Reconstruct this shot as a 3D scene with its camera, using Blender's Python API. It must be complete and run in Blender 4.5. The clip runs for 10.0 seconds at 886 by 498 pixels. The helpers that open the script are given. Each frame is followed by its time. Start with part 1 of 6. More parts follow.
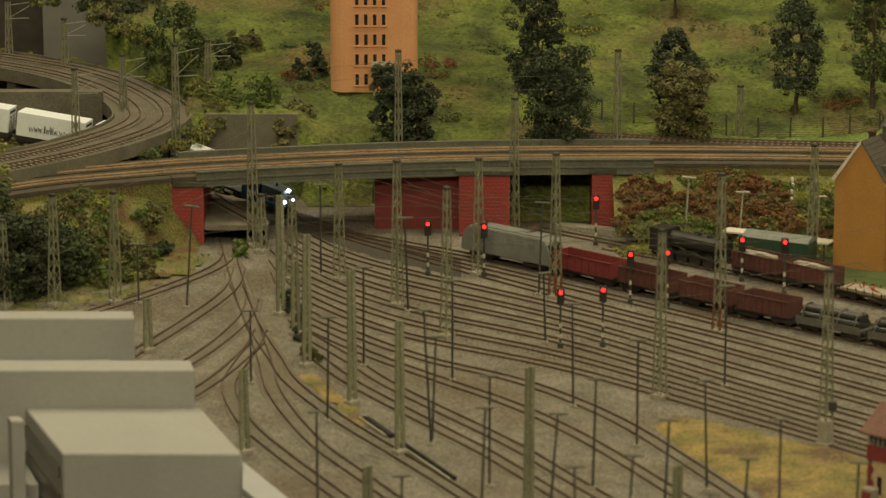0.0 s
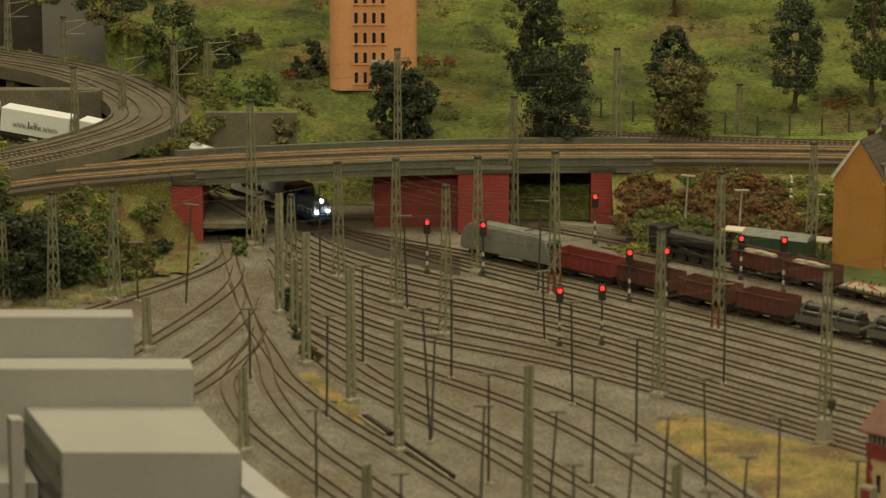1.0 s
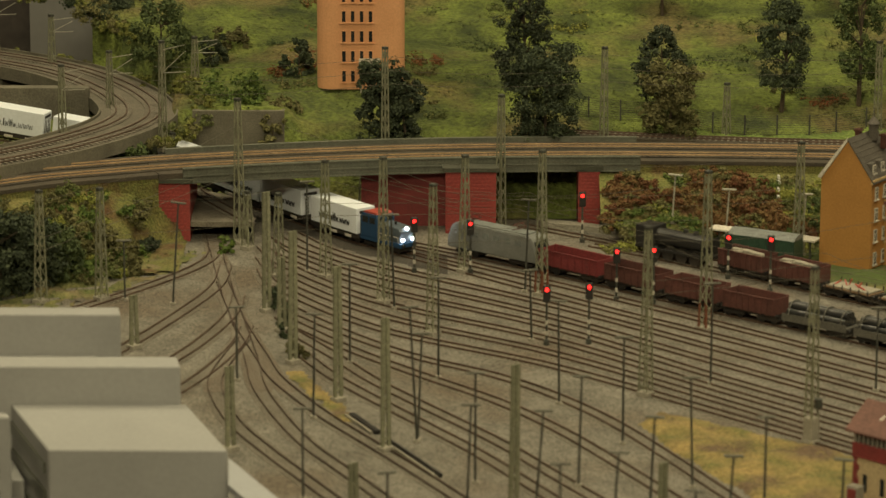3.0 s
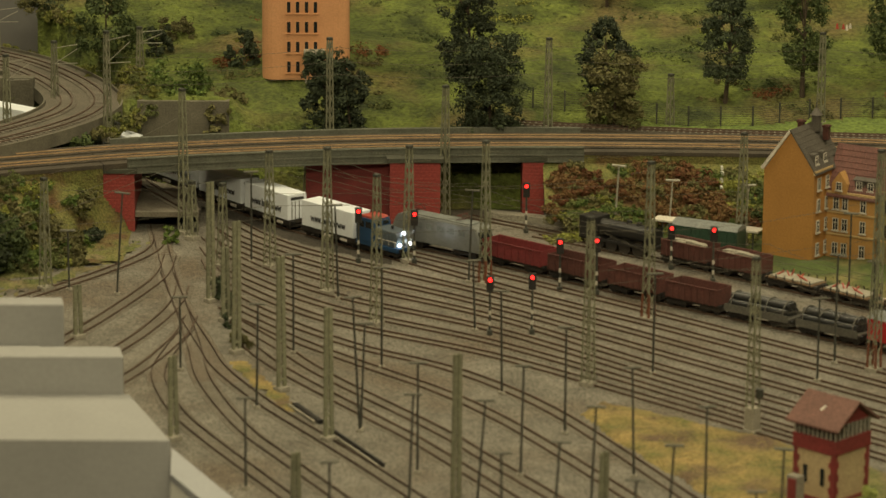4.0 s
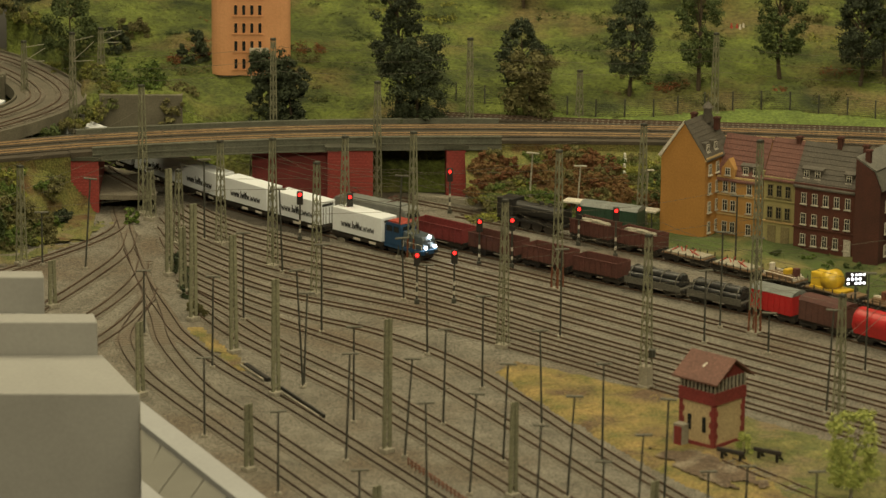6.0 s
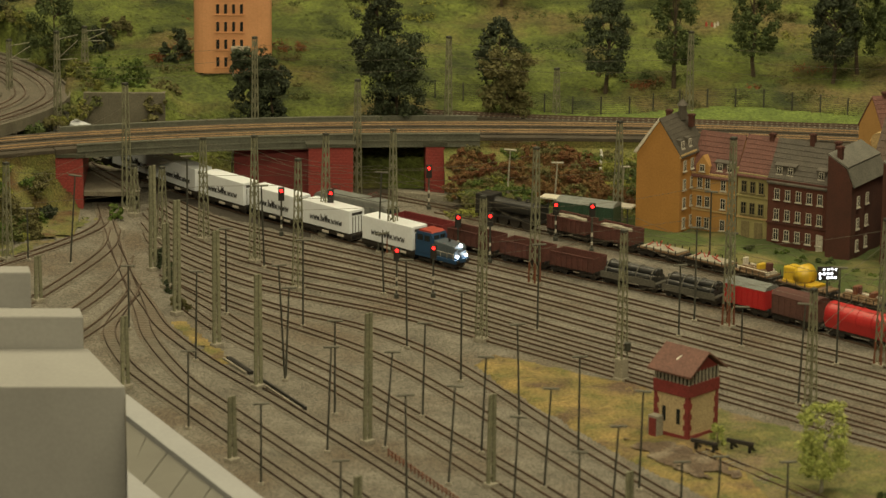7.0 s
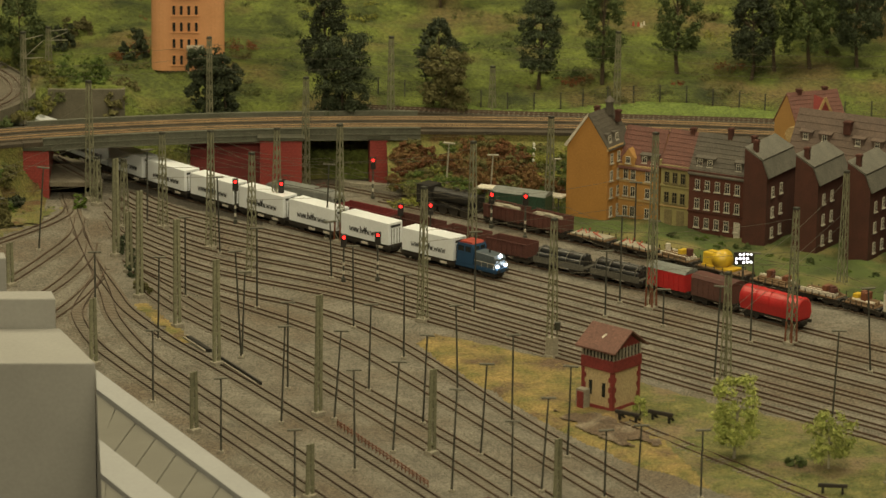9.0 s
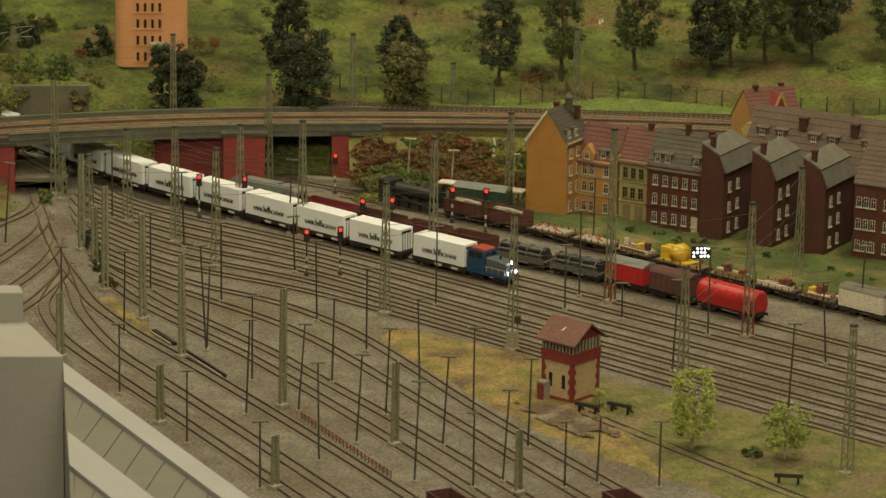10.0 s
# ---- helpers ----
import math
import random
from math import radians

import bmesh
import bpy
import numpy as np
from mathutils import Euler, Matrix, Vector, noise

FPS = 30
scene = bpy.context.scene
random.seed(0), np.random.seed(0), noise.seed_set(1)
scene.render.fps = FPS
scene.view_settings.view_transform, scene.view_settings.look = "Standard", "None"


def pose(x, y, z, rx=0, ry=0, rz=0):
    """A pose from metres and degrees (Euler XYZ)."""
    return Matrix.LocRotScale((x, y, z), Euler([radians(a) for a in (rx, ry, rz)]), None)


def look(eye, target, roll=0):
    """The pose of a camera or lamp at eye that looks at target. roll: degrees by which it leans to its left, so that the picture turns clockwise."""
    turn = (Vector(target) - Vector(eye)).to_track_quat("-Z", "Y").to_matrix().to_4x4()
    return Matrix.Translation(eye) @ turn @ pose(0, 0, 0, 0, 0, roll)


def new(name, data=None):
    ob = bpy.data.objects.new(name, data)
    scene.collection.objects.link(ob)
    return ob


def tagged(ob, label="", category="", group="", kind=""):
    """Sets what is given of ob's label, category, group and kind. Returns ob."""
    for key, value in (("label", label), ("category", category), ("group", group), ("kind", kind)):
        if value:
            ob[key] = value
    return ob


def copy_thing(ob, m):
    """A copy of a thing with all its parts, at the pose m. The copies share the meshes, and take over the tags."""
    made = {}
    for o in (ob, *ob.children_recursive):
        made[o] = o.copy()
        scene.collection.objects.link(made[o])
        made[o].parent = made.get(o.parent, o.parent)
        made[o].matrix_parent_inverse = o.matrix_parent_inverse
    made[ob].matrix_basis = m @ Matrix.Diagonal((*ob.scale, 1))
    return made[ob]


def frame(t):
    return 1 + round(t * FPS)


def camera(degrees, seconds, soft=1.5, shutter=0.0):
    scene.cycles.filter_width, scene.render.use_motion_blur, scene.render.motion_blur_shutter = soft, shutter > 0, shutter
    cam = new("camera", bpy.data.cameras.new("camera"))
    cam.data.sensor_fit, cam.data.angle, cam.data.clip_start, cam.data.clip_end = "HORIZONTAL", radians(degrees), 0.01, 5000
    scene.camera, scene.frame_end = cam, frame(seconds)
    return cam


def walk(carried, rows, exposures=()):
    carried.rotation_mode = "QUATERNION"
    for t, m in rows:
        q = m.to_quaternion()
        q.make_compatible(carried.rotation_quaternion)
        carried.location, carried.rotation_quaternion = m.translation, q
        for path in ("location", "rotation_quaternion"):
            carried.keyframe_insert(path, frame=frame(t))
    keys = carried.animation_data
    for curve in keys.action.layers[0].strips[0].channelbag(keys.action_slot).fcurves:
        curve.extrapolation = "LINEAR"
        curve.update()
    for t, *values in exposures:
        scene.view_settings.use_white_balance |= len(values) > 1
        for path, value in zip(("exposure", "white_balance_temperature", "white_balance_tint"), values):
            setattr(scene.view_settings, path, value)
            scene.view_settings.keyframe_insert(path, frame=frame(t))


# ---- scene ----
import itertools

cam = camera(14.323, 10.0, soft=1.5)
# seconds, eye x, y, z, yaw, pitch, roll
PATH = [
    (0.0, 0.0000, 0.4831, 1.0514, 0.000, -14.016, 0.000),
    (0.5, 0.0000, 0.4831, 1.0514, 0.000, -14.016, 0.000),
    (1.0, 0.0001, 0.4825, 1.0513, -0.013, -14.041, -0.006),
    (1.5, 0.0001, 0.4825, 1.0513, -0.013, -14.041, -0.006),
    (2.0, 0.0002, 0.4847, 1.0507, -0.024, -14.040, -0.007),
    (3.3, 0.0031, 0.4801, 1.0515, -0.383, -14.080, -0.271),
    (3.5, 0.0051, 0.4742, 1.0528, -0.627, -14.102, -0.294),
    (4.0, 0.0085, 0.4729, 1.0528, -1.047, -14.202, -0.405),
    (4.5, 0.0069, 0.3167, 1.0912, -1.272, -14.380, -0.442),
    (5.0, 0.0029, 0.0991, 1.1474, -1.707, -14.385, -0.509),
    (5.5, 0.0001, 0.0042, 1.1719, -2.014, -14.458, -0.551),
    (7.0, -0.0044, -0.1002, 1.1993, -2.545, -14.620, -0.615),
    (7.5, -0.0107, -0.2144, 1.2293, -2.866, -14.608, -0.692),
    (8.0, -0.0173, -0.3209, 1.2574, -3.089, -14.646, -0.722),
    (8.5, -0.0189, -0.3387, 1.2627, -3.198, -14.754, -0.754),
    (9.0, -0.0270, -0.4316, 1.2880, -3.590, -14.844, -0.821),
    (9.5, -0.0321, -0.4764, 1.3004, -3.862, -14.885, -0.883),
    (10.0, -0.0373, -0.4954, 1.3059, -4.311, -14.936, -0.973),
]
walk(cam, [(t, pose(x, y, z, 90 + p, 0, a) @ pose(0, 0, 0, 0, 0, -r)) for t, x, y, z, a, p, r in PATH], exposures=[(0, 0.0), (10, 0.0)])
cam.data.dof.use_dof = True
cam.data.dof.focus_distance = 4.75
cam.data.dof.aperture_fstop = 14.0

# ---------------------------------------------------------------- light
world = bpy.data.worlds.new("hall_light")
scene.world = world
world.use_nodes = True
world.node_tree.nodes["Background"].inputs["Color"].default_value = (1.0, 0.86, 0.66, 1)
world.node_tree.nodes["Background"].inputs["Strength"].default_value = 0.10


def hall_lamp(x, y, z, sx, sy, power, target=(0.2, 4.5, 0)):
    data = bpy.data.lights.new("ceiling_lamp", "AREA")
    data.shape, data.size, data.size_y, data.energy, data.color = "RECTANGLE", sx, sy, power, (1.0, 0.865, 0.535)
    ob = new("ceiling_lamp", data)
    ob.matrix_world = look((x, y, z), target)
    return ob


hall_lamp(-0.9, 4.9, 2.6, 1.6, 0.5, 50)
hall_lamp(1.5, 4.5, 2.6, 1.6, 0.5, 48, (0.7, 4.5, 0))
hall_lamp(0.3, 2.3, 2.6, 2.2, 0.6, 36)
hall_lamp(-0.2, -0.6, 2.6, 1.6, 0.5, 90, (-0.2, 3.2, 0.1))

# ---------------------------------------------------------------- materials
MATS = {}


def mat(name, a, b=None, rough=0.75, metal=0.0, scale=40.0, fine=500.0, bump=0.25, depth=0.0006, grain=0.35, glow=None, power=0.0, rand=0.0, c=None, cscale=9.0):
    """Procedural paint: two colours mixed by large noise, darkened by fine grain, a third colour in wide patches."""
    if name in MATS:
        return MATS[name]
    m = bpy.data.materials.new(name)
    m.use_nodes = True
    nt = m.node_tree
    N, L = nt.nodes, nt.links
    bsdf = N["Principled BSDF"]
    b = b or tuple(v * 0.72 for v in a)
    co = N.new("ShaderNodeTexCoord")
    n1 = N.new("ShaderNodeTexNoise")
    n1.inputs["Scale"].default_value, n1.inputs["Detail"].default_value, n1.inputs["Roughness"].default_value = scale, 5, 0.6
    L.new(co.outputs["Object"], n1.inputs["Vector"])
    ramp = N.new("ShaderNodeMapRange")
    ramp.inputs["From Min"].default_value, ramp.inputs["From Max"].default_value = 0.32, 0.68
    L.new(n1.outputs["Fac"], ramp.inputs["Value"])
    mix = N.new("ShaderNodeMix")
    mix.data_type = "RGBA"
    mix.inputs["A"].default_value, mix.inputs["B"].default_value = (*a, 1), (*b, 1)
    L.new(ramp.outputs["Result"], mix.inputs["Factor"])
    col = mix.outputs["Result"]
    if c:
        n3 = N.new("ShaderNodeTexNoise")
        n3.inputs["Scale"].default_value, n3.inputs["Detail"].default_value = cscale, 6
        L.new(co.outputs["Object"], n3.inputs["Vector"])
        r3 = N.new("ShaderNodeMapRange")
        r3.inputs["From Min"].default_value, r3.inputs["From Max"].default_value = 0.50, 0.66
        L.new(n3.outputs["Fac"], r3.inputs["Value"])
        m3 = N.new("ShaderNodeMix")
        m3.data_type = "RGBA"
        m3.inputs["B"].default_value = (*c, 1)
        L.new(col, m3.inputs["A"])
        L.new(r3.outputs["Result"], m3.inputs["Factor"])
        col = m3.outputs["Result"]
    n2 = N.new("ShaderNodeTexNoise")
    n2.inputs["Scale"].default_value, n2.inputs["Detail"].default_value = fine, 3
    L.new(co.outputs["Object"], n2.inputs["Vector"])
    g2 = N.new("ShaderNodeMapRange")
    g2.inputs["From Min"].default_value, g2.inputs["From Max"].default_value = 0.3, 0.7
    g2.inputs["To Min"].default_value, g2.inputs["To Max"].default_value = 1 - grain, 1 + grain * 0.5
    L.new(n2.outputs["Fac"], g2.inputs["Value"])
    mul = N.new("ShaderNodeVectorMath")
    mul.operation = "SCALE"
    L.new(col, mul.inputs[0])
    L.new(g2.outputs["Result"], mul.inputs["Scale"])
    out = mul.outputs["Vector"]
    if rand:
        info = N.new("ShaderNodeObjectInfo")
        r4 = N.new("ShaderNodeMapRange")
        r4.inputs["To Min"].default_value, r4.inputs["To Max"].default_value = 1 - rand, 1 + rand
        L.new(info.outputs["Random"], r4.inputs["Value"])
        mul2 = N.new("ShaderNodeVectorMath")
        mul2.operation = "SCALE"
        L.new(out, mul2.inputs[0])
        L.new(r4.outputs["Result"], mul2.inputs["Scale"])
        out = mul2.outputs["Vector"]
    L.new(out, bsdf.inputs["Base Color"])
    bsdf.inputs["Roughness"].default_value, bsdf.inputs["Metallic"].default_value = rough, metal
    if bump:
        bp = N.new("ShaderNodeBump")
        bp.inputs["Strength"].default_value, bp.inputs["Distance"].default_value = bump, depth
        L.new(n2.outputs["Fac"], bp.inputs["Height"])
        L.new(bp.outputs["Normal"], bsdf.inputs["Normal"])
    if glow:
        bsdf.inputs["Emission Color"].default_value = (*glow, 1)
        bsdf.inputs["Emission Strength"].default_value = power
    MATS[name] = m
    return m


def leaf_mat(name, a, b):
    """Foliage: colour varies leaf by leaf and tree by tree."""
    m = bpy.data.materials.new(name)
    m.use_nodes = True
    N, L = m.node_tree.nodes, m.node_tree.links
    bsdf = N["Principled BSDF"]
    geo, info = N.new("ShaderNodeNewGeometry"), N.new("ShaderNodeObjectInfo")
    mix = N.new("ShaderNodeMix")
    mix.data_type = "RGBA"
    mix.inputs["A"].default_value, mix.inputs["B"].default_value = (*a, 1), (*b, 1)
    L.new(geo.outputs["Random Per Island"], mix.inputs["Factor"])
    r4 = N.new("ShaderNodeMapRange")
    r4.inputs["To Min"].default_value, r4.inputs["To Max"].default_value = 0.8, 1.25
    L.new(info.outputs["Random"], r4.inputs["Value"])
    mul = N.new("ShaderNodeVectorMath")
    mul.operation = "SCALE"
    L.new(mix.outputs["Result"], mul.inputs[0])
    L.new(r4.outputs["Result"], mul.inputs["Scale"])
    L.new(mul.outputs["Vector"], bsdf.inputs["Base Color"])
    bsdf.inputs["Roughness"].default_value = 0.85
    return m


BALLAST = mat("ballast", (0.226, 0.208, 0.174), (0.134, 0.122, 0.100), 0.95, scale=22, fine=420, bump=1.0, depth=0.0022, grain=0.62, c=(0.140, 0.112, 0.082), cscale=6)
GRASS = mat("hill_grass", (0.158, 0.196, 0.036), (0.028, 0.040, 0.009), 0.95, scale=13, fine=170, bump=1.0, depth=0.006, grain=0.45, c=(0.150, 0.118, 0.045), cscale=7)
LAWN = mat("lawn_grass", (0.074, 0.106, 0.022), (0.046, 0.064, 0.016), 0.95, scale=18, fine=500, bump=0.9, depth=0.0015, grain=0.4, c=(0.190, 0.165, 0.060), cscale=11)
STRAW = mat("dry_grass", (0.330, 0.232, 0.086), (0.125, 0.125, 0.036), 0.95, scale=24, fine=300, bump=1.0, depth=0.003, grain=0.5, c=(0.130, 0.085, 0.050), cscale=17)
MEADOW = mat("meadow_grass", (0.205, 0.190, 0.066), (0.080, 0.100, 0.026), 0.95, scale=34, fine=300, bump=1.0, depth=0.003, grain=0.5, c=(0.185, 0.140, 0.080), cscale=13)
SCRUB = mat("scrub_slope", (0.190, 0.160, 0.054), (0.130, 0.148, 0.036), 0.95, scale=26, fine=380, bump=1.0, depth=0.003, grain=0.5, c=(0.110, 0.058, 0.024), cscale=20)
RUSTBED = mat("rust_stained_ballast", (0.092, 0.062, 0.042), (0.140, 0.104, 0.074), 0.95, scale=30, fine=420, bump=0.9, depth=0.002, grain=0.5)
LADDER_RAIL = mat("ladder_rail", (0.085, 0.052, 0.036), (0.058, 0.038, 0.028), 0.6, 0.2, scale=30, fine=600, bump=0.1)
RAIL = mat("rusty_rail", (0.150, 0.098, 0.070), (0.105, 0.072, 0.053), 0.55, 0.3, scale=30, fine=600, bump=0.1)
SLEEPER = mat("dusty_sleeper", (0.215, 0.192, 0.155), (0.160, 0.142, 0.114), 0.95, scale=30, fine=600)
DECKRAIL = mat("light_rust_rail", (0.600, 0.400, 0.220), (0.430, 0.270, 0.145), 0.5, 0.3, scale=40, fine=600, bump=0.1)
DECKBED = mat("dark_track_bed", (0.082, 0.066, 0.046), (0.048, 0.040, 0.030), 0.95, scale=40, fine=600, bump=0.7)
MAST = mat("mast_green", (0.232, 0.230, 0.155), (0.160, 0.162, 0.108), 0.6, 0.0, scale=60, fine=500, rand=0.15)
RUST = mat("mast_rust", (0.190, 0.062, 0.030), (0.130, 0.050, 0.028), 0.7, scale=80, fine=500)
POLE = mat("pole_dark", (0.055, 0.058, 0.046), (0.040, 0.040, 0.034), 0.6, scale=60, fine=500, rand=0.2)
LAMPHEAD = mat("lamp_head", (0.115, 0.110, 0.085), (0.080, 0.078, 0.062), 0.5)
LIGHTPOLE = mat("pole_light", (0.40, 0.38, 0.31), (0.30, 0.29, 0.24), 0.5)
CONCRETE = mat("concrete", (0.330, 0.305, 0.245), (0.255, 0.235, 0.190), 0.9, scale=50, fine=500)
BRICKRED = mat("bridge_brick", (0.350, 0.062, 0.052), (0.260, 0.046, 0.042), 0.85, scale=60, fine=600, bump=0.4)
# pier brick again, with the shade below the bridge put into its colour
BRICKSHADED = mat("bridge_brick_shaded", (0.190, 0.034, 0.032), (0.140, 0.027, 0.026), 0.85, scale=60, fine=600, bump=0.4)
GIRDER = mat("girder_grey_green", (0.135, 0.140, 0.108), (0.092, 0.096, 0.074), 0.6, scale=50, fine=500)
COPING = mat("coping_dark", (0.070, 0.072, 0.050), (0.050, 0.050, 0.036), 0.85)
STONE = mat("retaining_stone", (0.165, 0.150, 0.112), (0.105, 0.096, 0.072), 0.95, scale=26, fine=500, bump=0.5, depth=0.001, grain=0.3)
BLACK = mat("black_paint", (0.014, 0.014, 0.015), (0.022, 0.020, 0.018), 0.5)
UNDER = mat("underframe", (0.022, 0.019, 0.017), (0.035, 0.028, 0.022), 0.75)
WHITEBOX = mat("container_white", (0.760, 0.800, 0.860), (0.700, 0.735, 0.790), 0.45, scale=14, fine=300, bump=0.05, grain=0.06)
INK = mat("container_print", (0.030, 0.030, 0.032), (0.045, 0.045, 0.045), 0.6)
BLUE = mat("loco_blue", (0.017, 0.060, 0.140), (0.014, 0.048, 0.112), 0.4, bump=0.05, grain=0.12)
BLUEGREY = mat("loco_hood_grey", (0.085, 0.108, 0.130), (0.068, 0.086, 0.104), 0.4, bump=0.05, grain=0.12)
ORANGE = mat("loco_roof_red", (0.400, 0.066, 0.046), (0.320, 0.058, 0.040), 0.5)
GLASS = mat("dark_glass", (0.020, 0.024, 0.026), (0.014, 0.016, 0.018), 0.12, bump=0)
SILVER = mat("loco_silver", (0.260, 0.268, 0.255), (0.200, 0.205, 0.195), 0.35, 0.3, bump=0.05, grain=0.12)
GOND = mat("gondola_brown", (0.120, 0.042, 0.034), (0.085, 0.034, 0.028), 0.75, scale=60, fine=500, rand=0.15)
GONDRED = mat("gondola_red", (0.185, 0.028, 0.030), (0.135, 0.024, 0.025), 0.7, scale=60, fine=500, rand=0.12)
CARRED = mat("wagon_red", (0.470, 0.024, 0.026), (0.390, 0.022, 0.023), 0.45, scale=30, fine=400, bump=0.08, grain=0.12)
CARBROWN = mat("wagon_brown", (0.120, 0.055, 0.045), (0.090, 0.044, 0.038), 0.6)
ROOFGREY = mat("wagon_roof_grey", (0.200, 0.215, 0.205), (0.150, 0.160, 0.155), 0.6)
STEEL = mat("stake_wagon_grey", (0.125, 0.118, 0.100), (0.090, 0.085, 0.072), 0.6)
TUBE = mat("tube_load_black", (0.020, 0.021, 0.022), (0.032, 0.032, 0.032), 0.35)
TAN = mat("plank_floor", (0.205, 0.130, 0.072), (0.150, 0.094, 0.052), 0.85, scale=90)
PALE = mat("pale_load", (0.640, 0.600, 0.520), (0.540, 0.500, 0.430), 0.7)
YELLOW = mat("crane_yellow", (0.620, 0.420, 0.030), (0.520, 0.340, 0.030), 0.4, bump=0.05, grain=0.15)
GREENCAR = mat("coach_green", (0.035, 0.075, 0.048), (0.028, 0.058, 0.038), 0.5)
TOWER = mat("tower_orange", (0.620, 0.315, 0.155), (0.555, 0.275, 0.130), 0.9, scale=25, fine=400, bump=0.2, grain=0.12)
OCHRE = mat("plaster_ochre", (0.400, 0.198, 0.050), (0.350, 0.172, 0.043), 0.9, scale=30, fine=400, bump=0.2, grain=0.14)
OCHRE2 = mat("plaster_yellow", (0.410, 0.225, 0.070), (0.345, 0.190, 0.060), 0.9, scale=30, fine=400, bump=0.2, grain=0.15)
OLIVE = mat("plaster_olive", (0.310, 0.270, 0.120), (0.255, 0.225, 0.100), 0.9, scale=30, fine=400, bump=0.2, grain=0.15)
BRICKHOUSE = mat("house_brick", (0.112, 0.036, 0.023), (0.078, 0.026, 0.018), 0.9, scale=40, fine=700, bump=0.4)
BRICKHOUSE2 = mat("house_brick_dark", (0.086, 0.029, 0.020), (0.060, 0.022, 0.016), 0.9, scale=40, fine=700, bump=0.4)
SLATE = mat("roof_slate", (0.098, 0.086, 0.070), (0.068, 0.060, 0.050), 0.75, scale=50, fine=500)
ROOFRED = mat("roof_red", (0.160, 0.070, 0.056), (0.118, 0.052, 0.043), 0.8, scale=50, fine=500)
ROOFBROWN = mat("roof_brown_tile", (0.118, 0.082, 0.064), (0.086, 0.061, 0.050), 0.8, scale=50, fine=500)
ROOFZINC = mat("roof_zinc", (0.150, 0.146, 0.126), (0.108, 0.106, 0.092), 0.6, scale=50, fine=500)
FRAMEWHITE = mat("window_white", (0.540, 0.505, 0.430), (0.450, 0.420, 0.360), 0.6)
TRIM = mat("plaster_trim", (0.470, 0.330, 0.150), (0.400, 0.280, 0.130), 0.8)
SBRED = mat("signal_box_red", (0.235, 0.036, 0.034), (0.180, 0.032, 0.030), 0.75)
SBPLASTER = mat("signal_box_plaster", (0.500, 0.390, 0.225), (0.420, 0.320, 0.185), 0.9, scale=60)
SBROOF = mat("signal_box_roof", (0.165, 0.080, 0.062), (0.125, 0.062, 0.049), 0.85, scale=50)
GREYWHITE = mat("foreground_plaster", (0.300, 0.298, 0.290), (0.272, 0.270, 0.263), 0.8, scale=12, fine=200, bump=0.05, grain=0.06)
PALEWHITE = mat("foreground_white", (0.325, 0.332, 0.345), (0.298, 0.304, 0.316), 0.7, scale=12, fine=200, bump=0.05, grain=0.06)
GLAZEBAR = mat("roof_glazing_bar", (0.150, 0.147, 0.130), (0.130, 0.127, 0.112), 0.85, scale=12, fine=200, bump=0.05, grain=0.08)
GLAZE = mat("roof_glazing", (0.190, 0.186, 0.166), (0.165, 0.161, 0.144), 0.35, scale=20, bump=0.03, grain=0.08)
BARK = mat("bark", (0.085, 0.062, 0.040), (0.055, 0.042, 0.028), 0.95, scale=120, fine=500, bump=0.8)
BIRCH = mat("birch_bark", (0.420, 0.400, 0.330), (0.240, 0.220, 0.170), 0.9, scale=160, fine=500)
LEAF_DARK = leaf_mat("leaves_dark", (0.016, 0.026, 0.012), (0.046, 0.060, 0.026))
LEAF_MID = leaf_mat("leaves_mid", (0.030, 0.050, 0.014), (0.080, 0.105, 0.028))
LEAF_OLIVE = leaf_mat("leaves_olive", (0.066, 0.066, 0.018), (0.125, 0.112, 0.042))
LEAF_LIGHT = leaf_mat("leaves_light", (0.190, 0.240, 0.050), (0.360, 0.380, 0.110))
LEAF_RED = leaf_mat("leaves_autumn", (0.140, 0.040, 0.015), (0.120, 0.065, 0.020))
LEAF_HEATH = leaf_mat("leaves_heath", (0.120, 0.050, 0.018), (0.118, 0.082, 0.026))
LEAF_YELLOW = leaf_mat("leaves_yellow_green", (0.110, 0.125, 0.020), (0.220, 0.220, 0.045))
LEAF_BUSH = leaf_mat("leaves_bush", (0.042, 0.080, 0.012), (0.115, 0.160, 0.026))
TUFT = leaf_mat("grass_blades", (0.070, 0.090, 0.020), (0.130, 0.140, 0.042))
SIGNALRED = mat("signal_red_light", (0.6, 0.02, 0.02), None, 0.4, bump=0, glow=(1.0, 0.02, 0.015), power=4.0)
HEADLIGHT = mat("headlight", (0.9, 0.9, 0.9), None, 0.3, bump=0, glow=(0.85, 0.95, 1.0), power=18.0)
SIGNLAMP = mat("sign_lamp", (0.9, 0.9, 0.9), None, 0.3, bump=0, glow=(0.95, 0.97, 1.0), power=4.0)
WIRE = mat("wire", (0.150, 0.135, 0.105), None, 0.5, 0.3, bump=0)
WALLGREY = mat("hall_wall_grey", (0.150, 0.147, 0.140), (0.122, 0.119, 0.113), 0.9, scale=4, fine=60, bump=0.05, grain=0.06)
WALLDARK = mat("hall_wall_dark", (0.120, 0.108, 0.096), (0.100, 0.090, 0.080), 0.9, scale=4, fine=60, bump=0.05, grain=0.1)


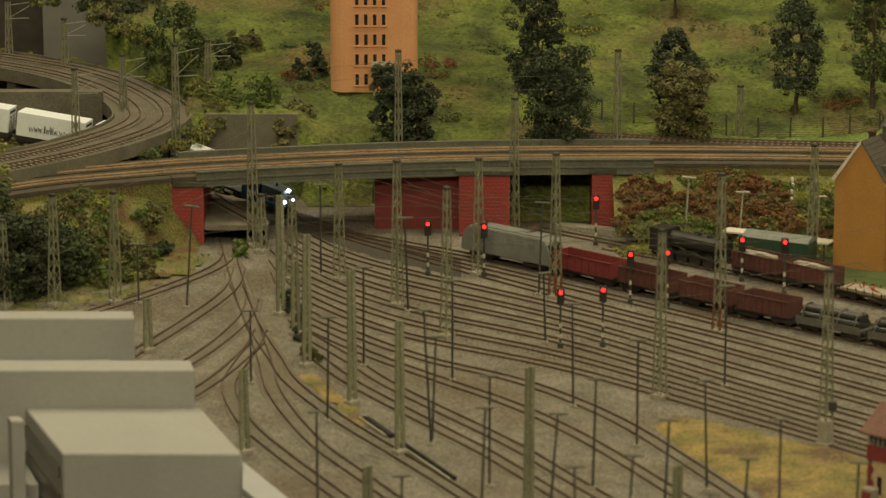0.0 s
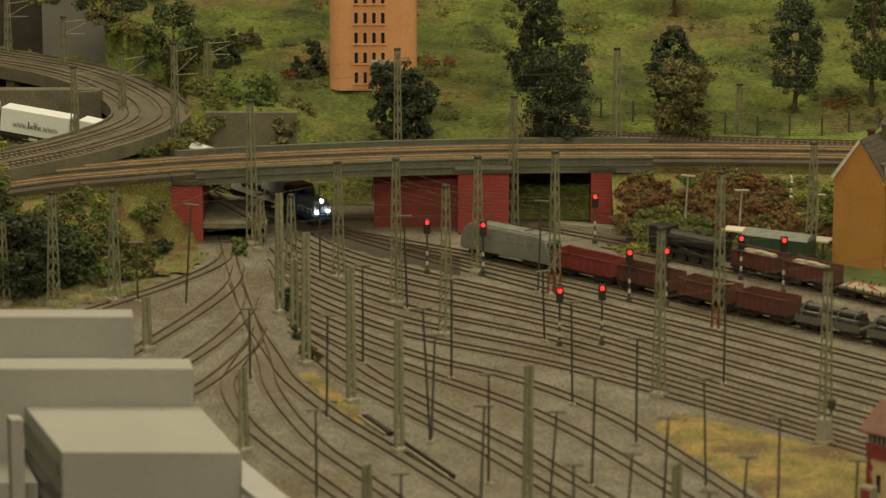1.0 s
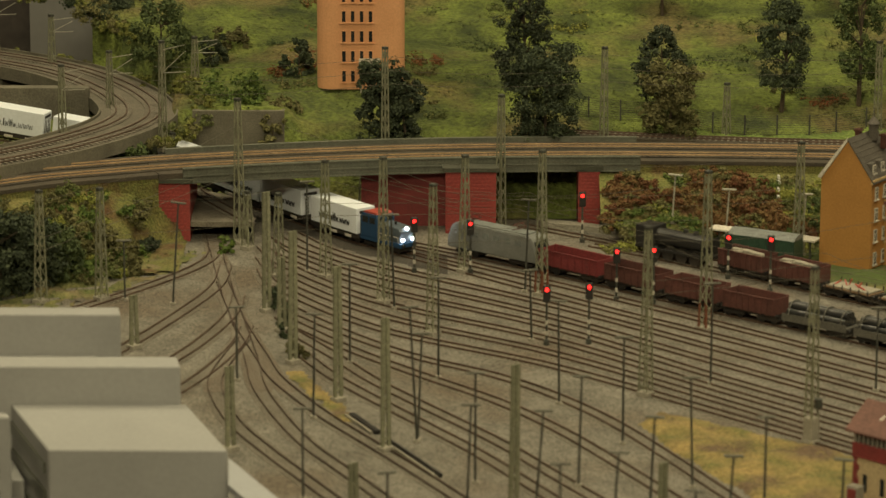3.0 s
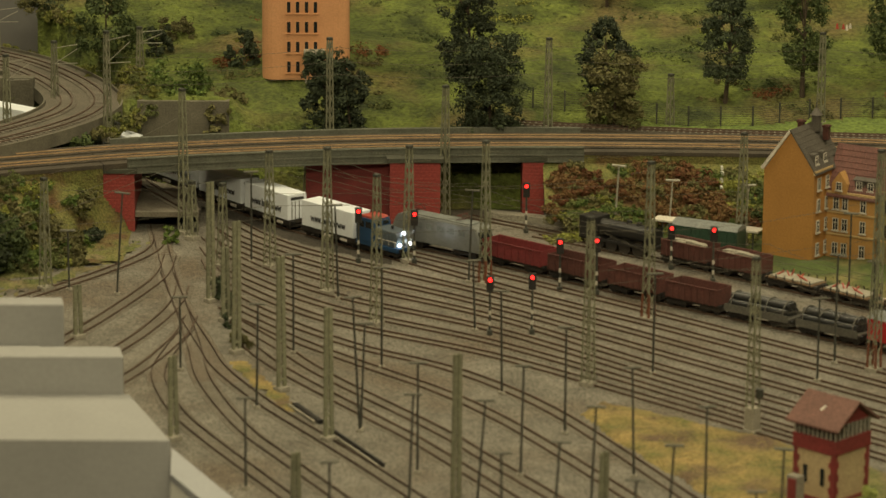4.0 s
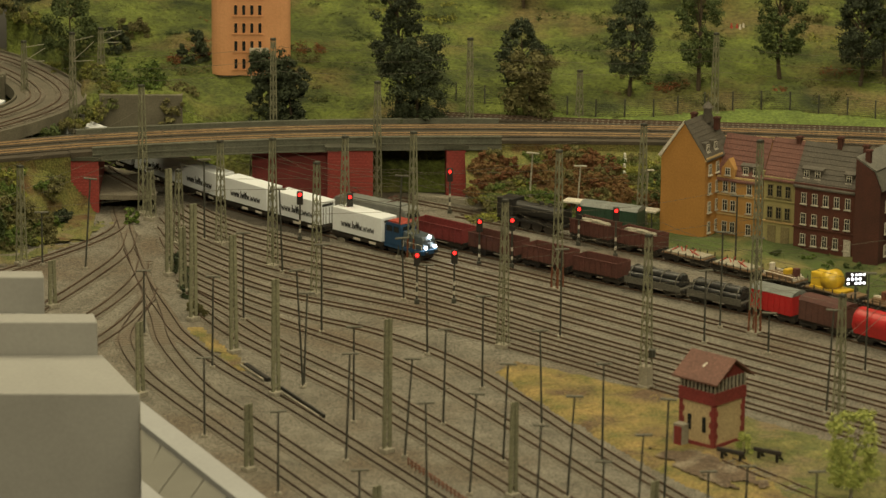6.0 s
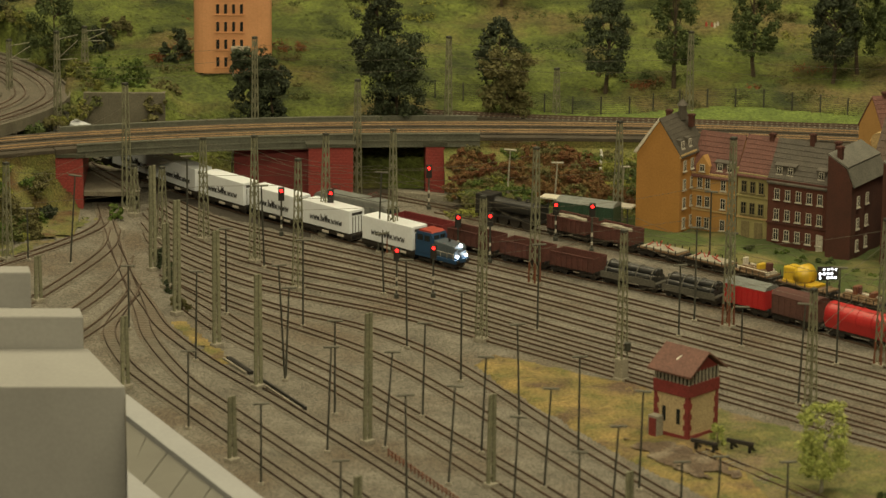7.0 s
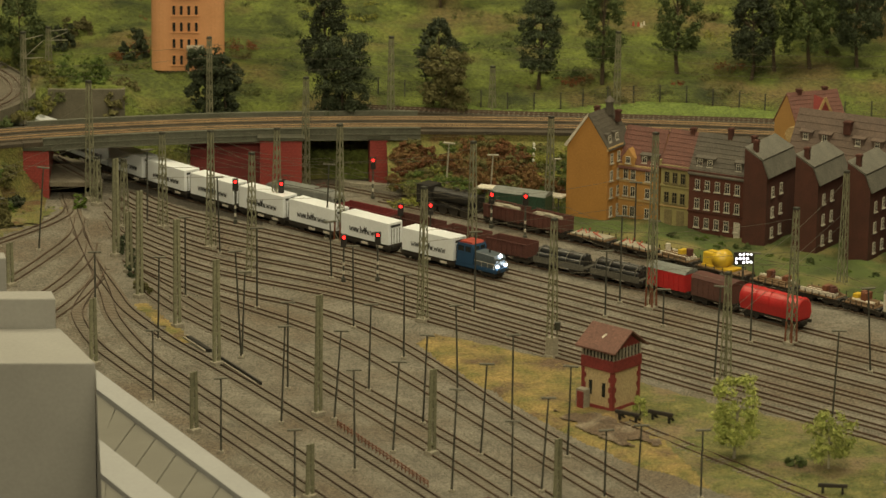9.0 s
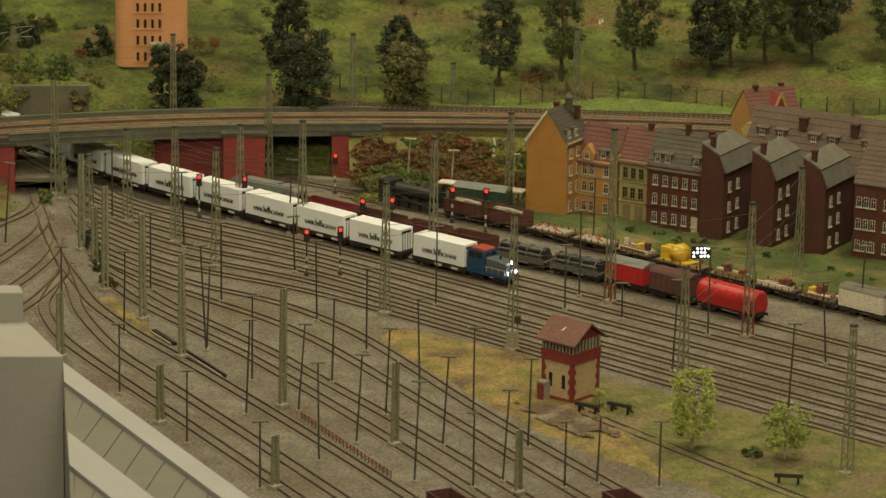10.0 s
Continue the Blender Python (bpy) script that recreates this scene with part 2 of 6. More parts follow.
# ---------------------------------------------------------------- mesh helpers
def box(bm, x0, x1, y0, y1, z0, z1, m=None, bevel=0.0):
    vs = [bm.verts.new((x, y, z)) for x in (x0, x1) for y in (y0, y1) for z in (z0, z1)]
    for f in ((0, 1, 3, 2), (4, 6, 7, 5), (0, 4, 5, 1), (2, 3, 7, 6), (0, 2, 6, 4), (1, 5, 7, 3)):
        bm.faces.new([vs[i] for i in f])
    if bevel:
        es = list({e for v in vs for e in v.link_edges})
        out = bmesh.ops.bevel(bm, geom=es, offset=bevel, segments=2, affect="EDGES", profile=0.5)
        vs = [v for v in vs if v.is_valid] + [v for v in out["verts"] if v.is_valid]
    if m is not None:
        bmesh.ops.transform(bm, matrix=m, verts=list(set(vs)))
    return bm


def beam(bm, p, q, w, d=None, up=(0, 0, 1)):
    """A square bar from p to q."""
    p, q, d = Vector(p), Vector(q), d or w
    a = (q - p).normalized()
    u = Vector(up) if abs(a.dot(Vector(up))) < 0.95 else Vector((1, 0, 0))
    s = a.cross(u).normalized()
    t = s.cross(a)
    vs = [bm.verts.new(c + s * (w / 2 * i) + t * (d / 2 * j)) for c in (p, q) for i, j in ((-1, -1), (1, -1), (1, 1), (-1, 1))]
    for f in ((3, 2, 1, 0), (4, 5, 6, 7), (0, 1, 5, 4), (1, 2, 6, 5), (2, 3, 7, 6), (3, 0, 4, 7)):
        bm.faces.new([vs[i] for i in f])
    return bm


def rod(bm, p, q, r0, r1=None, n=8, caps=True):
    """A round tapered bar from p to q."""
    p, q, r1 = Vector(p), Vector(q), r0 if r1 is None else r1
    a = (q - p).normalized()
    s = a.orthogonal().normalized()
    t = a.cross(s)
    rings = [[bm.verts.new(c + (s * math.cos(k * math.tau / n) + t * math.sin(k * math.tau / n)) * r) for k in range(n)] for c, r in ((p, r0), (q, r1))]
    for k in range(n):
        bm.faces.new((rings[0][k], rings[0][(k + 1) % n], rings[1][(k + 1) % n], rings[1][k]))
    if caps:
        bm.faces.new(rings[0][::-1])
        bm.faces.new(rings[1])
    return bm


def prism(bm, outline, y0, y1, axis="y"):
    """An outline (a, z) drawn out along y (or x)."""
    put = (lambda a, z, y: (a, y, z)) if axis == "y" else (lambda a, z, y: (y, a, z))
    r0 = [bm.verts.new(put(a, z, y0)) for a, z in outline]
    r1 = [bm.verts.new(put(a, z, y1)) for a, z in outline]
    k = len(outline)
    for i in range(k):
        bm.faces.new((r0[i], r0[(i + 1) % k], r1[(i + 1) % k], r1[i]))
    bm.faces.new(r0[::-1])
    bm.faces.new(r1)
    return bm


def bmn():
    return bmesh.new()


def finish(bm, name, material, smooth=False):
    bmesh.ops.recalc_face_normals(bm, faces=bm.faces)
    me = bpy.data.meshes.new(name)
    bm.to_mesh(me)
    bm.free()
    if smooth:
        me.polygons.foreach_set("use_smooth", [True] * len(me.polygons))
    me.materials.append(material)
    return me


def part(name, bm, material, parent, label="", smooth=False, at=None):
    me = bm if isinstance(bm, bpy.types.Mesh) else finish(bm, name, material, smooth)
    ob = new(name, me)
    if parent:
        ob.parent = parent
    if at is not None:
        ob.matrix_basis = at
    if label:
        ob["label"] = label
    return ob


def thing(name, m, label, category, group="", kind=""):
    ob = new(name)
    ob.empty_display_size = 0.01
    ob.matrix_basis = m
    return tagged(ob, label, category, group, kind)


def spline(points, step=0.02):
    """Catmull-Rom through the points, in even small steps."""
    P = [np.array(p, float) for p in points]
    P = [2 * P[0] - P[1]] + P + [2 * P[-1] - P[-2]]
    out = []
    for i in range(1, len(P) - 2):
        a, b, c, d = P[i - 1:i + 3]
        n = max(2, int(np.linalg.norm(c - b) / step))
        for k in range(n):
            u = k / n
            out.append(0.5 * (2 * b + (c - a) * u + (2 * a - 5 * b + 4 * c - d) * u * u + (3 * b - a - 3 * c + d) * u ** 3))
    out.append(P[-2])
    return np.array(out)


class Line:
    """A track's centre line in space, measured by its length."""

    def __init__(self, points):
        self.p = spline([(*q, 0.0) if len(q) == 2 else q for q in points], 0.01)
        self.s = np.concatenate([[0], np.cumsum(np.linalg.norm(np.diff(self.p, axis=0), axis=1))])

    def at(self, s):
        return np.array([np.interp(s, self.s, self.p[:, k]) for k in range(3)])

    def at_x(self, x):
        return float(np.interp(x, self.p[:, 0], self.s))

    def near(self, x, y):
        return float(np.min(np.hypot(self.p[:, 0] - x, self.p[:, 1] - y)))

    def side(self, s):
        d = self.at(s + 0.004) - self.at(s - 0.004)
        return np.array([-d[1], d[0], 0]) / np.hypot(d[0], d[1])

    def stand(self, s, length=0.08, dz=0.0):
        """The pose of a vehicle of that length whose middle is at s; x points ahead."""
        a, b = self.at(s - length * 0.35), self.at(s + length * 0.35)
        c, d = (a + b) / 2, b - a
        return pose(c[0], c[1], c[2] + dz, 0, -math.degrees(math.atan2(d[2], np.hypot(d[0], d[1]))), math.degrees(math.atan2(d[1], d[0])))


GAUGE = 0.0145
RAILTOP = 0.0015


def ribbon(name, line, offset, w, z0, z1, material, parent, s0=None, s1=None, label=""):
    """A bar of rectangular section that follows a line at a sideways offset."""
    a, b = s0 or 0.0, s1 or line.s[-1]
    ss = np.linspace(a, b, max(2, int((b - a) / 0.02)))
    V, F = [], []
    for s in ss:
        c, n = line.at(s), line.side(s)
        for o, z in ((-w / 2, z0), (w / 2, z0), (w / 2, z1), (-w / 2, z1)):
            V.append(tuple(c + n * (offset + o) + np.array([0, 0, z])))
    for i in range(len(ss) - 1):
        for k in range(4):
            F.append((4 * i + k, 4 * i + (k + 1) % 4, 4 * i + 4 + (k + 1) % 4, 4 * i + 4 + k))
    F += [(3, 2, 1, 0), tuple(4 * (len(ss) - 1) + k for k in range(4))]
    me = bpy.data.meshes.new(name)
    me.from_pydata(V, [], F)
    me.materials.append(material)
    return part(name, me, material, parent, label)


COUNT = []


def railway_track(points, label="dusty yard track with rusty brown rails on pale ballast", rail=None, sleeper=None, group="yard tracks", stain=False):
    line = points if isinstance(points, Line) else Line(points)
    COUNT.append(1)
    dz = 0.000035 * len(COUNT)
    top = thing("railway_track", Matrix(), label, "track", group)
    for k in (-1, 1):
        ribbon("rail", line, k * GAUGE / 2, 0.0008, -0.0008, RAILTOP + dz * 0.3, rail or RAIL, top)
    bm = bmn()
    for s in np.arange(0.004, line.s[-1], 0.0078):
        c, n = line.at(s), line.side(s)
        beam(bm, c - n * 0.0135 + (0, 0, dz - 0.0014), c + n * 0.0135 + (0, 0, dz - 0.0014), 0.0030, 0.0010)
    tagged(part("sleeper_bed", bm, sleeper or SLEEPER, top), kind="stuff")
    if stain:
        ribbon("rust_stained_bed", line, 0, 0.024, -0.0016, dz - 0.0013, RUSTBED, top, 0.0, float(np.interp(-4.06, -line.p[:, 1], line.s)))
    return line

# ---------------------------------------------------------------- track plan
MAIN = Line([(-1.9, 5.22, 0.085), (-1.2, 5.13, 0.085), (-0.75, 5.065, 0.078), (-0.62, 5.04, 0.068), (-0.52, 5.012, 0.057), (-0.42, 4.985, 0.045), (-0.32, 4.95, 0.026), (-0.25, 4.916, 0.006),
             (-0.2, 4.872, 0.0), (-0.151, 4.801, 0.0), (-0.098, 4.729, 0.0), (0.007, 4.610, 0.0), (0.142, 4.463, 0.0), (0.222, 4.378, 0.0), (0.327, 4.274, 0.0), (0.556, 4.035, 0.0), (0.85, 3.73, 0.0), (1.3, 3.26, 0.0)])
FREIGHT = Line([(-0.115, 4.770), (-0.045, 4.722), (0.045, 4.652), (0.145, 4.564), (0.334, 4.385), (0.45, 4.285), (0.546, 4.197), (0.599, 4.145), (0.661, 4.075), (0.726, 4.003), (0.9, 3.82), (1.35, 3.36)])
UPPER = Line([(0.20, 4.70), (0.263, 4.65), (0.36, 4.565), (0.458, 4.472), (0.556, 4.374), (0.681, 4.232), (0.842, 4.061), (0.95, 3.945), (1.35, 3.53)])
SIDING = Line([(0.12, 4.80), (0.263, 4.685), (0.36, 4.625), (0.47, 4.565)])
DECK = Line([(-0.95, 4.42, 0.078), (-0.70, 4.585, 0.08), (-0.513, 4.706, 0.083), (-0.406, 4.751, 0.084), (-0.296, 4.785, 0.085), (-0.13, 4.823, 0.085), (0.022, 4.845, 0.085), (0.214, 4.854, 0.085),
             (0.437, 4.848, 0.085), (0.60, 4.832, 0.085), (0.85, 4.79, 0.085), (1.15, 4.72, 0.085), (1.7, 4.55, 0.085)])
RING = Line([(-1.1, 5.62, 0.1), (-0.80, 5.50, 0.1), (-0.62, 5.39, 0.1), (-0.505, 5.29, 0.1), (-0.425, 5.16, 0.1), (-0.384, 5.035, 0.1), (-0.393, 4.94, 0.1), (-0.449, 4.845, 0.098), (-0.52, 4.775, 0.095), (-0.66, 4.68, 0.09), (-0.95, 4.50, 0.085)])


def deck_y(x):
    return float(np.interp(x, DECK.p[:, 0], DECK.p[:, 1]))


def ramp(v, a, b):
    return min(1.0, max(0.0, (v - a) / (b - a)))


def bumps(x, y, f, seed=0.0):
    return noise.noise(Vector((x * f + seed, y * f, seed)))


def hill_z(x, y):
    """Height of the ground behind and beside the bridge line."""
    yd = deck_y(x)
    if y > yd:
        base = 0.072 + 0.17 * max(0, y - 4.93) + 0.012 * math.exp(-((x + 0.09) ** 2 + (y - 5.15) ** 2) / 0.012) + 0.0045 * bumps(x, y, 14) + (0.014 * bumps(x, y, 5, 3.0) + 0.007 * (1 - 2 * abs(bumps(x * 0.6, y * 1.5, 9, 7.0))) + 0.0035 * bumps(x, y * 1.6, 24, 1.0)) * ramp(y, 4.99, 5.12)
        base += 0.024 * ramp(-x, 0.17, 0.19) * ramp(x, -0.35, -0.33) * ramp(y, 4.98, 5.0) * (1 - ramp(y, 5.0, 5.16))
        if x < 0.02:
            back = ramp(y, 4.955, 5.0) if x > -0.20 else 1.0
            edge = ramp(x, -0.02, 0.02)
            base *= max(back, edge)
        if x < -0.18:
            hill_top = base
            near = MAIN.near(x, y)
            sm = MAIN.at_x(x)
            zt, yt = MAIN.at(sm)[2], MAIN.at(sm)[1]
            k = ramp(near, 0.034, 0.036 if y > yt else 0.06)
            front = zt - 0.006
            base = front + (base + (0.012 if y > yt else -0.014) - front) * k
            if -0.34 < x and y > yt:
                base = (hill_top if y > 4.996 else front)
            if x < -0.34:
                rx = float(np.interp(y, [4.845, 4.94, 5.035, 5.16, 5.29, 5.39], [-0.449, -0.393, -0.384, -0.425, -0.505, -0.62]))
                if RING.near(x, y) < 0.075:
                    base = min(base, 0.076)
                if x < rx and y < 5.4:
                    base = min(base, 0.05 if y < 5.09 else 0.09)
        return base
    d = yd - 0.052 - y
    if x < -0.30:
        return max(0.002, 0.078 * (1 - ramp(d, -0.01, 0.012 + 0.16 * ramp(-x, 0.335, 0.43) + 0.08 * ramp(-x, 0.43, 0.6)))) + 0.004 * bumps(x, y, 22) * ramp(d, 0, 0.05)
    if x > 0.212:
        return max(0.003, 0.078 * (1 - ramp(d, -0.01, 0.12))) + 0.005 * bumps(x, y, 26) * ramp(d, 0, 0.05)
    return 0.0


def sheet(name, x0, x1, y0, y1, step, keep, zf, material, label, category, kind="structure"):
    """A ground sheet of small squares where keep(x, y) holds."""
    nx, ny = int((x1 - x0) / step), int((y1 - y0) / step)
    V, idx, F = [], {}, []

    def vert(i, j):
        if (i, j) not in idx:
            x, y = x0 + i * step, y0 + j * step
            idx[i, j] = len(V)
            V.append((x, y, zf(x, y)))
        return idx[i, j]
    for i in range(nx):
        for j in range(ny):
            if keep(x0 + (i + 0.5) * step, y0 + (j + 0.5) * step):
                F.append((vert(i, j), vert(i + 1, j), vert(i + 1, j + 1), vert(i, j + 1)))
    me = bpy.data.meshes.new(name)
    me.from_pydata(V, [], F)
    me.polygons.foreach_set("use_smooth", [True] * len(F))
    me.materials.append(material)
    return tagged(new(name, me), label, category, kind=kind)


# yard: one broad sheet of ballast under everything
# it ends where the foreground building stands at the layout's edge
me = bpy.data.meshes.new("ground")
me.from_pydata([(x, y, -0.0012) for x, y in ((-2.4, 3.640), (-0.192, 3.640), (0.22, 2.66), (0.22, 1.6), (2.4, 1.6), (2.4, 7.0), (-2.4, 7.0))], [], [tuple(range(7))])
me.materials.append(BALLAST)
tagged(new("ground", me), "grey-brown fine ballast covering the model railway yard", "ground", kind="structure")


sheet("hillside", -1.3, 2.0, 4.70, 6.3, 0.0125, lambda x, y: y > deck_y(x) - 0.01 and not (x < 0.0 and x > -0.30 and y < 4.93) and not (y > 5.22 and x < -0.47 + (y - 5.37) * 0.25), hill_z, GRASS, "green model hillside with worn brown and olive patches", "hill")
sheet("embankment", -1.2, -0.28, 4.30, 4.90, 0.0125, lambda x, y: x < -0.295 and deck_y(x) - 0.22 < y <= deck_y(x), hill_z, SCRUB, "scrubby brown and olive embankment slope beside the brick pier", "embankment")
sheet("embankment", 0.2125, 1.9, 4.45, 4.90, 0.0125, lambda x, y: x > 0.213 and deck_y(x) - 0.135 < y <= deck_y(x), hill_z, SCRUB, "autumn-brown scrubby embankment slope below the main line", "embankment")


def west_lawn(x, y):
    edge = np.interp(y, [3.6, 4.24, 4.42, 4.54, 4.65, 4.75], [-0.75, -0.47, -0.405, -0.325, -0.278, -0.285])
    return x < edge + 0.012 * bumps(x, y, 20) and y < deck_y(x) - 0.12


def east_lawn(x, y):
    s = UPPER.at_x(x)
    return x > 0.24 and y > UPPER.at(s)[1] + 0.045 + 0.01 * bumps(x, y, 25) and y < deck_y(x) - 0.125 + 0.02 * bumps(x, y, 30)


sheet("lawn", -1.3, -0.25, 3.7, 4.8, 0.0065, west_lawn, lambda x, y: -0.0020 + 0.008 * abs(bumps(x, y, 18)) + 0.003 * bumps(x, y, 70), MEADOW, "yellow-green meadow strip beside the yard tracks", "grass")
sheet("lawn", 0.24, 1.9, 3.3, 4.8, 0.0125, east_lawn, lambda x, y: max(hill_z(x, y) - 0.0028, -0.0006) + 0.0018 + 0.003 * abs(bumps(x, y, 18)), LAWN, "fresh green lawn in front of the town houses", "grass")


def verge(x, y):
    lo = np.interp(x, [0.215, 0.24, 0.376, 0.44, 0.60, 0.90, 1.2], [3.945, 3.86, 3.555, 3.45, 3.25, 2.9, 2.6])
    hi = np.interp(x, [0.215, 0.24, 0.40, 0.539, 0.695, 0.90, 1.2], [3.95, 3.995, 3.862, 3.715, 3.575, 3.37, 3.06])
    w = 0.014 * bumps(x, y, 24) + 0.007 * bumps(x, y, 110, 2.0)
    return min(y - lo - w, hi + w - y)


def verge_z(x, y):
    return -0.0016 + (0.0028 + 0.004 * abs(bumps(x, y, 20))) * ramp(verge(x, y), 0.0, 0.022)


sheet("verge", 0.20, 1.2, 2.6, 4.05, 0.0045, lambda x, y: verge(x, y) > 0 and x + (y - 3.6) * 0.2 < 0.47, verge_z, STRAW, "straw-yellow dry grass patch beside the signal box", "grass")
sheet("verge", 0.20, 1.2, 2.6, 4.05, 0.0045, lambda x, y: verge(x, y) > 0 and x + (y - 3.6) * 0.2 >= 0.47, verge_z, MEADOW, "sparse green and sandy grass between the tracks", "grass")

FIELD = mat("bright_field", (0.150, 0.205, 0.042), (0.095, 0.135, 0.028), 0.95, scale=30, fine=200, bump=1.0, depth=0.004, grain=0.45)


def field(x, y):
    yf = np.interp(x, [0.17, 0.206, 0.29, 0.361, 0.441, 0.50, 0.539, 0.628, 0.757, 0.83, 0.95, 1.2], [5.045, 5.031, 5.021, 4.99, 4.975, 4.97, 4.991, 5.004, 4.992, 4.965, 4.94, 4.93])
    return x > 0.33 and deck_y(x) + 0.10 + 0.01 * bumps(x, y, 30) < y < yf - 0.004


sheet("lawn", 0.33, 1.3, 4.8, 5.05, 0.0065, field, lambda x, y: hill_z(x, y) + 0.0022 + 0.002 * bumps(x, y, 60), FIELD, "bright green field strip inside the wire fence", "grass")



def bare(x, y):
    u, v = (x - 0.424), (y - 3.572)
    a_, b_ = u * 0.55 - v * 0.83, u * 0.83 + v * 0.55
    return (a_ / 0.075) ** 2 + (b_ / 0.030) ** 2 + 0.9 * bumps(x, y, 45, 4.0) < 1.0


sheet("bare_earth", 0.33, 0.52, 3.46, 3.68, 0.004, bare, lambda x, y: max(verge_z(x, y), -0.0010) + 0.0012 + 0.0030 * abs(bumps(x, y, 60, 1.0)), mat("bare_soil", (0.150, 0.105, 0.068), (0.090, 0.062, 0.042), 0.95, scale=40, fine=300, bump=1.0, depth=0.003, grain=0.5, c=(0.230, 0.190, 0.140), cscale=30), "bare brown soil patch in front of the signal box", "ground")


def strip(x, y):
    f = ramp(4.14 - y, 0.0, 0.19)
    return 3.95 < y < 4.14 and abs(x - (-0.147 + 0.066 * f)) < 0.010 + 0.007 * bumps(x, y, 60)


sheet("verge", -0.19, -0.04, 3.93, 4.16, 0.004, strip, lambda x, y: -0.0008 + 0.0025 * abs(bumps(x, y, 60)), STRAW, "thin straw-yellow weed strip between the tracks", "grass")



# dark ballast by the main track; the bridge's shade is painted into it too
def shaded_bed(x, y):
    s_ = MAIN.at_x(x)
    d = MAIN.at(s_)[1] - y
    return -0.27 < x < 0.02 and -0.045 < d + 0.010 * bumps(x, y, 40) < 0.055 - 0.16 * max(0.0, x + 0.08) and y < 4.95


sheet("soot_bed", -0.27, 0.03, 4.55, 4.96, 0.004, shaded_bed, lambda x, y: -0.0007, mat("dark_shaded_ballast", (0.062, 0.052, 0.040), (0.040, 0.034, 0.027), 0.95, scale=30, fine=420, bump=1.0, depth=0.002, grain=0.5), "soot-dark ballast round the main track below the bridge", "ground")
# the hall around the layout
bm = bmn(); box(bm, -3.2, 3.2, 7.0, 7.1, -1.0, 2.9)
tagged(part("wall_north", bm, WALLDARK, None), "dark painted wall behind the model landscape", "wall", kind="structure")
bm = bmn(); box(bm, -3.3, -3.2, -2.0, 7.1, -1.0, 2.9)
tagged(part("wall_west", bm, WALLDARK, None), "dark painted hall wall", "wall", kind="structure")
bm = bmn(); box(bm, 3.2, 3.3, -2.0, 7.1, -1.0, 2.9)
tagged(part("wall_east", bm, WALLDARK, None), "dark painted hall wall", "wall", kind="structure")
bm = bmn(); box(bm, -3.3, 3.3, -2.1, -2.0, -1.0, 2.9)
tagged(part("wall_south", bm, WALLDARK, None), "dark painted hall wall", "wall", kind="structure")
bm = bmn(); box(bm, -3.3, 3.3, -2.1, 7.1, 2.9, 3.0)
tagged(part("ceiling", bm, WALLDARK, None), "dark hall ceiling", "ceiling", kind="structure")
bm = bmn(); box(bm, -3.3, 3.3, -2.1, 7.1, -1.1, -1.0)
tagged(part("floor", bm, WALLDARK, None), "dark hall floor below the layout", "floor", kind="structure")
bm = bmn(); box(bm, -0.612, -0.498, 5.80, 5.84, -0.5, 0.6)
tagged(part("wall_panel", bm, WALLGREY, None), "plain grey wall panel at the layout's far corner", "wall", kind="structure")

bm = bmn(); box(bm, -2.4, -0.60, 5.85, 5.90, -0.5, 0.7)
tagged(part("wall_panel", bm, mat("panel_dark_brown", (0.045, 0.036, 0.030), (0.034, 0.028, 0.024), 0.8, scale=6, fine=60, bump=0.05), None), "dark brown wall panel behind the viaduct", "wall", kind="structure")

# ---------------------------------------------------------------- tracks
railway_track(MAIN, "dusty main track carrying the container train", group="yard tracks")
railway_track(FREIGHT)
railway_track(UPPER)
railway_track(SIDING)
railway_track([(-0.16, 4.825), (-0.115, 4.765), (-0.058, 4.708), (0.144, 4.515), (0.331, 4.329), (0.56, 4.09), (0.85, 3.79), (1.3, 3.32)])
railway_track([(-0.17, 4.76), (-0.127, 4.68), (-0.057, 4.596), (0.141, 4.414), (0.323, 4.222), (0.55, 3.975), (0.85, 3.66), (1.3, 3.19)])
railway_track([(-0.19, 4.74), (-0.154, 4.666), (-0.056, 4.542), (0.139, 4.364), (0.319, 4.166), (0.55, 3.915), (0.85, 3.595), (1.25, 3.17)])
railway_track([(-0.20, 4.72), (-0.167, 4.638), (-0.056, 4.486), (0.138, 4.317), (0.315, 4.11), (0.55, 3.855), (0.85, 3.53), (1.2, 3.15)])
railway_track([(-0.205, 4.69), (-0.172, 4.596), (-0.055, 4.424), (0.136, 4.264), (0.312, 4.064), (0.55, 3.80), (0.85, 3.47), (1.15, 3.14)])
railway_track([(-0.205, 4.64), (-0.174, 4.542), (-0.054, 4.366), (0.135, 4.21), (0.309, 4.021), (0.55, 3.745), (0.85, 3.41), (1.1, 3.13)])
railway_track([(-0.20, 4.58), (-0.175, 4.489), (-0.054, 4.307), (0.133, 4.159), (0.305, 3.979), (0.45, 3.82)])
railway_track([(-0.19, 4.50), (-0.165, 4.41), (-0.091, 4.288), (-0.015, 4.194), (0.071, 4.121), (0.13, 4.049), (0.186, 3.954), (0.238, 3.833), (0.33, 3.60), (0.46, 3.31), (0.62, 2.95)])
railway_track([(-0.17, 4.36), (-0.09, 4.229), (-0.015, 4.13), (0.069, 4.027), (0.127, 3.933), (0.18, 3.823), (0.29, 3.57), (0.42, 3.27), (0.56, 2.95)])
railway_track([(-0.16, 4.31), (-0.102, 4.194), (-0.051, 4.085), (0.067, 3.885), (0.121, 3.775), (0.24, 3.53), (0.37, 3.24), (0.50, 2.95)])
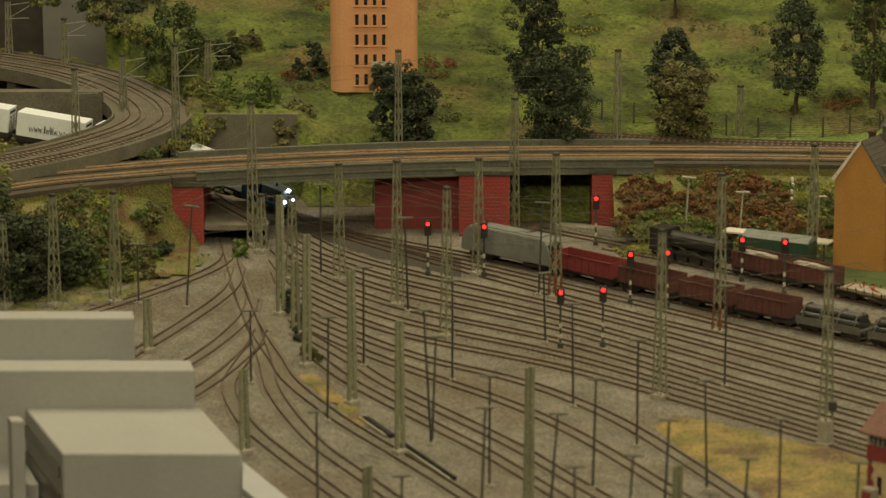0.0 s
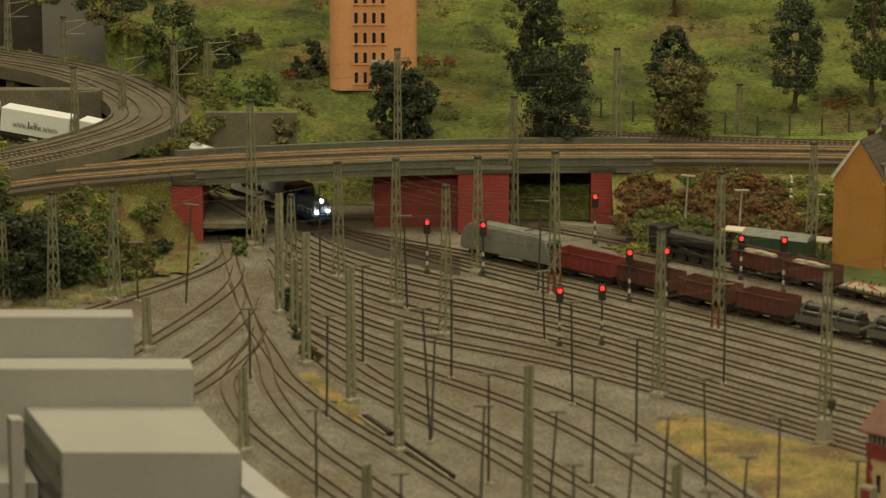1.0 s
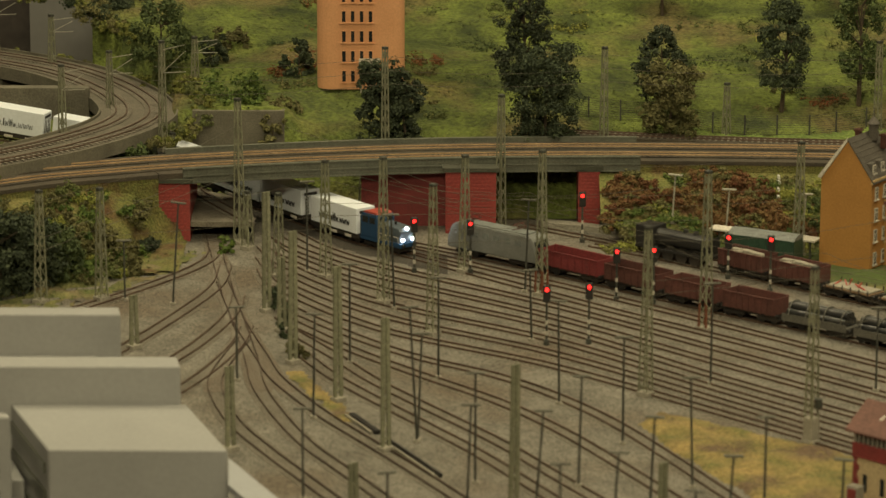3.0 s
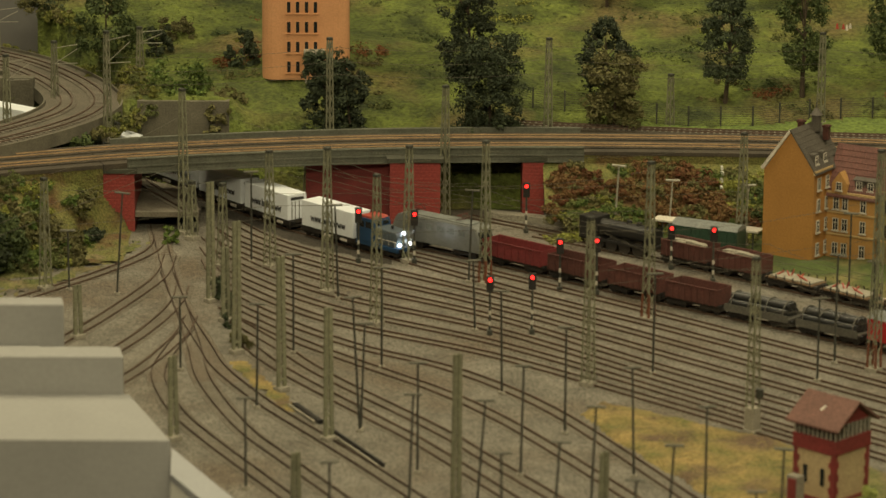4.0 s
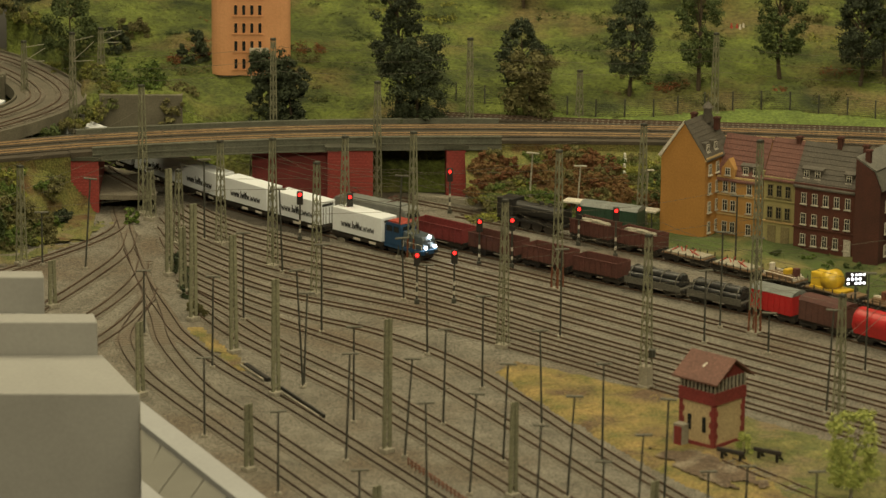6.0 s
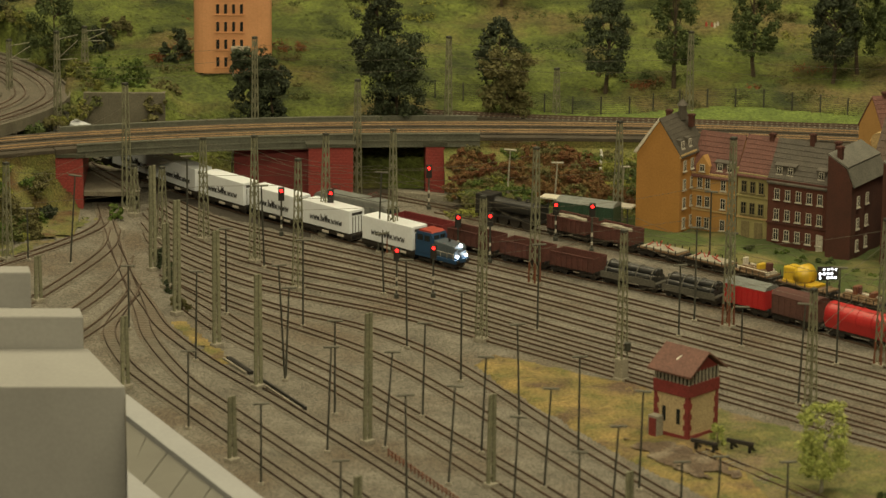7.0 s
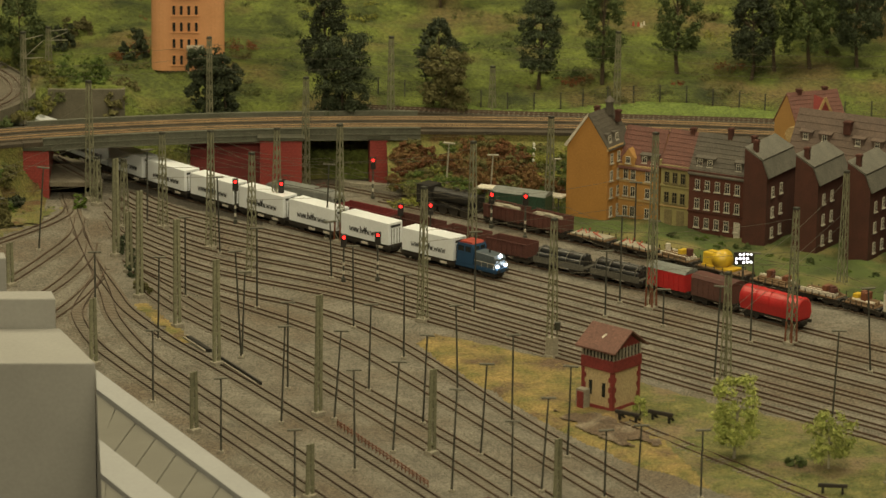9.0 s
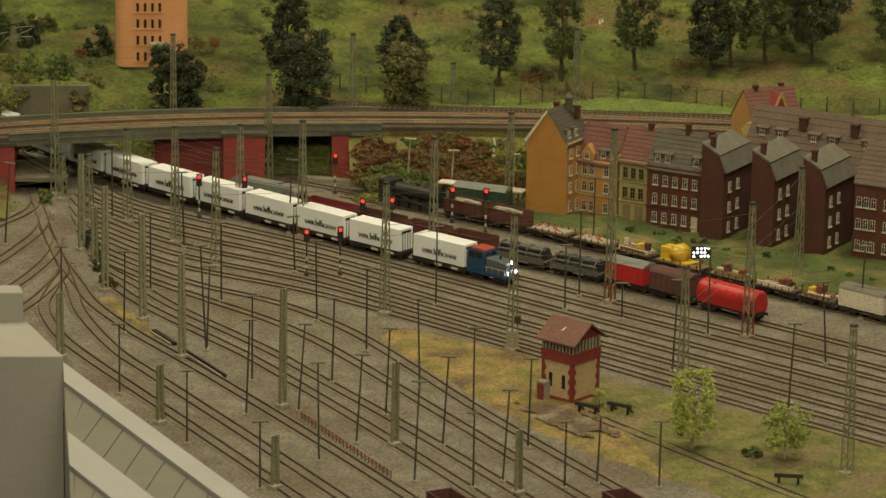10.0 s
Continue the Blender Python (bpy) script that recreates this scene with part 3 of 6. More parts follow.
railway_track([(-0.145, 4.22), (-0.095, 4.10), (0.0, 3.93), (0.06, 3.82), (0.19, 3.54), (0.32, 3.24), (0.45, 2.93)])
railway_track([(-0.285, 4.86), (-0.266, 4.708), (-0.223, 4.386), (-0.183, 4.194), (-0.161, 4.103), (-0.109, 3.974), (-0.048, 3.853), (0.009, 3.738), (0.14, 3.46), (0.27, 3.17), (0.38, 2.93)], "brown-stained ladder track leading out of the bridge", rail=LADDER_RAIL, stain=True)
railway_track([(-0.245, 4.52), (-0.223, 4.386), (-0.195, 4.194), (-0.177, 4.06), (-0.13, 3.892), (-0.075, 3.766), (0.06, 3.47), (0.18, 3.20), (0.29, 2.95)], rail=LADDER_RAIL, stain=True)
railway_track([(-0.205, 4.27), (-0.222, 4.17), (-0.228, 4.081), (-0.202, 3.954), (-0.163, 3.853), (-0.11, 3.735), (0.01, 3.47), (0.13, 3.20), (0.24, 2.95)], rail=LADDER_RAIL, stain=True)
railway_track([(-0.262, 4.68), (-0.268, 4.62), (-0.304, 4.542), (-0.382, 4.424), (-0.55, 4.20)])
railway_track([(-0.245, 4.60), (-0.25, 4.50), (-0.281, 4.386), (-0.332, 4.24), (-0.42, 4.02)])
railway_track([(-0.222, 4.46), (-0.225, 4.38), (-0.244, 4.288), (-0.278, 4.182), (-0.36, 3.98)])
railway_track([(-0.205, 4.32), (-0.215, 4.23), (-0.25, 4.10), (-0.32, 3.93)])
railway_track([(0.448, 3.60, 0.0024), (0.566, 3.417, 0.0024), (0.74, 3.15, 0.0024), (0.9, 2.9, 0.0024)], "short buffer track ending behind the signal box")

BACKLINE = Line([(0.13, 4.99, 0.084), (0.25, 4.965, 0.083), (0.40, 4.94, 0.082), (0.60, 4.915, 0.082), (0.9, 4.87, 0.082), (1.3, 4.78, 0.082)])
railway_track(BACKLINE, "single rusty track behind the bridge line", group="bridge tracks")
ribbon("track_bed", BACKLINE, 0, 0.034, -0.016, -0.0016, DECKBED, thing("embankment_core", Matrix(), "dark track bed of the single track", "embankment", kind="structure"))

# bridge line on the deck, and the curved viaduct
for o in (-0.024, 0.024):
    top = thing("railway_track", Matrix(), "bridge track with bright rust-brown rails", "track", "bridge tracks")
    for k in (-1, 1):
        ribbon("rail", DECK, o + k * GAUGE / 2, 0.0012, 0.0018, 0.0033, DECKRAIL, top)
    ribbon("track_bed", DECK, o, 0.030, 0.0004, 0.0014, DECKBED, top)
    bm = bmn()
    for s in np.arange(0.2, DECK.s[-1] - 0.1, 0.0078):
        c, n = DECK.at(s), DECK.side(s)
        beam(bm, c + n * (o - 0.014) + (0, 0, 0.0012), c + n * (o + 0.014) + (0, 0, 0.0012), 0.0034, 0.0016)
    tagged(part("sleeper_bed", bm, DECKBED, top), kind="stuff")
for o in (-0.022, 0.022):
    top = thing("railway_track", Matrix(), "curved viaduct track with dark rusty rails", "track", "viaduct tracks")
    for k in (-1, 1):
        ribbon("rail", RING, o + k * GAUGE / 2, 0.0012, 0.0018, 0.0036, RAIL, top)
    bm = bmn()
    for s in np.arange(0.2, RING.s[-1] - 0.05, 0.0078):
        c, n = RING.at(s), RING.side(s)
        beam(bm, c + n * (o - 0.014) + (0, 0, 0.0012), c + n * (o + 0.014) + (0, 0, 0.0012), 0.0034, 0.0016)
    tagged(part("sleeper_bed", bm, SLEEPER, top), kind="stuff")
top = thing("viaduct", Matrix(), "curved grey railway viaduct with low parapets", "viaduct", kind="structure")
ribbon("deck", RING, 0, 0.098, -0.012, 0.0, mat("viaduct_bed", (0.150, 0.132, 0.102), (0.105, 0.093, 0.072), 0.95, scale=30, fine=420, bump=0.8, depth=0.002), top)
for o in (-0.051, 0.051):
    ribbon("parapet", RING, o, 0.0024, -0.014, 0.0035, STONE, top)
for s in np.arange(0.25, RING.s[-1] - 0.2, 0.085):
    c, n = RING.at(s), RING.side(s)
    if MAIN.near(c[0], c[1]) < 0.07:
        continue
    bm = bmn(); beam(bm, c - n * 0.046 + (0, 0, -0.055), c + n * 0.046 + (0, 0, -0.055), 0.016, 0.086)
    part("pier", bm, STONE, top)

# bridge: deck, girders with ribs, brick piers
s_w, s_e = DECK.at_x(-0.30), DECK.at_x(0.245)
bridge = thing("bridge", Matrix(), "low railway bridge with grey girders on red brick piers", "bridge", kind="structure")
ribbon("deck_plate", DECK, 0, 0.112, -0.0075, 0.0, DECKBED, bridge, DECK.at_x(-0.349), s_e + 0.02)
for o in (-0.0565, 0.0565):
    g_ = ribbon("girder", DECK, o, 0.004, -0.013, 0.006, GIRDER, bridge, s_w - 0.02, s_e + 0.02, "ribbed grey-green steel girder")
    for z in (-0.0125, -0.004, 0.0055):
        ribbon("flange", DECK, o - math.copysign(0.001, -o), 0.0066, z - 0.0008, z + 0.0008, GIRDER, g_, s_w - 0.02, s_e + 0.02)
for a_, b_ in ((0.02, DECK.at_x(-0.350)), (s_e + 0.02, DECK.s[-1] - 0.02)):
    core = thing("embankment_core", Matrix(), "track bed of the main line on its embankment", "embankment", kind="structure")
    ribbon("track_bed", DECK, 0, 0.112, -0.005, -0.0003, DECKBED, core, a_, b_)
    ribbon("earth_body", DECK, 0, 0.110, -0.06, -0.0052, SCRUB, core, a_, b_)


def brick_pier(x0, x1, yf, yb, h, label):
    top = thing("bridge_pier", Matrix(), label, "pier", "bridge piers", "structure")
    bm = bmn(); box(bm, x0, x1, yf, yb, -0.002, h)
    part("core", bm, BRICKRED, top)
    bm = bmn(); box(bm, x0 - 0.004, x1 + 0.004, yf - 0.004, yb, h, h + 0.005)
    part("coping", bm, COPING, top)
    data = bpy.data.meshes.new("brick")
    b2 = bmn(); box(b2, -0.0031, 0.0031, -0.0004, 0.0004, -0.0011, 0.0011)
    b2.to_mesh(data); b2.free(); data.materials.append(BRICKRED)
    row = 0
    z = 0.0025
    while z < h - 0.001:
        x = x0 + 0.0035 + (0.0033 if row % 2 else 0)
        while x < x1 - 0.003:
            part("brick", data, BRICKRED, top, at=pose(x, yf - 0.0003, z))
            x += 0.0068
        z += 0.0028 * 1.6
        row += 1
    return top


brick_pier(-0.349, -0.296, 4.722, 4.86, 0.073, "red brick bridge abutment with dark coping")
brick_pier(0.020, 0.083, 4.765, 4.90, 0.078, "broad red brick bridge pier")
brick_pier(0.187, 0.214, 4.795, 4.90, 0.074, "red brick abutment at the embankment")
# walls below the deck: their darker red holds painted shade
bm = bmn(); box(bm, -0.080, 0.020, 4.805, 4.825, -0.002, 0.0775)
tagged(part("bridge_back_wall", bm, BRICKSHADED, None), "dark red brick wall in the shade below the bridge", "wall", kind="structure")
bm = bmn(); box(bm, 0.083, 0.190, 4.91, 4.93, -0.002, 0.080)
tagged(part("bridge_back_wall", bm, BRICKSHADED, None), "dark red brick wall in the shade below the bridge", "wall", kind="structure")
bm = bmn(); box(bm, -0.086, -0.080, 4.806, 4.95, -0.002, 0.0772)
tagged(part("bridge_back_wall", bm, BRICKSHADED, None), "dark red brick wall in the shade below the bridge", "wall", kind="structure")
bm = bmn(); box(bm, -0.31, -0.19, 4.992, 5.012, 0.0, 0.107)
tagged(part("retaining_wall", bm, STONE, None), "weathered grey stone retaining wall behind the track", "wall", kind="structure")
bm = bmn(); box(bm, -0.78, -0.455, 5.095, 5.115, 0.0, 0.116)
tagged(part("retaining_wall", bm, STONE, None), "weathered grey stone retaining wall behind the track", "wall", kind="structure")
# the culvert's black rear piece is added to stand for the opening's deep shade
slab = thing("culvert_slab", Matrix(), "dusty grey slab over a low dark culvert", "slab", kind="structure")
for name, plan, z0, z1, m_ in (("slab_plate", [(-0.295, 4.717), (-0.216, 4.717), (-0.226, 4.835), (-0.300, 4.900)], 0.0185, 0.0248, mat("dusty_slab", (0.195, 0.172, 0.132), (0.135, 0.118, 0.092), 0.95, scale=40, fine=420, bump=0.8, depth=0.0015)),
                               ("side_wall", [(-0.219, 4.720), (-0.2165, 4.720), (-0.2265, 4.833), (-0.229, 4.833)], -0.001, 0.0183, STONE),
                               ("end_wall", [(-0.295, 4.850), (-0.232, 4.834), (-0.234, 4.838), (-0.295, 4.854)], -0.001, 0.0183, BLACK)):
    bm = bmn()
    lo = [bm.verts.new((x, y, z0)) for x, y in plan]
    hi = [bm.verts.new((x, y, z1)) for x, y in plan]
    bm.faces.new(hi); bm.faces.new(lo[::-1])
    for k in range(4):
        bm.faces.new((lo[k], lo[(k + 1) % 4], hi[(k + 1) % 4], hi[k]))
    part(name, bm, m_, slab)
railway_track([(-0.300, 4.885, 0.0262), (-0.285, 4.845, 0.0262), (-0.243, 4.757, 0.0262), (-0.226, 4.722, 0.0262)], "rusty track crossing the slab beside the main line")


# ---------------------------------------------------------------- masts, poles, signals
def lattice_mesh(h, w0, w1):
    legs, braces = [], []
    n = max(6, int(h / 0.014))

    def corner(k, z):
        w = (w0 + (w1 - w0) * z / h) / 2
        return Vector(((-w, w, w, -w)[k], (-w, -w, w, w)[k], z))
    for k in range(4):
        b = bmn(); beam(b, corner(k, 0), corner(k, h), 0.0013)
        legs.append(finish(b, "leg", MAST))
    for k in range(4):
        for i in range(n):
            a, b = (k, (k + 1) % 4) if i % 2 else ((k + 1) % 4, k)
            one = bmn(); beam(one, corner(a, h * i / n), corner(b, h * (i + 1) / n), 0.0008)
            braces.append(finish(one, "brace", MAST))
    return legs, braces


LATTICE = {}


def lattice_mast(x, y, z, h, w0=0.0105, w1=0.0050, turn=40.0, base=None, lean=0.0, label="grey-green steel lattice catenary mast"):
    key = round(h, 2)
    if (key, w0) not in LATTICE:
        LATTICE[key, w0] = lattice_mesh(1.0 * key, w0, w1)
    legs, br = LATTICE[key, w0]
    top = thing("catenary_mast", pose(x, y, z, 0, lean, turn), label, "mast", "catenary masts")
    for me in legs:
        part("leg", me, MAST, top)
    for me in br:
        part("brace", me, MAST, top)
    bm = bmn(); box(bm, -w1 / 2 - 0.001, w1 / 2 + 0.001, -w1 / 2 - 0.001, w1 / 2 + 0.001, key - 0.0005, key + 0.003, bevel=0.0006)
    part("cap", bm, POLE, top)
    bm = bmn(); box(bm, -w0 / 2 - 0.002, w0 / 2 + 0.002, -w0 / 2 - 0.002, w0 / 2 + 0.002, -0.002, 0.004 if not base else 0.003, bevel=0.0006)
    part("foot", bm, CONCRETE, top)
    if z > 0.07 and x < -0.3:
        for za, zb in ((0.93, 0.99), (0.72, 0.93), (0.72, 0.74)):
            bm = bmn(); beam(bm, (0, 0, key * za), (0.020, -0.024, key * zb), 0.0009); part("cantilever_arm", bm, LIGHTPOLE, top)
    if base == "rust":
        for i in (-1, 1):
            for j in (-1, 1):
                w = w0 / 2
                bm = bmn(); beam(bm, (i * w, j * w, 0.003), (i * w * 0.9, j * w * 0.9, 0.030), 0.0019)
                part("lower_leg", bm, RUST, top, "rust-red lower leg")
    if base == "block":
        bm = bmn(); box(bm, -0.006, 0.006, -0.006, 0.006, 0.0, 0.026, bevel=0.0008)
        part("plinth", bm, CONCRETE, top, "pale concrete plinth")
        bm = bmn(); rod(bm, (0.0, -0.009, 0.038), (0.0, -0.009, 0.047), 0.004, 0.004, 10)
        part("tension_weight", bm, POLE, top)
    return top


for x, y, h, base in ((0.228, 4.049, 0.176, None), (0.385, 3.882, 0.178, "block"), (0.311, 4.312, 0.18, "rust"), (0.131, 4.463, 0.169, "rust"), (0.004, 4.288, 0.173, None), (-0.053, 4.424, 0.172, None),
                      (0.042, 4.569, 0.137, None), (-0.123, 4.542, 0.141, None), (0.0885, 4.780, 0.165, None), (-0.449, 4.424, 0.131, None), (-0.38, 4.437, 0.131, None), (-0.507, 4.424, 0.10, None), (-0.234, 4.708, 0.177, None),
                      (-0.179, 4.542, 0.103, None), (-0.223, 4.68, 0.073, None), (0.449, 4.646, 0.14, None), (0.702, 3.936, 0.176, "rust"), (0.588, 3.732, 0.15, None), (0.539, 4.107, 0.236, "rust"),
                      (0.817, 4.219, 0.163, None), (0.73, 3.364, 0.181, None)):
    lattice_mast(x, y, 0, h, base=base, turn=35 + 20 * random.random(), lean=random.uniform(-0.5, 0.5))
for x, y, h in ((-0.057, 4.902, 0.212), (-0.086, 4.931, 0.055), (0.225, 4.939, 0.133), (-0.342, 4.905, 0.14), (-0.330, 4.905, 0.06), (-0.422, 5.045, 0.10), (-0.47, 4.90, 0.11), (-0.315, 5.13, 0.07),
                (0.387, 4.983, 0.075), (0.585, 4.99, 0.125), (-0.53, 5.345, 0.08), (-0.62, 5.44, 0.09)):
    lattice_mast(x, y, hill_z(x, y) - 0.003 if x > -0.34 else (0.074 if x > -0.5 else 0.088), h, 0.008, 0.0045, label="slender grey-green lattice mast on the hill side")


def twin_post(x, y, h, turn=40):
    top = thing("catenary_post", pose(x, y, 0, 0, random.uniform(-0.6, 0.6), turn), "pale grey-green steel twin-channel catenary post", "post", "catenary posts")
    for k in (-1, 1):
        bm = bmn(); beam(bm, (k * 0.0040, 0, 0), (k * 0.0028, 0, h), 0.0024, 0.0042)
        part("channel", bm, MAST, top)
    for z in np.arange(0.012, h - 0.004, 0.014):
        bm = bmn(); beam(bm, (-0.0036, 0, z), (0.0036, 0, z), 0.0014, 0.0030)
        part("batten_plate", bm, MAST, top)
    bm = bmn(); box(bm, -0.007, 0.007, -0.006, 0.006, -0.002, 0.004, bevel=0.001)
    part("foot", bm, CONCRETE, top)


for x, y, h in ((-0.148, 4.171, 0.147), (-0.095, 4.027, 0.145), (-0.043, 3.853, 0.137), (0.08, 3.64, 0.150), (-0.198, 3.853, 0.087), (-0.186, 4.386, 0.14), (-0.069, 3.576, 0.074), (0.063, 3.331, 0.063), (0.209, 3.486, 0.103),
                (0.34, 3.306, 0.076), (-0.165, 4.30, 0.085), (-0.325, 4.23, 0.06)):
    twin_post(x, y, h)

pole_me = {}


def yard_lamp(x, y, h, lean=0.0, turn=0.0, z=0.0, pale=False):
    top = thing("yard_lamp", pose(x, y, z, random.uniform(-0.8, 0.8), lean, turn), "pale lamp post with a flat lamp head" if pale else "thin dark yard lamp post with a flat T-shaped head", "lamp post", "yard lamps")
    key = (round(h, 2), pale)
    if key not in pole_me:
        bm = bmn(); rod(bm, (0, 0, 0), (0, 0, key[0]), 0.0013, 0.0010, 8)
        bm2 = bmn(); box(bm2, -0.009, 0.009, -0.0024, 0.0024, key[0] - 0.0004, key[0] + 0.0014, bevel=0.0006)
        bm3 = bmn(); rod(bm3, (0, 0, -0.001), (0, 0, 0.0022), 0.0040, 0.0034, 10)
        pole_me[key] = [finish(bm, "pole", LIGHTPOLE if pale else POLE), finish(bm2, "lamp_head", LIGHTPOLE if pale else LAMPHEAD), finish(bm3, "foot", CONCRETE)]
    for nm, me in zip(("pole", "lamp_head", "foot"), pole_me[key]):
        part(nm, me, POLE, top)


for x, y, h, lean in ((-0.353, 4.437, 0.074, 0), (-0.296, 4.417, 0.118, 4), (-0.086, 4.171, 0.112, 0), (-0.012, 3.882, 0.144, -3), (-0.011, 3.89, 0.112, 2), (0.01, 4.114, 0.11, 0), (-0.119, 3.964, 0.113, 1), (0.045, 3.747, 0.111, 0),
                      (0.136, 4.017, 0.111, -1), (0.145, 3.738, 0.109, 1), (0.195, 3.876, 0.11, 0), (0.255, 3.734, 0.108, -2), (0.3, 4.092, 0.112, 0), (0.114, 4.264, 0.081, -2), (-0.04, 4.399, 0.107, -2), (-0.205, 4.103, 0.076, 0),
                      (-0.146, 4.569, 0.111, 0), (0.035, 3.607, 0.116, 2), (0.099, 3.621, 0.111, 4)):
    yard_lamp(x, y, h, lean, random.uniform(-12, 12))
for x, y, h, lean in ((-0.12, 3.695, 0.086, 0), (-0.037, 3.496, 0.094, 0), (0.046, 3.328, 0.084, 0), (0.117, 3.427, 0.115, -1), (0.164, 3.493, 0.112, 3), (0.205, 3.603, 0.111, 2), (0.224, 3.35, 0.117, 2), (0.266, 3.481, 0.111, 3),
                      (0.312, 3.601, 0.111, 0), (0.29, 3.326, 0.086, 0), (0.367, 3.472, 0.112, 1), (0.326, 3.348, 0.112, 3), (0.434, 3.338, 0.082, 2), (0.504, 3.321, 0.08, 0), (0.703, 3.615, 0.11, 2), (0.784, 3.808, 0.107, -4),
                      (0.581, 3.78, 0.122, 2), (0.473, 4.066, 0.091, 0)):
    yard_lamp(x, y, h, lean, random.uniform(-12, 12))
for x, y, h, lean in ((0.5, 4.135, 0.116, 0), (0.395, 3.323, 0.083, 0), (0.65, 3.942, 0.123, 0), (0.55, 4.406, 0.102, 0), (0.112, 4.476, 0.112, 2), (0.869, 4.019, 0.102, 1), (0.57, 4.34, 0.06, 0), (0.545, 4.02, 0.05, 0)):
    yard_lamp(x, y, h, lean, random.uniform(-12, 12))
for x, y, h in ((0.300, 4.72, 0.062), (0.365, 4.70, 0.055), (0.455, 4.66, 0.075), (-0.02, 4.99, 0.02)):
    yard_lamp(x, y, h, 3, random.uniform(-20, 20), hill_z(x, y), True)


def signal(x, y, h, z=0.0):
    top = thing("colour_light_signal", pose(x, y, z), "dark colour-light signal showing red above its black hood", "signal", "signals")
    bm = bmn(); rod(bm, (0, 0, 0), (0, 0, h - 0.012), 0.0013, 0.0012, 8)
    part("post", bm, POLE, top)
    bm = bmn(); box(bm, -0.0042, 0.0042, -0.0015, 0.0015, h - 0.020, h - 0.001, bevel=0.001)
    head = part("head", bm, BLACK, top)
    bm = bmn(); rod(bm, (0, -0.0014, h - 0.0055), (0, -0.0034, h - 0.0055), 0.0022, 0.0022, 14)
    part("red_lamp", bm, SIGNALRED, head, "glowing red signal lamp")
    bm = bmn(); prism(bm, [(0.0042 * math.cos(a), h - 0.0055 + 0.0042 * math.sin(a)) for a in np.linspace(0, math.pi, 9)] + [(0.0038 * math.cos(a), h - 0.0055 + 0.0038 * math.sin(a)) for a in np.linspace(math.pi, 0, 9)], -0.0060, -0.0012)
    part("hood", bm, BLACK, head)
    for k in range(2):
        bm = bmn(); box(bm, -0.0014, 0.0014, -0.0018, -0.0010, 0.022 - k * 0.012, 0.027 - k * 0.012)
        part("band", bm, FRAMEWHITE, top)
    bm = bmn(); box(bm, -0.003, 0.003, -0.003, 0.003, -0.001, 0.005, bevel=0.0006)
    part("foot", bm, POLE, top)


for x, y, h in ((0.13, 4.248, 0.068), (0.177, 4.252, 0.07), (-0.018, 4.569, 0.068), (0.049, 4.564, 0.066), (0.217, 4.437, 0.064), (0.259, 4.424, 0.069), (0.355, 4.542, 0.055), (0.399, 4.476, 0.069), (0.189, 4.72, 0.064)):
    signal(x, y, h)

# ---------------------------------------------------------------- plants
def crown_mesh(name, rng, r, h, clumps, leaves, size, material, shape="oval", z0=0.0):
    """Many small leaves in clumps inside an uneven crown."""
    V, F = [], []
    for c in range(clumps):
        u = rng.random()
        z = z0 + h * (0.04 + 0.92 * u)
        if shape == "oval":
            prof = math.sqrt(max(0.05, 1 - (2 * u - 0.85) ** 2 / 1.35))
        elif shape == "cone":
            prof = max(0.16, 1.05 - 0.85 * u) * (0.75 + 0.5 * (int(u * 6) % 2))
        else:
            prof = 0.55 + 0.6 * rng.random()
        rad = r * prof * (0.35 + 0.62 * math.sqrt(rng.random()))
        a = rng.random() * math.tau
        cx, cy = rad * math.cos(a), rad * math.sin(a)
        cr = r * (0.16 + 0.16 * rng.random())
        for k in range(leaves):
            d = Vector((rng.gauss(0, 1), rng.gauss(0, 1), rng.gauss(0, 0.8))).normalized() * cr * (rng.random() ** 0.4)
            p = Vector((cx, cy, z)) + d
            n = (d.normalized() + Vector((rng.gauss(0, .5), rng.gauss(0, .5), 0.5 + rng.gauss(0, .5)))).normalized()
            s = n.orthogonal().normalized()
            s.rotate(Matrix.Rotation(rng.random() * math.tau, 3, n))
            t = n.cross(s)
            e = size * (0.6 + 0.8 * rng.random())
            i = len(V)
            V += [tuple(p - s * e), tuple(p + t * e * 0.6 + n * e * 0.2), tuple(p + s * e), tuple(p - t * e * 0.6 + n * e * 0.2)]
            F.append((i, i + 1, i + 2, i + 3))
    me = bpy.data.meshes.new(name)
    me.from_pydata(V, [], F)
    me.materials.append(material)
    return me


def trunk_mesh(rng, h, r, bark, spread):
    bm = bmn()
    p = Vector((0, 0, -0.003))
    pts = [p]
    for k in range(4):
        p = p + Vector((rng.uniform(-1, 1) * r, rng.uniform(-1, 1) * r, h * 0.2))
        pts.append(p)
    for k in range(4):
        rod(bm, pts[k], pts[k + 1], r * (1 - 0.18 * k), r * (1 - 0.18 * (k + 1)), 7, False)
    for k in range(7):
        b = pts[2] + (pts[4] - pts[2]) * rng.random()
        a = rng.random() * math.tau
        rod(bm, b, b + Vector((math.cos(a) * spread * 0.7, math.sin(a) * spread * 0.7, h * (0.10 + 0.15 * rng.random()))), r * 0.4, r * 0.12, 5, False)
    return finish(bm, "trunk", bark)


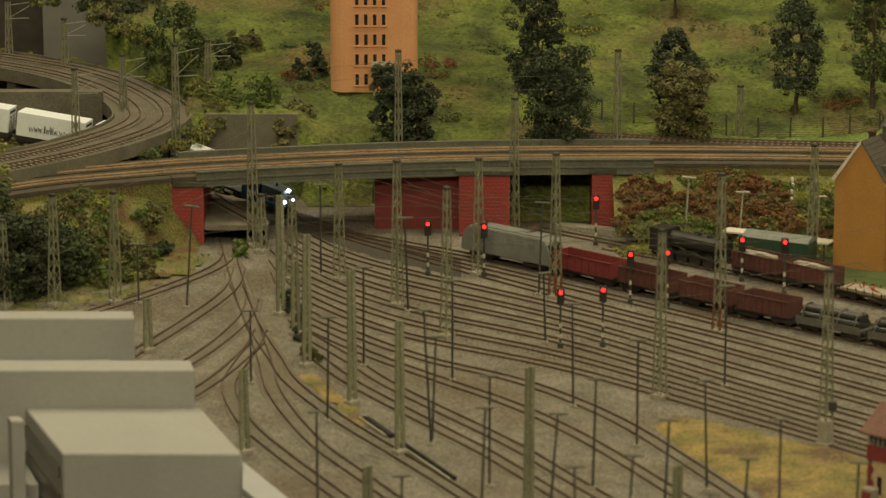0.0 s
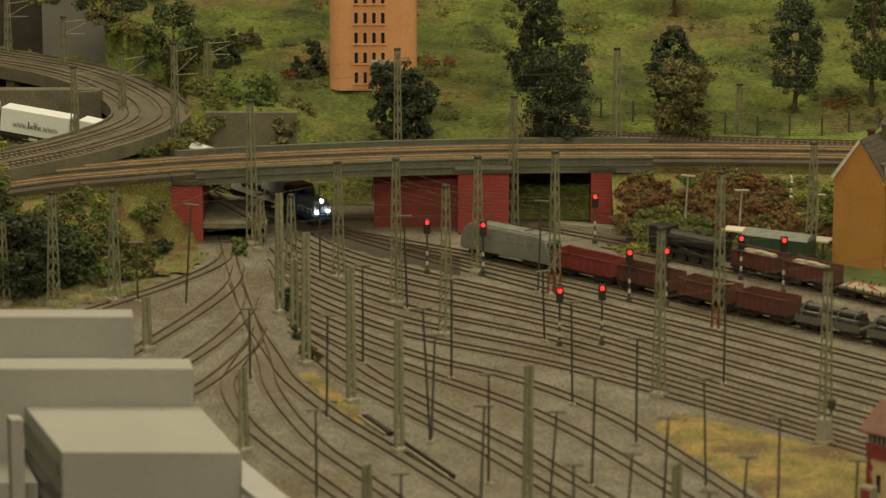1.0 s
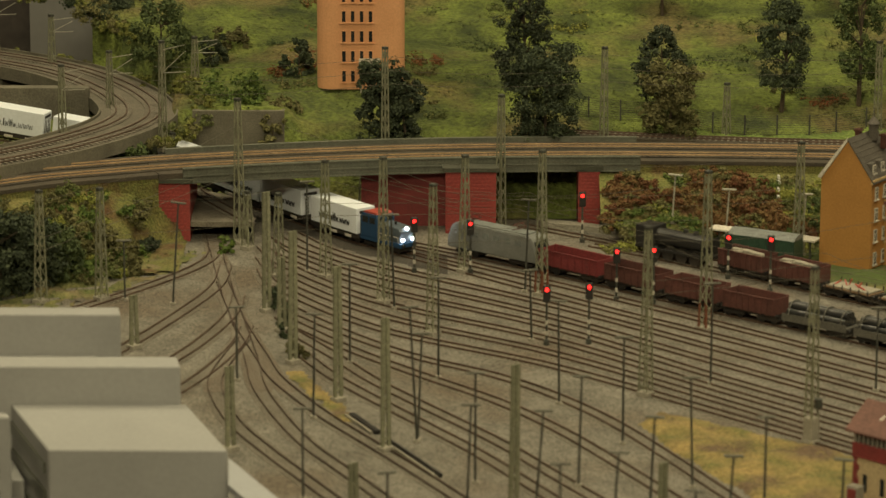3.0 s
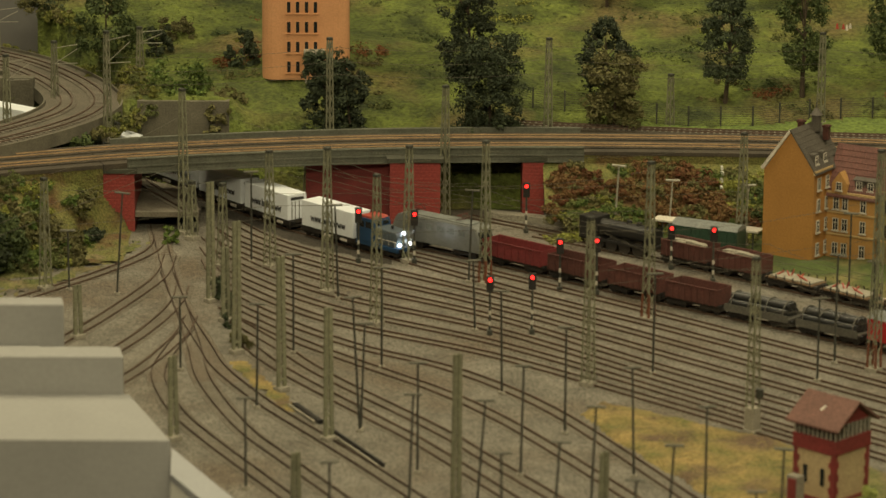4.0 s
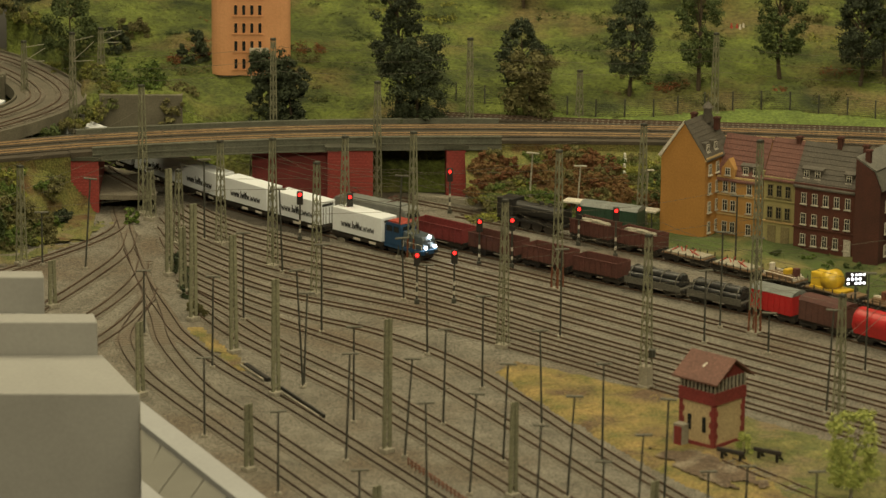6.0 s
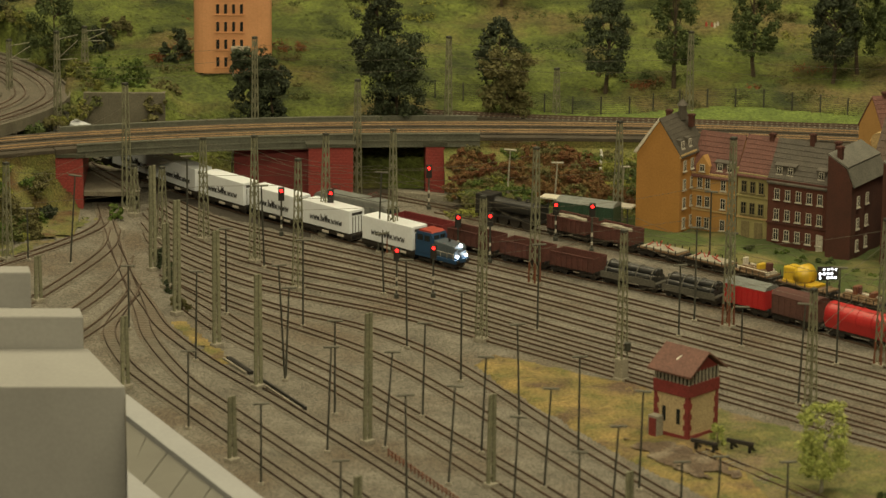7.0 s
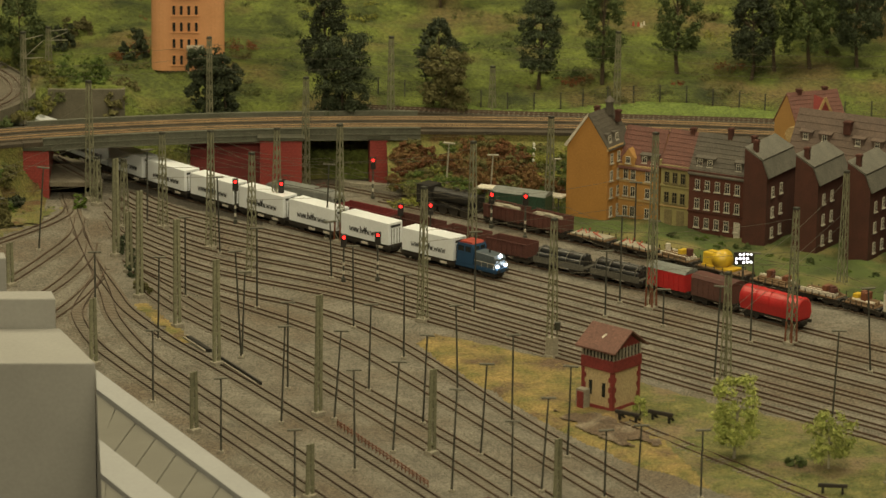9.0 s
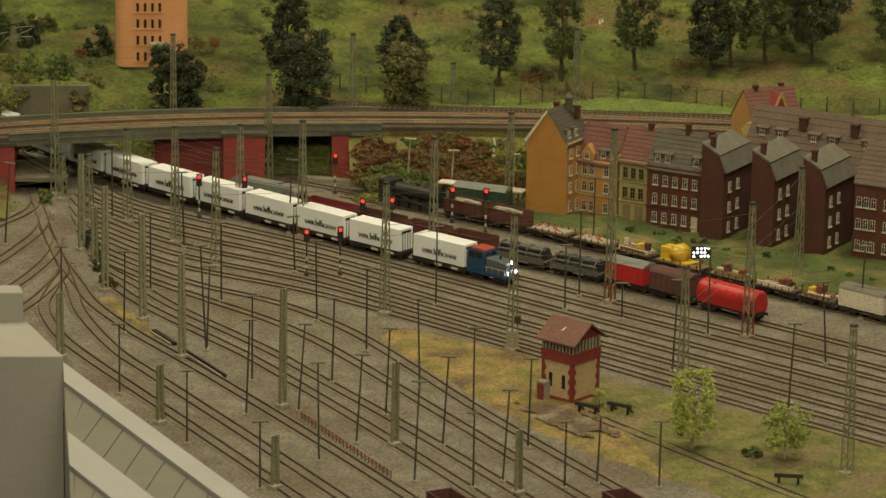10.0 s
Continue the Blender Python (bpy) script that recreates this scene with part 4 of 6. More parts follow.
def tree(x, y, z, h, r, leaf, label, shape="oval", bare=0.22, bark=None, clumps=60, leaves=55, size=0.0026, seed=1, category="tree"):
    rng = random.Random(seed)
    top = thing("tree", pose(x, y, z, 0, 0, rng.random() * 360), label, category, "trees")
    part("trunk", trunk_mesh(rng, h, h * 0.022, bark or BARK, r), bark or BARK, top)
    part("crown", crown_mesh("crown", rng, r, h * (1 - bare), clumps, leaves, size, leaf, shape, h * bare), leaf, top)
    return top


def bush(x, y, z, h, r, leaf, label, seed=1, clumps=26, leaves=45, size=0.0024):
    rng = random.Random(seed)
    top = thing("bush", pose(x, y, z - 0.004), label, "bush", "bushes")
    part("foliage", crown_mesh("foliage", rng, r, h, clumps, leaves, size, leaf, "wild"), leaf, top)
    bm = bmn()
    rod(bm, (0, 0, -0.002), (0, 0, h * 0.6), 0.0012, 0.0005, 5)
    part("stem", bm, BARK, top)


class Undergrowth:
    """Low growth that nobody could count: joined by leaf colour, each colour one object."""

    def __init__(self, name, label):
        self.name, self.label, self.sets = name, label, {}

    def add(self, x, y, z, h, r, leaf, seed, clumps=14, leaves=40, size=0.0019):
        me = crown_mesh("clump", random.Random(seed), r, h, clumps, leaves, size, leaf, "wild")
        co = np.empty(len(me.vertices) * 3)
        me.vertices.foreach_get("co", co)
        self.sets.setdefault(leaf.name, (leaf, []))[1].append(co.reshape(-1, 3) + np.array([x, y, z - 0.004]))
        bpy.data.meshes.remove(me)

    def build(self):
        for leaf, blocks in self.sets.values():
            V = np.concatenate(blocks)
            me = bpy.data.meshes.new(self.name)
            me.from_pydata(V.tolist(), [], np.arange(len(V)).reshape(-1, 4).tolist())
            me.materials.append(leaf)
            tagged(new(self.name, me), self.label, "undergrowth", kind="stuff")


LEAFTREE = "mid-green leafy model tree with a bare lower trunk"
tree(0.149, 4.944, 0.076, 0.130, 0.043, LEAF_DARK, "tall dark blue-green tree beside the bridge line", "wild", 0.02, clumps=190, leaves=70, size=0.0020, seed=3)
tree(0.122, 4.97, 0.078, 0.215, 0.034, LEAF_DARK, "tall dark blue-green tree beside the bridge line", "wild", 0.28, clumps=140, leaves=70, size=0.0020, seed=4)
tree(-0.062, 4.935, 0.072, 0.118, 0.030, LEAF_DARK, "bushy dark tree below the orange tower", "wild", 0.02, clumps=110, seed=5)
tree(-0.032, 4.945, 0.072, 0.098, 0.024, LEAF_DARK, "bushy dark tree below the orange tower", "wild", 0.02, clumps=90, seed=6)
tree(0.312, 4.965, 0.078, 0.098, 0.038, LEAF_OLIVE, "olive-brown bushy tree beside the bridge line", "wild", 0.03, clumps=100, seed=7)
tree(0.305, 5.06, 0.092, 0.115, 0.036, LEAF_DARK, "dark green broad tree on the hill", "oval", 0.15, clumps=70, seed=8)
for i, (x, y, h, r) in enumerate(((0.465, 5.048, 0.155, 0.036), (0.570, 5.072, 0.17, 0.034), (0.697, 5.124, 0.165, 0.036), (0.816, 5.109, 0.15, 0.036), (0.857, 5.135, 0.16, 0.036), (0.914, 5.13, 0.165, 0.042), (0.992, 5.135, 0.16, 0.04),
                                  (0.955, 5.21, 0.15, 0.04), (1.128, 5.143, 0.16, 0.038), (1.05, 5.30, 0.15, 0.04), (1.21, 5.2, 0.15, 0.04), (1.30, 5.25, 0.16, 0.04), (0.33, 5.42, 0.12, 0.03), (0.60, 5.42, 0.1, 0.03))):
    tree(x, y, hill_z(x, y), h, r, LEAF_MID if i % 3 else LEAF_DARK, LEAFTREE, "oval", 0.20, clumps=120, leaves=60, size=0.0021, seed=20 + i)
tree(-0.365, 5.20, 0.118, 0.10, 0.042, LEAF_MID, "broad mid-green tree behind the viaduct", "oval", 0.05, clumps=70, seed=41)
tree(-0.178, 5.155, 0.108, 0.064, 0.023, LEAF_DARK, "small dark tree beside the orange tower", "oval", 0.05, clumps=50, seed=42)
bush(-0.262, 5.05, 0.092, 0.060, 0.042, LEAF_BUSH, "bright leafy bush above the retaining wall", 43, 50)
bush(-0.236, 5.035, 0.092, 0.040, 0.026, LEAF_BUSH, "bright leafy bush above the retaining wall", 44, 30)
bush(-0.192, 5.03, 0.088, 0.034, 0.024, LEAF_OLIVE, "brownish bush above the retaining wall", 45, 30)
bush(-0.275, 5.30, 0.135, 0.030, 0.024, LEAF_OLIVE, "rough olive bush on the hill", 46)
bush(-0.30, 5.24, 0.125, 0.04, 0.022, LEAF_DARK, "rough dark bush on the hill", 47)
bush(-0.205, 4.985, 0.06, 0.045, 0.016, LEAF_OLIVE, "brown scrub beside the retaining wall", 48)
for i, (x, y, h, r) in enumerate(((-0.375, 4.86, 0.022, 0.020), (-0.43, 4.835, 0.012, 0.016), (-0.475, 4.81, 0.012, 0.014), (-0.24, 4.86, 0.02, 0.012))):
    bush(x, y, 0.075 if i < 3 else 0.0, h, r, LEAF_MID if i < 3 else LEAF_BUSH, "low green bush between the tracks", 50 + i, 18)
bush(-0.247, 4.66, 0, 0.022, 0.011, LEAF_BUSH, "small bright weed beside the ladder track", 58, 14)
for i, (x, y, h, r) in enumerate(((-0.50, 4.46, 0.10, 0.045), (-0.47, 4.50, 0.085, 0.042), (-0.545, 4.50, 0.15, 0.05), (-0.44, 4.52, 0.07, 0.03), (-0.58, 4.46, 0.13, 0.05))):
    tree(x, y, 0.0, h, r, LEAF_MID if i in (2, 3, 4) else LEAF_DARK, "dense dark green tree at the foot of the embankment", "oval", 0.02, clumps=90, seed=60 + i)
bush(-0.545, 4.53, 0.06, 0.11, 0.035, LEAF_YELLOW, "bright olive shrub at the embankment", 66, 50)
bush(-0.585, 4.43, 0.085, 0.12, 0.046, LEAF_YELLOW, "bright yellow-green leafy treetop beside the dark trees", 67, 70)
for i, (x, y, h, r, lf) in enumerate(((-0.40, 4.60, 0.035, 0.03, LEAF_OLIVE), (-0.43, 4.57, 0.04, 0.028, LEAF_OLIVE), (-0.37, 4.63, 0.024, 0.022, LEAF_OLIVE), (-0.345, 4.66, 0.02, 0.018, LEAF_DARK), (-0.41, 4.54, 0.02, 0.02, LEAF_BUSH))):
    bush(x, y, hill_z(x, y), h, r, lf, "scrubby olive undergrowth on the embankment", 70 + i, 26)
west = Undergrowth("embankment_scrub", "scrubby olive undergrowth on the embankment beside the pier")
for i in range(130):
    rng = random.Random(3000 + i)
    x = rng.uniform(-0.60, -0.36) if i < 60 else rng.uniform(-0.47, -0.352)
    y = deck_y(x) - rng.uniform(0.062, 0.23)
    west.add(x, y, hill_z(x, y), rng.uniform(0.006, 0.022), rng.uniform(0.010, 0.022), rng.choice((LEAF_OLIVE, LEAF_OLIVE, LEAF_YELLOW, LEAF_BUSH, TUFT)), 3000 + i, 16, 44)
west.build()
east = Undergrowth("embankment_scrub", "autumn-brown and green scrub on the embankment slope")
for i in range(330):
    rng = random.Random(1000 + i)
    x = rng.uniform(0.218, 0.66)
    d = rng.uniform(0.058, 0.185)
    y = deck_y(x) - d
    brown = bumps(x, d, 11, 2.0) + 0.9 * math.exp(-((x - 0.33) / 0.055) ** 2 - ((d - 0.10) / 0.045) ** 2) - 0.5 * math.exp(-((x - 0.43) / 0.03) ** 2) - (0.6 if d > 0.15 else 0.0) - (0.4 if d < 0.068 else 0.0)
    if brown > 0.05:
        lf = rng.choice((LEAF_HEATH, LEAF_HEATH, LEAF_HEATH, LEAF_RED, LEAF_OLIVE))
        east.add(x, y, hill_z(x, y), rng.uniform(0.006, 0.018), rng.uniform(0.010, 0.022), lf, 1000 + i, 16, 48, 0.0017)
    else:
        lf = rng.choice((TUFT, LEAF_YELLOW, LEAF_BUSH, LEAF_OLIVE))
        east.add(x, y, hill_z(x, y), rng.uniform(0.002, 0.008), rng.uniform(0.012, 0.022), lf, 1000 + i, 14, 44, 0.0017)
east.build()
for i, (x, y) in enumerate(((0.475, 4.70), (0.50, 4.69), (0.47, 4.735))):
    bush(x, y, hill_z(x, y), 0.022, 0.016, LEAF_MID, "green shrub on the embankment slope", 140 + i, 16)
heath = Undergrowth("hill_heather", "low rusty-brown heather and rough grass patches on the hill")
for i in range(110):
    rng = random.Random(2160 + i)
    x, y = rng.uniform(-0.25, 1.15), rng.uniform(5.02, 5.55)
    heath.add(x, y, hill_z(x, y), rng.uniform(0.001, 0.005), rng.uniform(0.012, 0.040), (LEAF_RED, LEAF_OLIVE, TUFT, LEAF_OLIVE, TUFT, LEAF_YELLOW, LEAF_MID)[i % 7], 2160 + i, 16, 40, 0.0018)
heath.build()
for i in range(16):
    rng = random.Random(190 + i)
    t_ = i / 15
    x, y = 0.62 + 0.42 * t_, 4.47 - 0.36 * t_
    bush(x + rng.uniform(-.01, .01), y + rng.uniform(-.012, .012), 0.002, rng.uniform(0.006, 0.012), rng.uniform(0.006, 0.011), LEAF_BUSH if i % 3 else LEAF_MID, "low hedge shrub in front of the houses", 190 + i, 10, 30)
tree(0.561, 3.458, 0, 0.10, 0.027, LEAF_LIGHT, "bright yellow-green young birch beside the tracks", "wild", 0.16, BIRCH, 95, 60, 0.0017, 81)
tree(0.665, 3.415, 0, 0.068, 0.027, LEAF_LIGHT, "bright yellow-green young birch beside the tracks", "wild", 0.25, BIRCH, 65, 55, 0.0017, 82)
bush(0.470, 3.625, 0.0, 0.028, 0.012, LEAF_LIGHT, "small yellow-green shrub at the signal box", 83, 10)
bush(0.628, 3.43, 0.0, 0.014, 0.012, LEAF_MID, "dark low shrub beside the birch", 84, 12)
for i, (x, y) in enumerate(((-0.165, 4.335), (-0.172, 4.39), (-0.158, 4.28), (-0.178, 4.44), (-0.15, 4.215), (-0.142, 4.19))):
    bush(x, y, 0.0, 0.016 if i != 5 else 0.03, 0.010, LEAF_DARK if i < 4 else LEAF_OLIVE, "dark weeds growing along the ladder track", 90 + i, 12)


rim = Undergrowth("viaduct_scrub", "yellow-green scrub along the curved viaduct")
for i in range(60):
    rng = random.Random(5200 + i)
    u = 0.25 + 0.85 * i / 59
    c, n = RING.at(u), RING.side(u)
    o = rng.uniform(0.060, 0.085)
    x, y = c[0] + n[0] * o, c[1] + n[1] * o
    rim.add(x, y, max(hill_z(x, y), 0.088), rng.uniform(0.010, 0.020), rng.uniform(0.012, 0.020), (LEAF_YELLOW, TUFT, LEAF_YELLOW, LEAF_OLIVE)[i % 4], 5200 + i)
rim.build()
brake = Undergrowth("hill_thicket", "dark brown-green thicket at the far edge of the hill")
for i in range(80):
    rng = random.Random(5300 + i)
    f = rng.random()
    x = -0.50 + 0.17 * f + rng.uniform(-0.02, 0.03)
    y = 5.40 + 0.34 * f + rng.uniform(-0.06, 0.05)
    brake.add(x, y, hill_z(x, y), rng.uniform(0.014, 0.036), rng.uniform(0.020, 0.036), (LEAF_DARK, LEAF_OLIVE, LEAF_DARK, LEAF_HEATH)[i % 4], 5300 + i, 20, 44, 0.0022)
brake.build()


top = thing("cascade", Matrix(), "narrow white water cascade over rocks on the embankment", "waterfall")
for k in range(9):
    f = k / 8
    y = deck_y(0.437) - 0.062 - 0.075 * f
    z = hill_z(0.437 - 0.006 * f, y)
    bm = bmn(); box(bm, 0.4355 - 0.009 * f, 0.4385 - 0.008 * f + 0.001 * (k % 2), y - 0.0062, y + 0.0036, z - 0.001, z + 0.0036, bevel=0.0008); part("water_step", bm, mat("white_water", (0.75, 0.74, 0.70), (0.55, 0.54, 0.50), 0.25, scale=200), top)


def tufts(name, count, spots, label, material, h=0.005):
    V, F, rng = [], [], random.Random(7)
    made = 0
    while made < count:
        x, y, z = spots(rng)
        if z is None:
            continue
        made += 1
        for k in range(3):
            a = rng.random() * math.tau
            hh = h * (0.5 + rng.random())
            i = len(V)
            V += [(x + 0.0011 * math.cos(a), y + 0.0011 * math.sin(a), z - 0.001), (x - 0.0011 * math.cos(a), y - 0.0011 * math.sin(a), z - 0.001), (x + math.cos(a + 1.6) * hh * 1.3, y + math.sin(a + 1.6) * hh * 1.3, z + hh * 0.45)]
            F.append((i, i + 1, i + 2))
    me = bpy.data.meshes.new(name)
    me.from_pydata(V, [], F)
    me.materials.append(material)
    tagged(new(name, me), label, "grass", kind="stuff")


def hill_spot(rng):
    x, y = rng.uniform(-0.5, 1.3), rng.uniform(4.93, 5.6)
    if y < deck_y(x) + 0.07 or MAIN.near(x, y) < 0.05 or (x < -0.2 and RING.near(x, y) < 0.06) or bumps(x, y, 9, 5.0) < -0.05:
        return x, y, None
    return x, y, hill_z(x, y)


def lawn_spot(rng):
    x, y = rng.uniform(-0.6, 1.1), rng.uniform(3.9, 4.75)
    return x, y, (0.003 if west_lawn(x, y) or east_lawn(x, y) else None)


def verge_spot(rng):
    x, y = rng.uniform(0.2, 0.95), rng.uniform(3.1, 4.0)
    return x, y, (verge_z(x, y) if verge(x, y) > 0.01 and bumps(x, y, 16, 2.0) > -0.1 else None)


TUFT_DRY = leaf_mat("dry_blades", (0.190, 0.165, 0.055), (0.300, 0.225, 0.080))
tufts("grass_tufts", 7000, hill_spot, "short green and straw grass tufts on the hillside", TUFT, 0.0034)
tufts("grass_tufts", 2000, lawn_spot, "short grass tufts on the lawns", TUFT, 0.0028)
tufts("grass_tufts", 900, verge_spot, "dry straw grass tufts around the signal box", TUFT_DRY, 0.0024)

# ---------------------------------------------------------------- buildings
def window_mesh(w, h, mullion=True, frame_mat=None):
    """A window in a wall that faces -y: frame, two panes behind glazing bars."""
    bm = bmn()
    t = 0.0007
    box(bm, -w / 2, -w / 2 + t, -0.0009, 0.0005, 0, h); box(bm, w / 2 - t, w / 2, -0.0009, 0.0005, 0, h)
    box(bm, -w / 2 + t, w / 2 - t, -0.0009, 0.0005, 0, t); box(bm, -w / 2 + t, w / 2 - t, -0.0009, 0.0005, h - t, h)
    if mullion:
        box(bm, -t / 2, t / 2, -0.0008, 0.0004, t, h - t)
        box(bm, -w / 2 + t, w / 2 - t, -0.0007, 0.0004, h * 0.62, h * 0.62 + t)
    fr = finish(bm, "window_frame", frame_mat or FRAMEWHITE)
    bm = bmn(); box(bm, -w / 2 + t * 0.4, w / 2 - t * 0.4, -0.0004, 0.0003, t * 0.4, h - t * 0.4)
    gl = finish(bm, "pane", GLASS)
    bm = bmn(); box(bm, -w / 2 - 0.0012, w / 2 + 0.0012, -0.0022, 0.0005, -0.0014, -0.0001)
    return fr, gl, finish(bm, "sill", frame_mat or FRAMEWHITE)


def window(parent, meshes, m):
    fr = part("window", meshes[0], FRAMEWHITE, parent, at=m)
    part("pane", meshes[1], GLASS, fr)
    part("sill", meshes[2], FRAMEWHITE, fr)


W_HOUSE = window_mesh(0.0076, 0.0150)
W_DARK = window_mesh(0.0080, 0.0165, True, mat("window_olive_frame", (0.22, 0.18, 0.09), None, 0.6))
W_SMALL = window_mesh(0.0075, 0.010)
TURN = -33.5


def gable_roof(parent, w, d, h, rise, material, along="x", over=0.003, thick=0.0022, y_ridge=0.5):
    """Two roof slabs over a body w x d with eaves at h."""
    for k in (0, 1):
        bm = bmn()
        if along == "x":
            yr = d * y_ridge
            a, b = ((-over, h - rise * over / yr), (yr, h + rise)) if k == 0 else ((d + over, h - rise * over / (d - yr)), (yr, h + rise))
            prism(bm, [a, b, (b[0], b[1] + thick), (a[0], a[1] + thick)], -over * 0.3, w + over * 0.3, "x")
        else:
            a, b = ((-over, h - rise * over / (w / 2)), (w / 2, h + rise)) if k == 0 else ((w + over, h - rise * over / (w / 2)), (w / 2, h + rise))
            prism(bm, [a, b, (b[0], b[1] + thick), (a[0], a[1] + thick)], -over * 0.4, d + over * 0.4, "y")
        roof = part("roof", bm, material, parent)
        n = 9
        bm = bmn()
        for i in range(1, n):
            f = i / n
            p0 = (a[0] + (b[0] - a[0]) * f, a[1] + (b[1] - a[1]) * f + thick)
            if along == "x":
                beam(bm, (0, p0[0], p0[1]), (w, p0[0], p0[1]), 0.0010, 0.0008)
            else:
                beam(bm, (p0[0], 0, p0[1]), (p0[0], d, p0[1]), 0.0010, 0.0008)
        part("tile_course", bm, material, roof)
    return parent


def chimney(parent, x, y, z, h=0.018, w=0.007, material=None):
    bm = bmn(); box(bm, x - w / 2, x + w / 2, y - w / 2, y + w / 2, z, z + h, bevel=0.0004); box(bm, x - w / 2 - 0.001, x + w / 2 + 0.001, y - w / 2 - 0.001, y + w / 2 + 0.001, z + h - 0.003, z + h - 0.001)
    part("chimney", bm, material or BRICKHOUSE2, parent)


def dormer(parent, x, y, z, w=0.013, h=0.013, d=0.016, wall=None, roof=None):
    bm = bmn(); box(bm, x - w / 2, x + w / 2, y, y + d, z, z + h)
    do = part("dormer", bm, wall or SLATE, parent)
    bm = bmn(); prism(bm, [(y - 0.002, z + h - 0.001), (y + d, z + h + 0.004), (y + d, z + h + 0.0055), (y - 0.002, z + h + 0.0005)], x - w / 2 - 0.0015, x + w / 2 + 0.0015, "x")
    part("dormer_roof", bm, roof or SLATE, do)
    window(parent, W_SMALL, pose(x, y - 0.0006, z + 0.0015))


def house(x, y, w, d, h, wall, label, turn=TURN, gable=None, rise=0.045):
    """A body with its front at local y = 0; gable: 'front' makes the front wall a gable."""
    top = thing("house", pose(x, y, 0, 0, 0, turn), label, "house", "town houses")
    bm = bmn()
    if gable == "front":
        prism(bm, [(0, -0.002), (w, -0.002), (w, h), (w / 2, h + rise), (0, h)], 0, d, "y")
    else:
        prism(bm, [(0, -0.002), (d, -0.002), (d, h), (d / 2, h + rise), (0, h)], 0, w, "x")
    part("wall", bm, wall, top)
    return top


def front_windows(top, xs, zs, meshes=None, y=0.0):
    for z in zs:
        for x in xs:
            window(top, meshes or W_HOUSE, pose(x, y - 0.0008, z))


def side_windows(top, w, ys, zs, meshes=None):
    for z in zs:
        for y in ys:
            window(top, meshes or W_HOUSE, pose(w + 0.0008, y, z, 0, 0, 90))


def band(top, x0, x1, z, material, y=0.0, h=0.0025, out=0.0018):
    bm = bmn(); box(bm, x0, x1, y - out, y + 0.001, z, z + h, bevel=0.0003)
    part("cornice", bm, material, top)


# ochre corner house with a blank gable and a small turret
h1 = house(0.470, 4.603, 0.067, 0.075, 0.112, OCHRE, "ochre corner town house with a blank gable wall", gable="front", rise=0.046)
gable_roof(h1, 0.067, 0.075, 0.112, 0.046, SLATE, "y")
side_windows(h1, 0.067, (0.012, 0.034), (0.008, 0.036, 0.062, 0.088))
bm = bmn(); box(bm, 0.066, 0.0695, -0.001, 0.045, 0.108, 0.113)
part("cornice", bm, TRIM, h1)
for yy in (0.014, 0.036):
    bm = bmn(); box(bm, 0.048, 0.062, yy - 0.006, yy + 0.006, 0.118, 0.131)
    part("dormer", bm, SLATE, h1)
    window(h1, W_SMALL, pose(0.0626, yy, 0.119, 0, 0, 90))
bm = bmn(); rod(bm, (0.040, 0.055, 0.150), (0.040, 0.055, 0.170), 0.006, 0.006, 10); rod(bm, (0.040, 0.055, 0.170), (0.040, 0.055, 0.178), 0.008, 0.0015, 10); rod(bm, (0.040, 0.055, 0.178), (0.040, 0.055, 0.190), 0.0009, 0.0003, 6)
part("turret", bm, SLATE, h1)
chimney(h1, 0.030, 0.035, 0.148); chimney(h1, 0.052, 0.06, 0.14)
bm = bmn(); prism(bm, [(0.0, 0.108), (0.0335, 0.156), (0.0335, 0.161), (-0.004, 0.110)], -0.003, 0.001, "y")
part("verge_board", bm, PALE, h1)
# ochre-yellow house with a red roof
h2 = house(0.545, 4.597, 0.067, 0.06, 0.082, OCHRE2, "yellow plastered town house with a red mansard roof", rise=0.05)
gable_roof(h2, 0.067, 0.06, 0.082, 0.052, ROOFRED, "x")
front_windows(h2, (0.014, 0.026, 0.050), (0.006, 0.036, 0.062))
band(h2, -0.001, 0.068, 0.030, TRIM); band(h2, -0.001, 0.068, 0.057, TRIM); band(h2, -0.001, 0.068, 0.081, TRIM, h=0.003)
bm = bmn(); prism(bm, [(0.008, 0.082), (0.028, 0.082), (0.028, 0.094), (0.018, 0.108), (0.008, 0.094)], -0.002, 0.012, "y")
part("wall_dormer", bm, OCHRE2, h2)
window(h2, W_SMALL, pose(0.018, -0.0028, 0.086))
dormer(h2, 0.042, 0.004, 0.087); dormer(h2, 0.057, 0.004, 0.087)
# olive house
h3 = house(0.604, 4.553, 0.046, 0.06, 0.092, OLIVE, "narrow olive-green town house", rise=0.045)
gable_roof(h3, 0.046, 0.06, 0.092, 0.046, ROOFRED, "x")
front_windows(h3, (0.010, 0.023, 0.036), (0.036, 0.066), W_DARK)
band(h3, -0.001, 0.047, 0.030, TRIM); band(h3, -0.001, 0.047, 0.060, OLIVE); band(h3, -0.001, 0.047, 0.090, OLIVE, h=0.003)
for xx in (0.013, 0.033):
    bm = bmn(); box(bm, xx - 0.006, xx + 0.006, -0.0012, 0.001, 0.0, 0.026, bevel=0.0004)
    part("shop_front", bm, W_DARK[0].materials[0], h3)
chimney(h3, 0.036, 0.03, 0.13, 0.016)
bm = bmn(); box(bm, -0.0025, 0.0, -0.002, 0.06, 0.09, 0.099); part("party_wall", bm, OLIVE, h3)
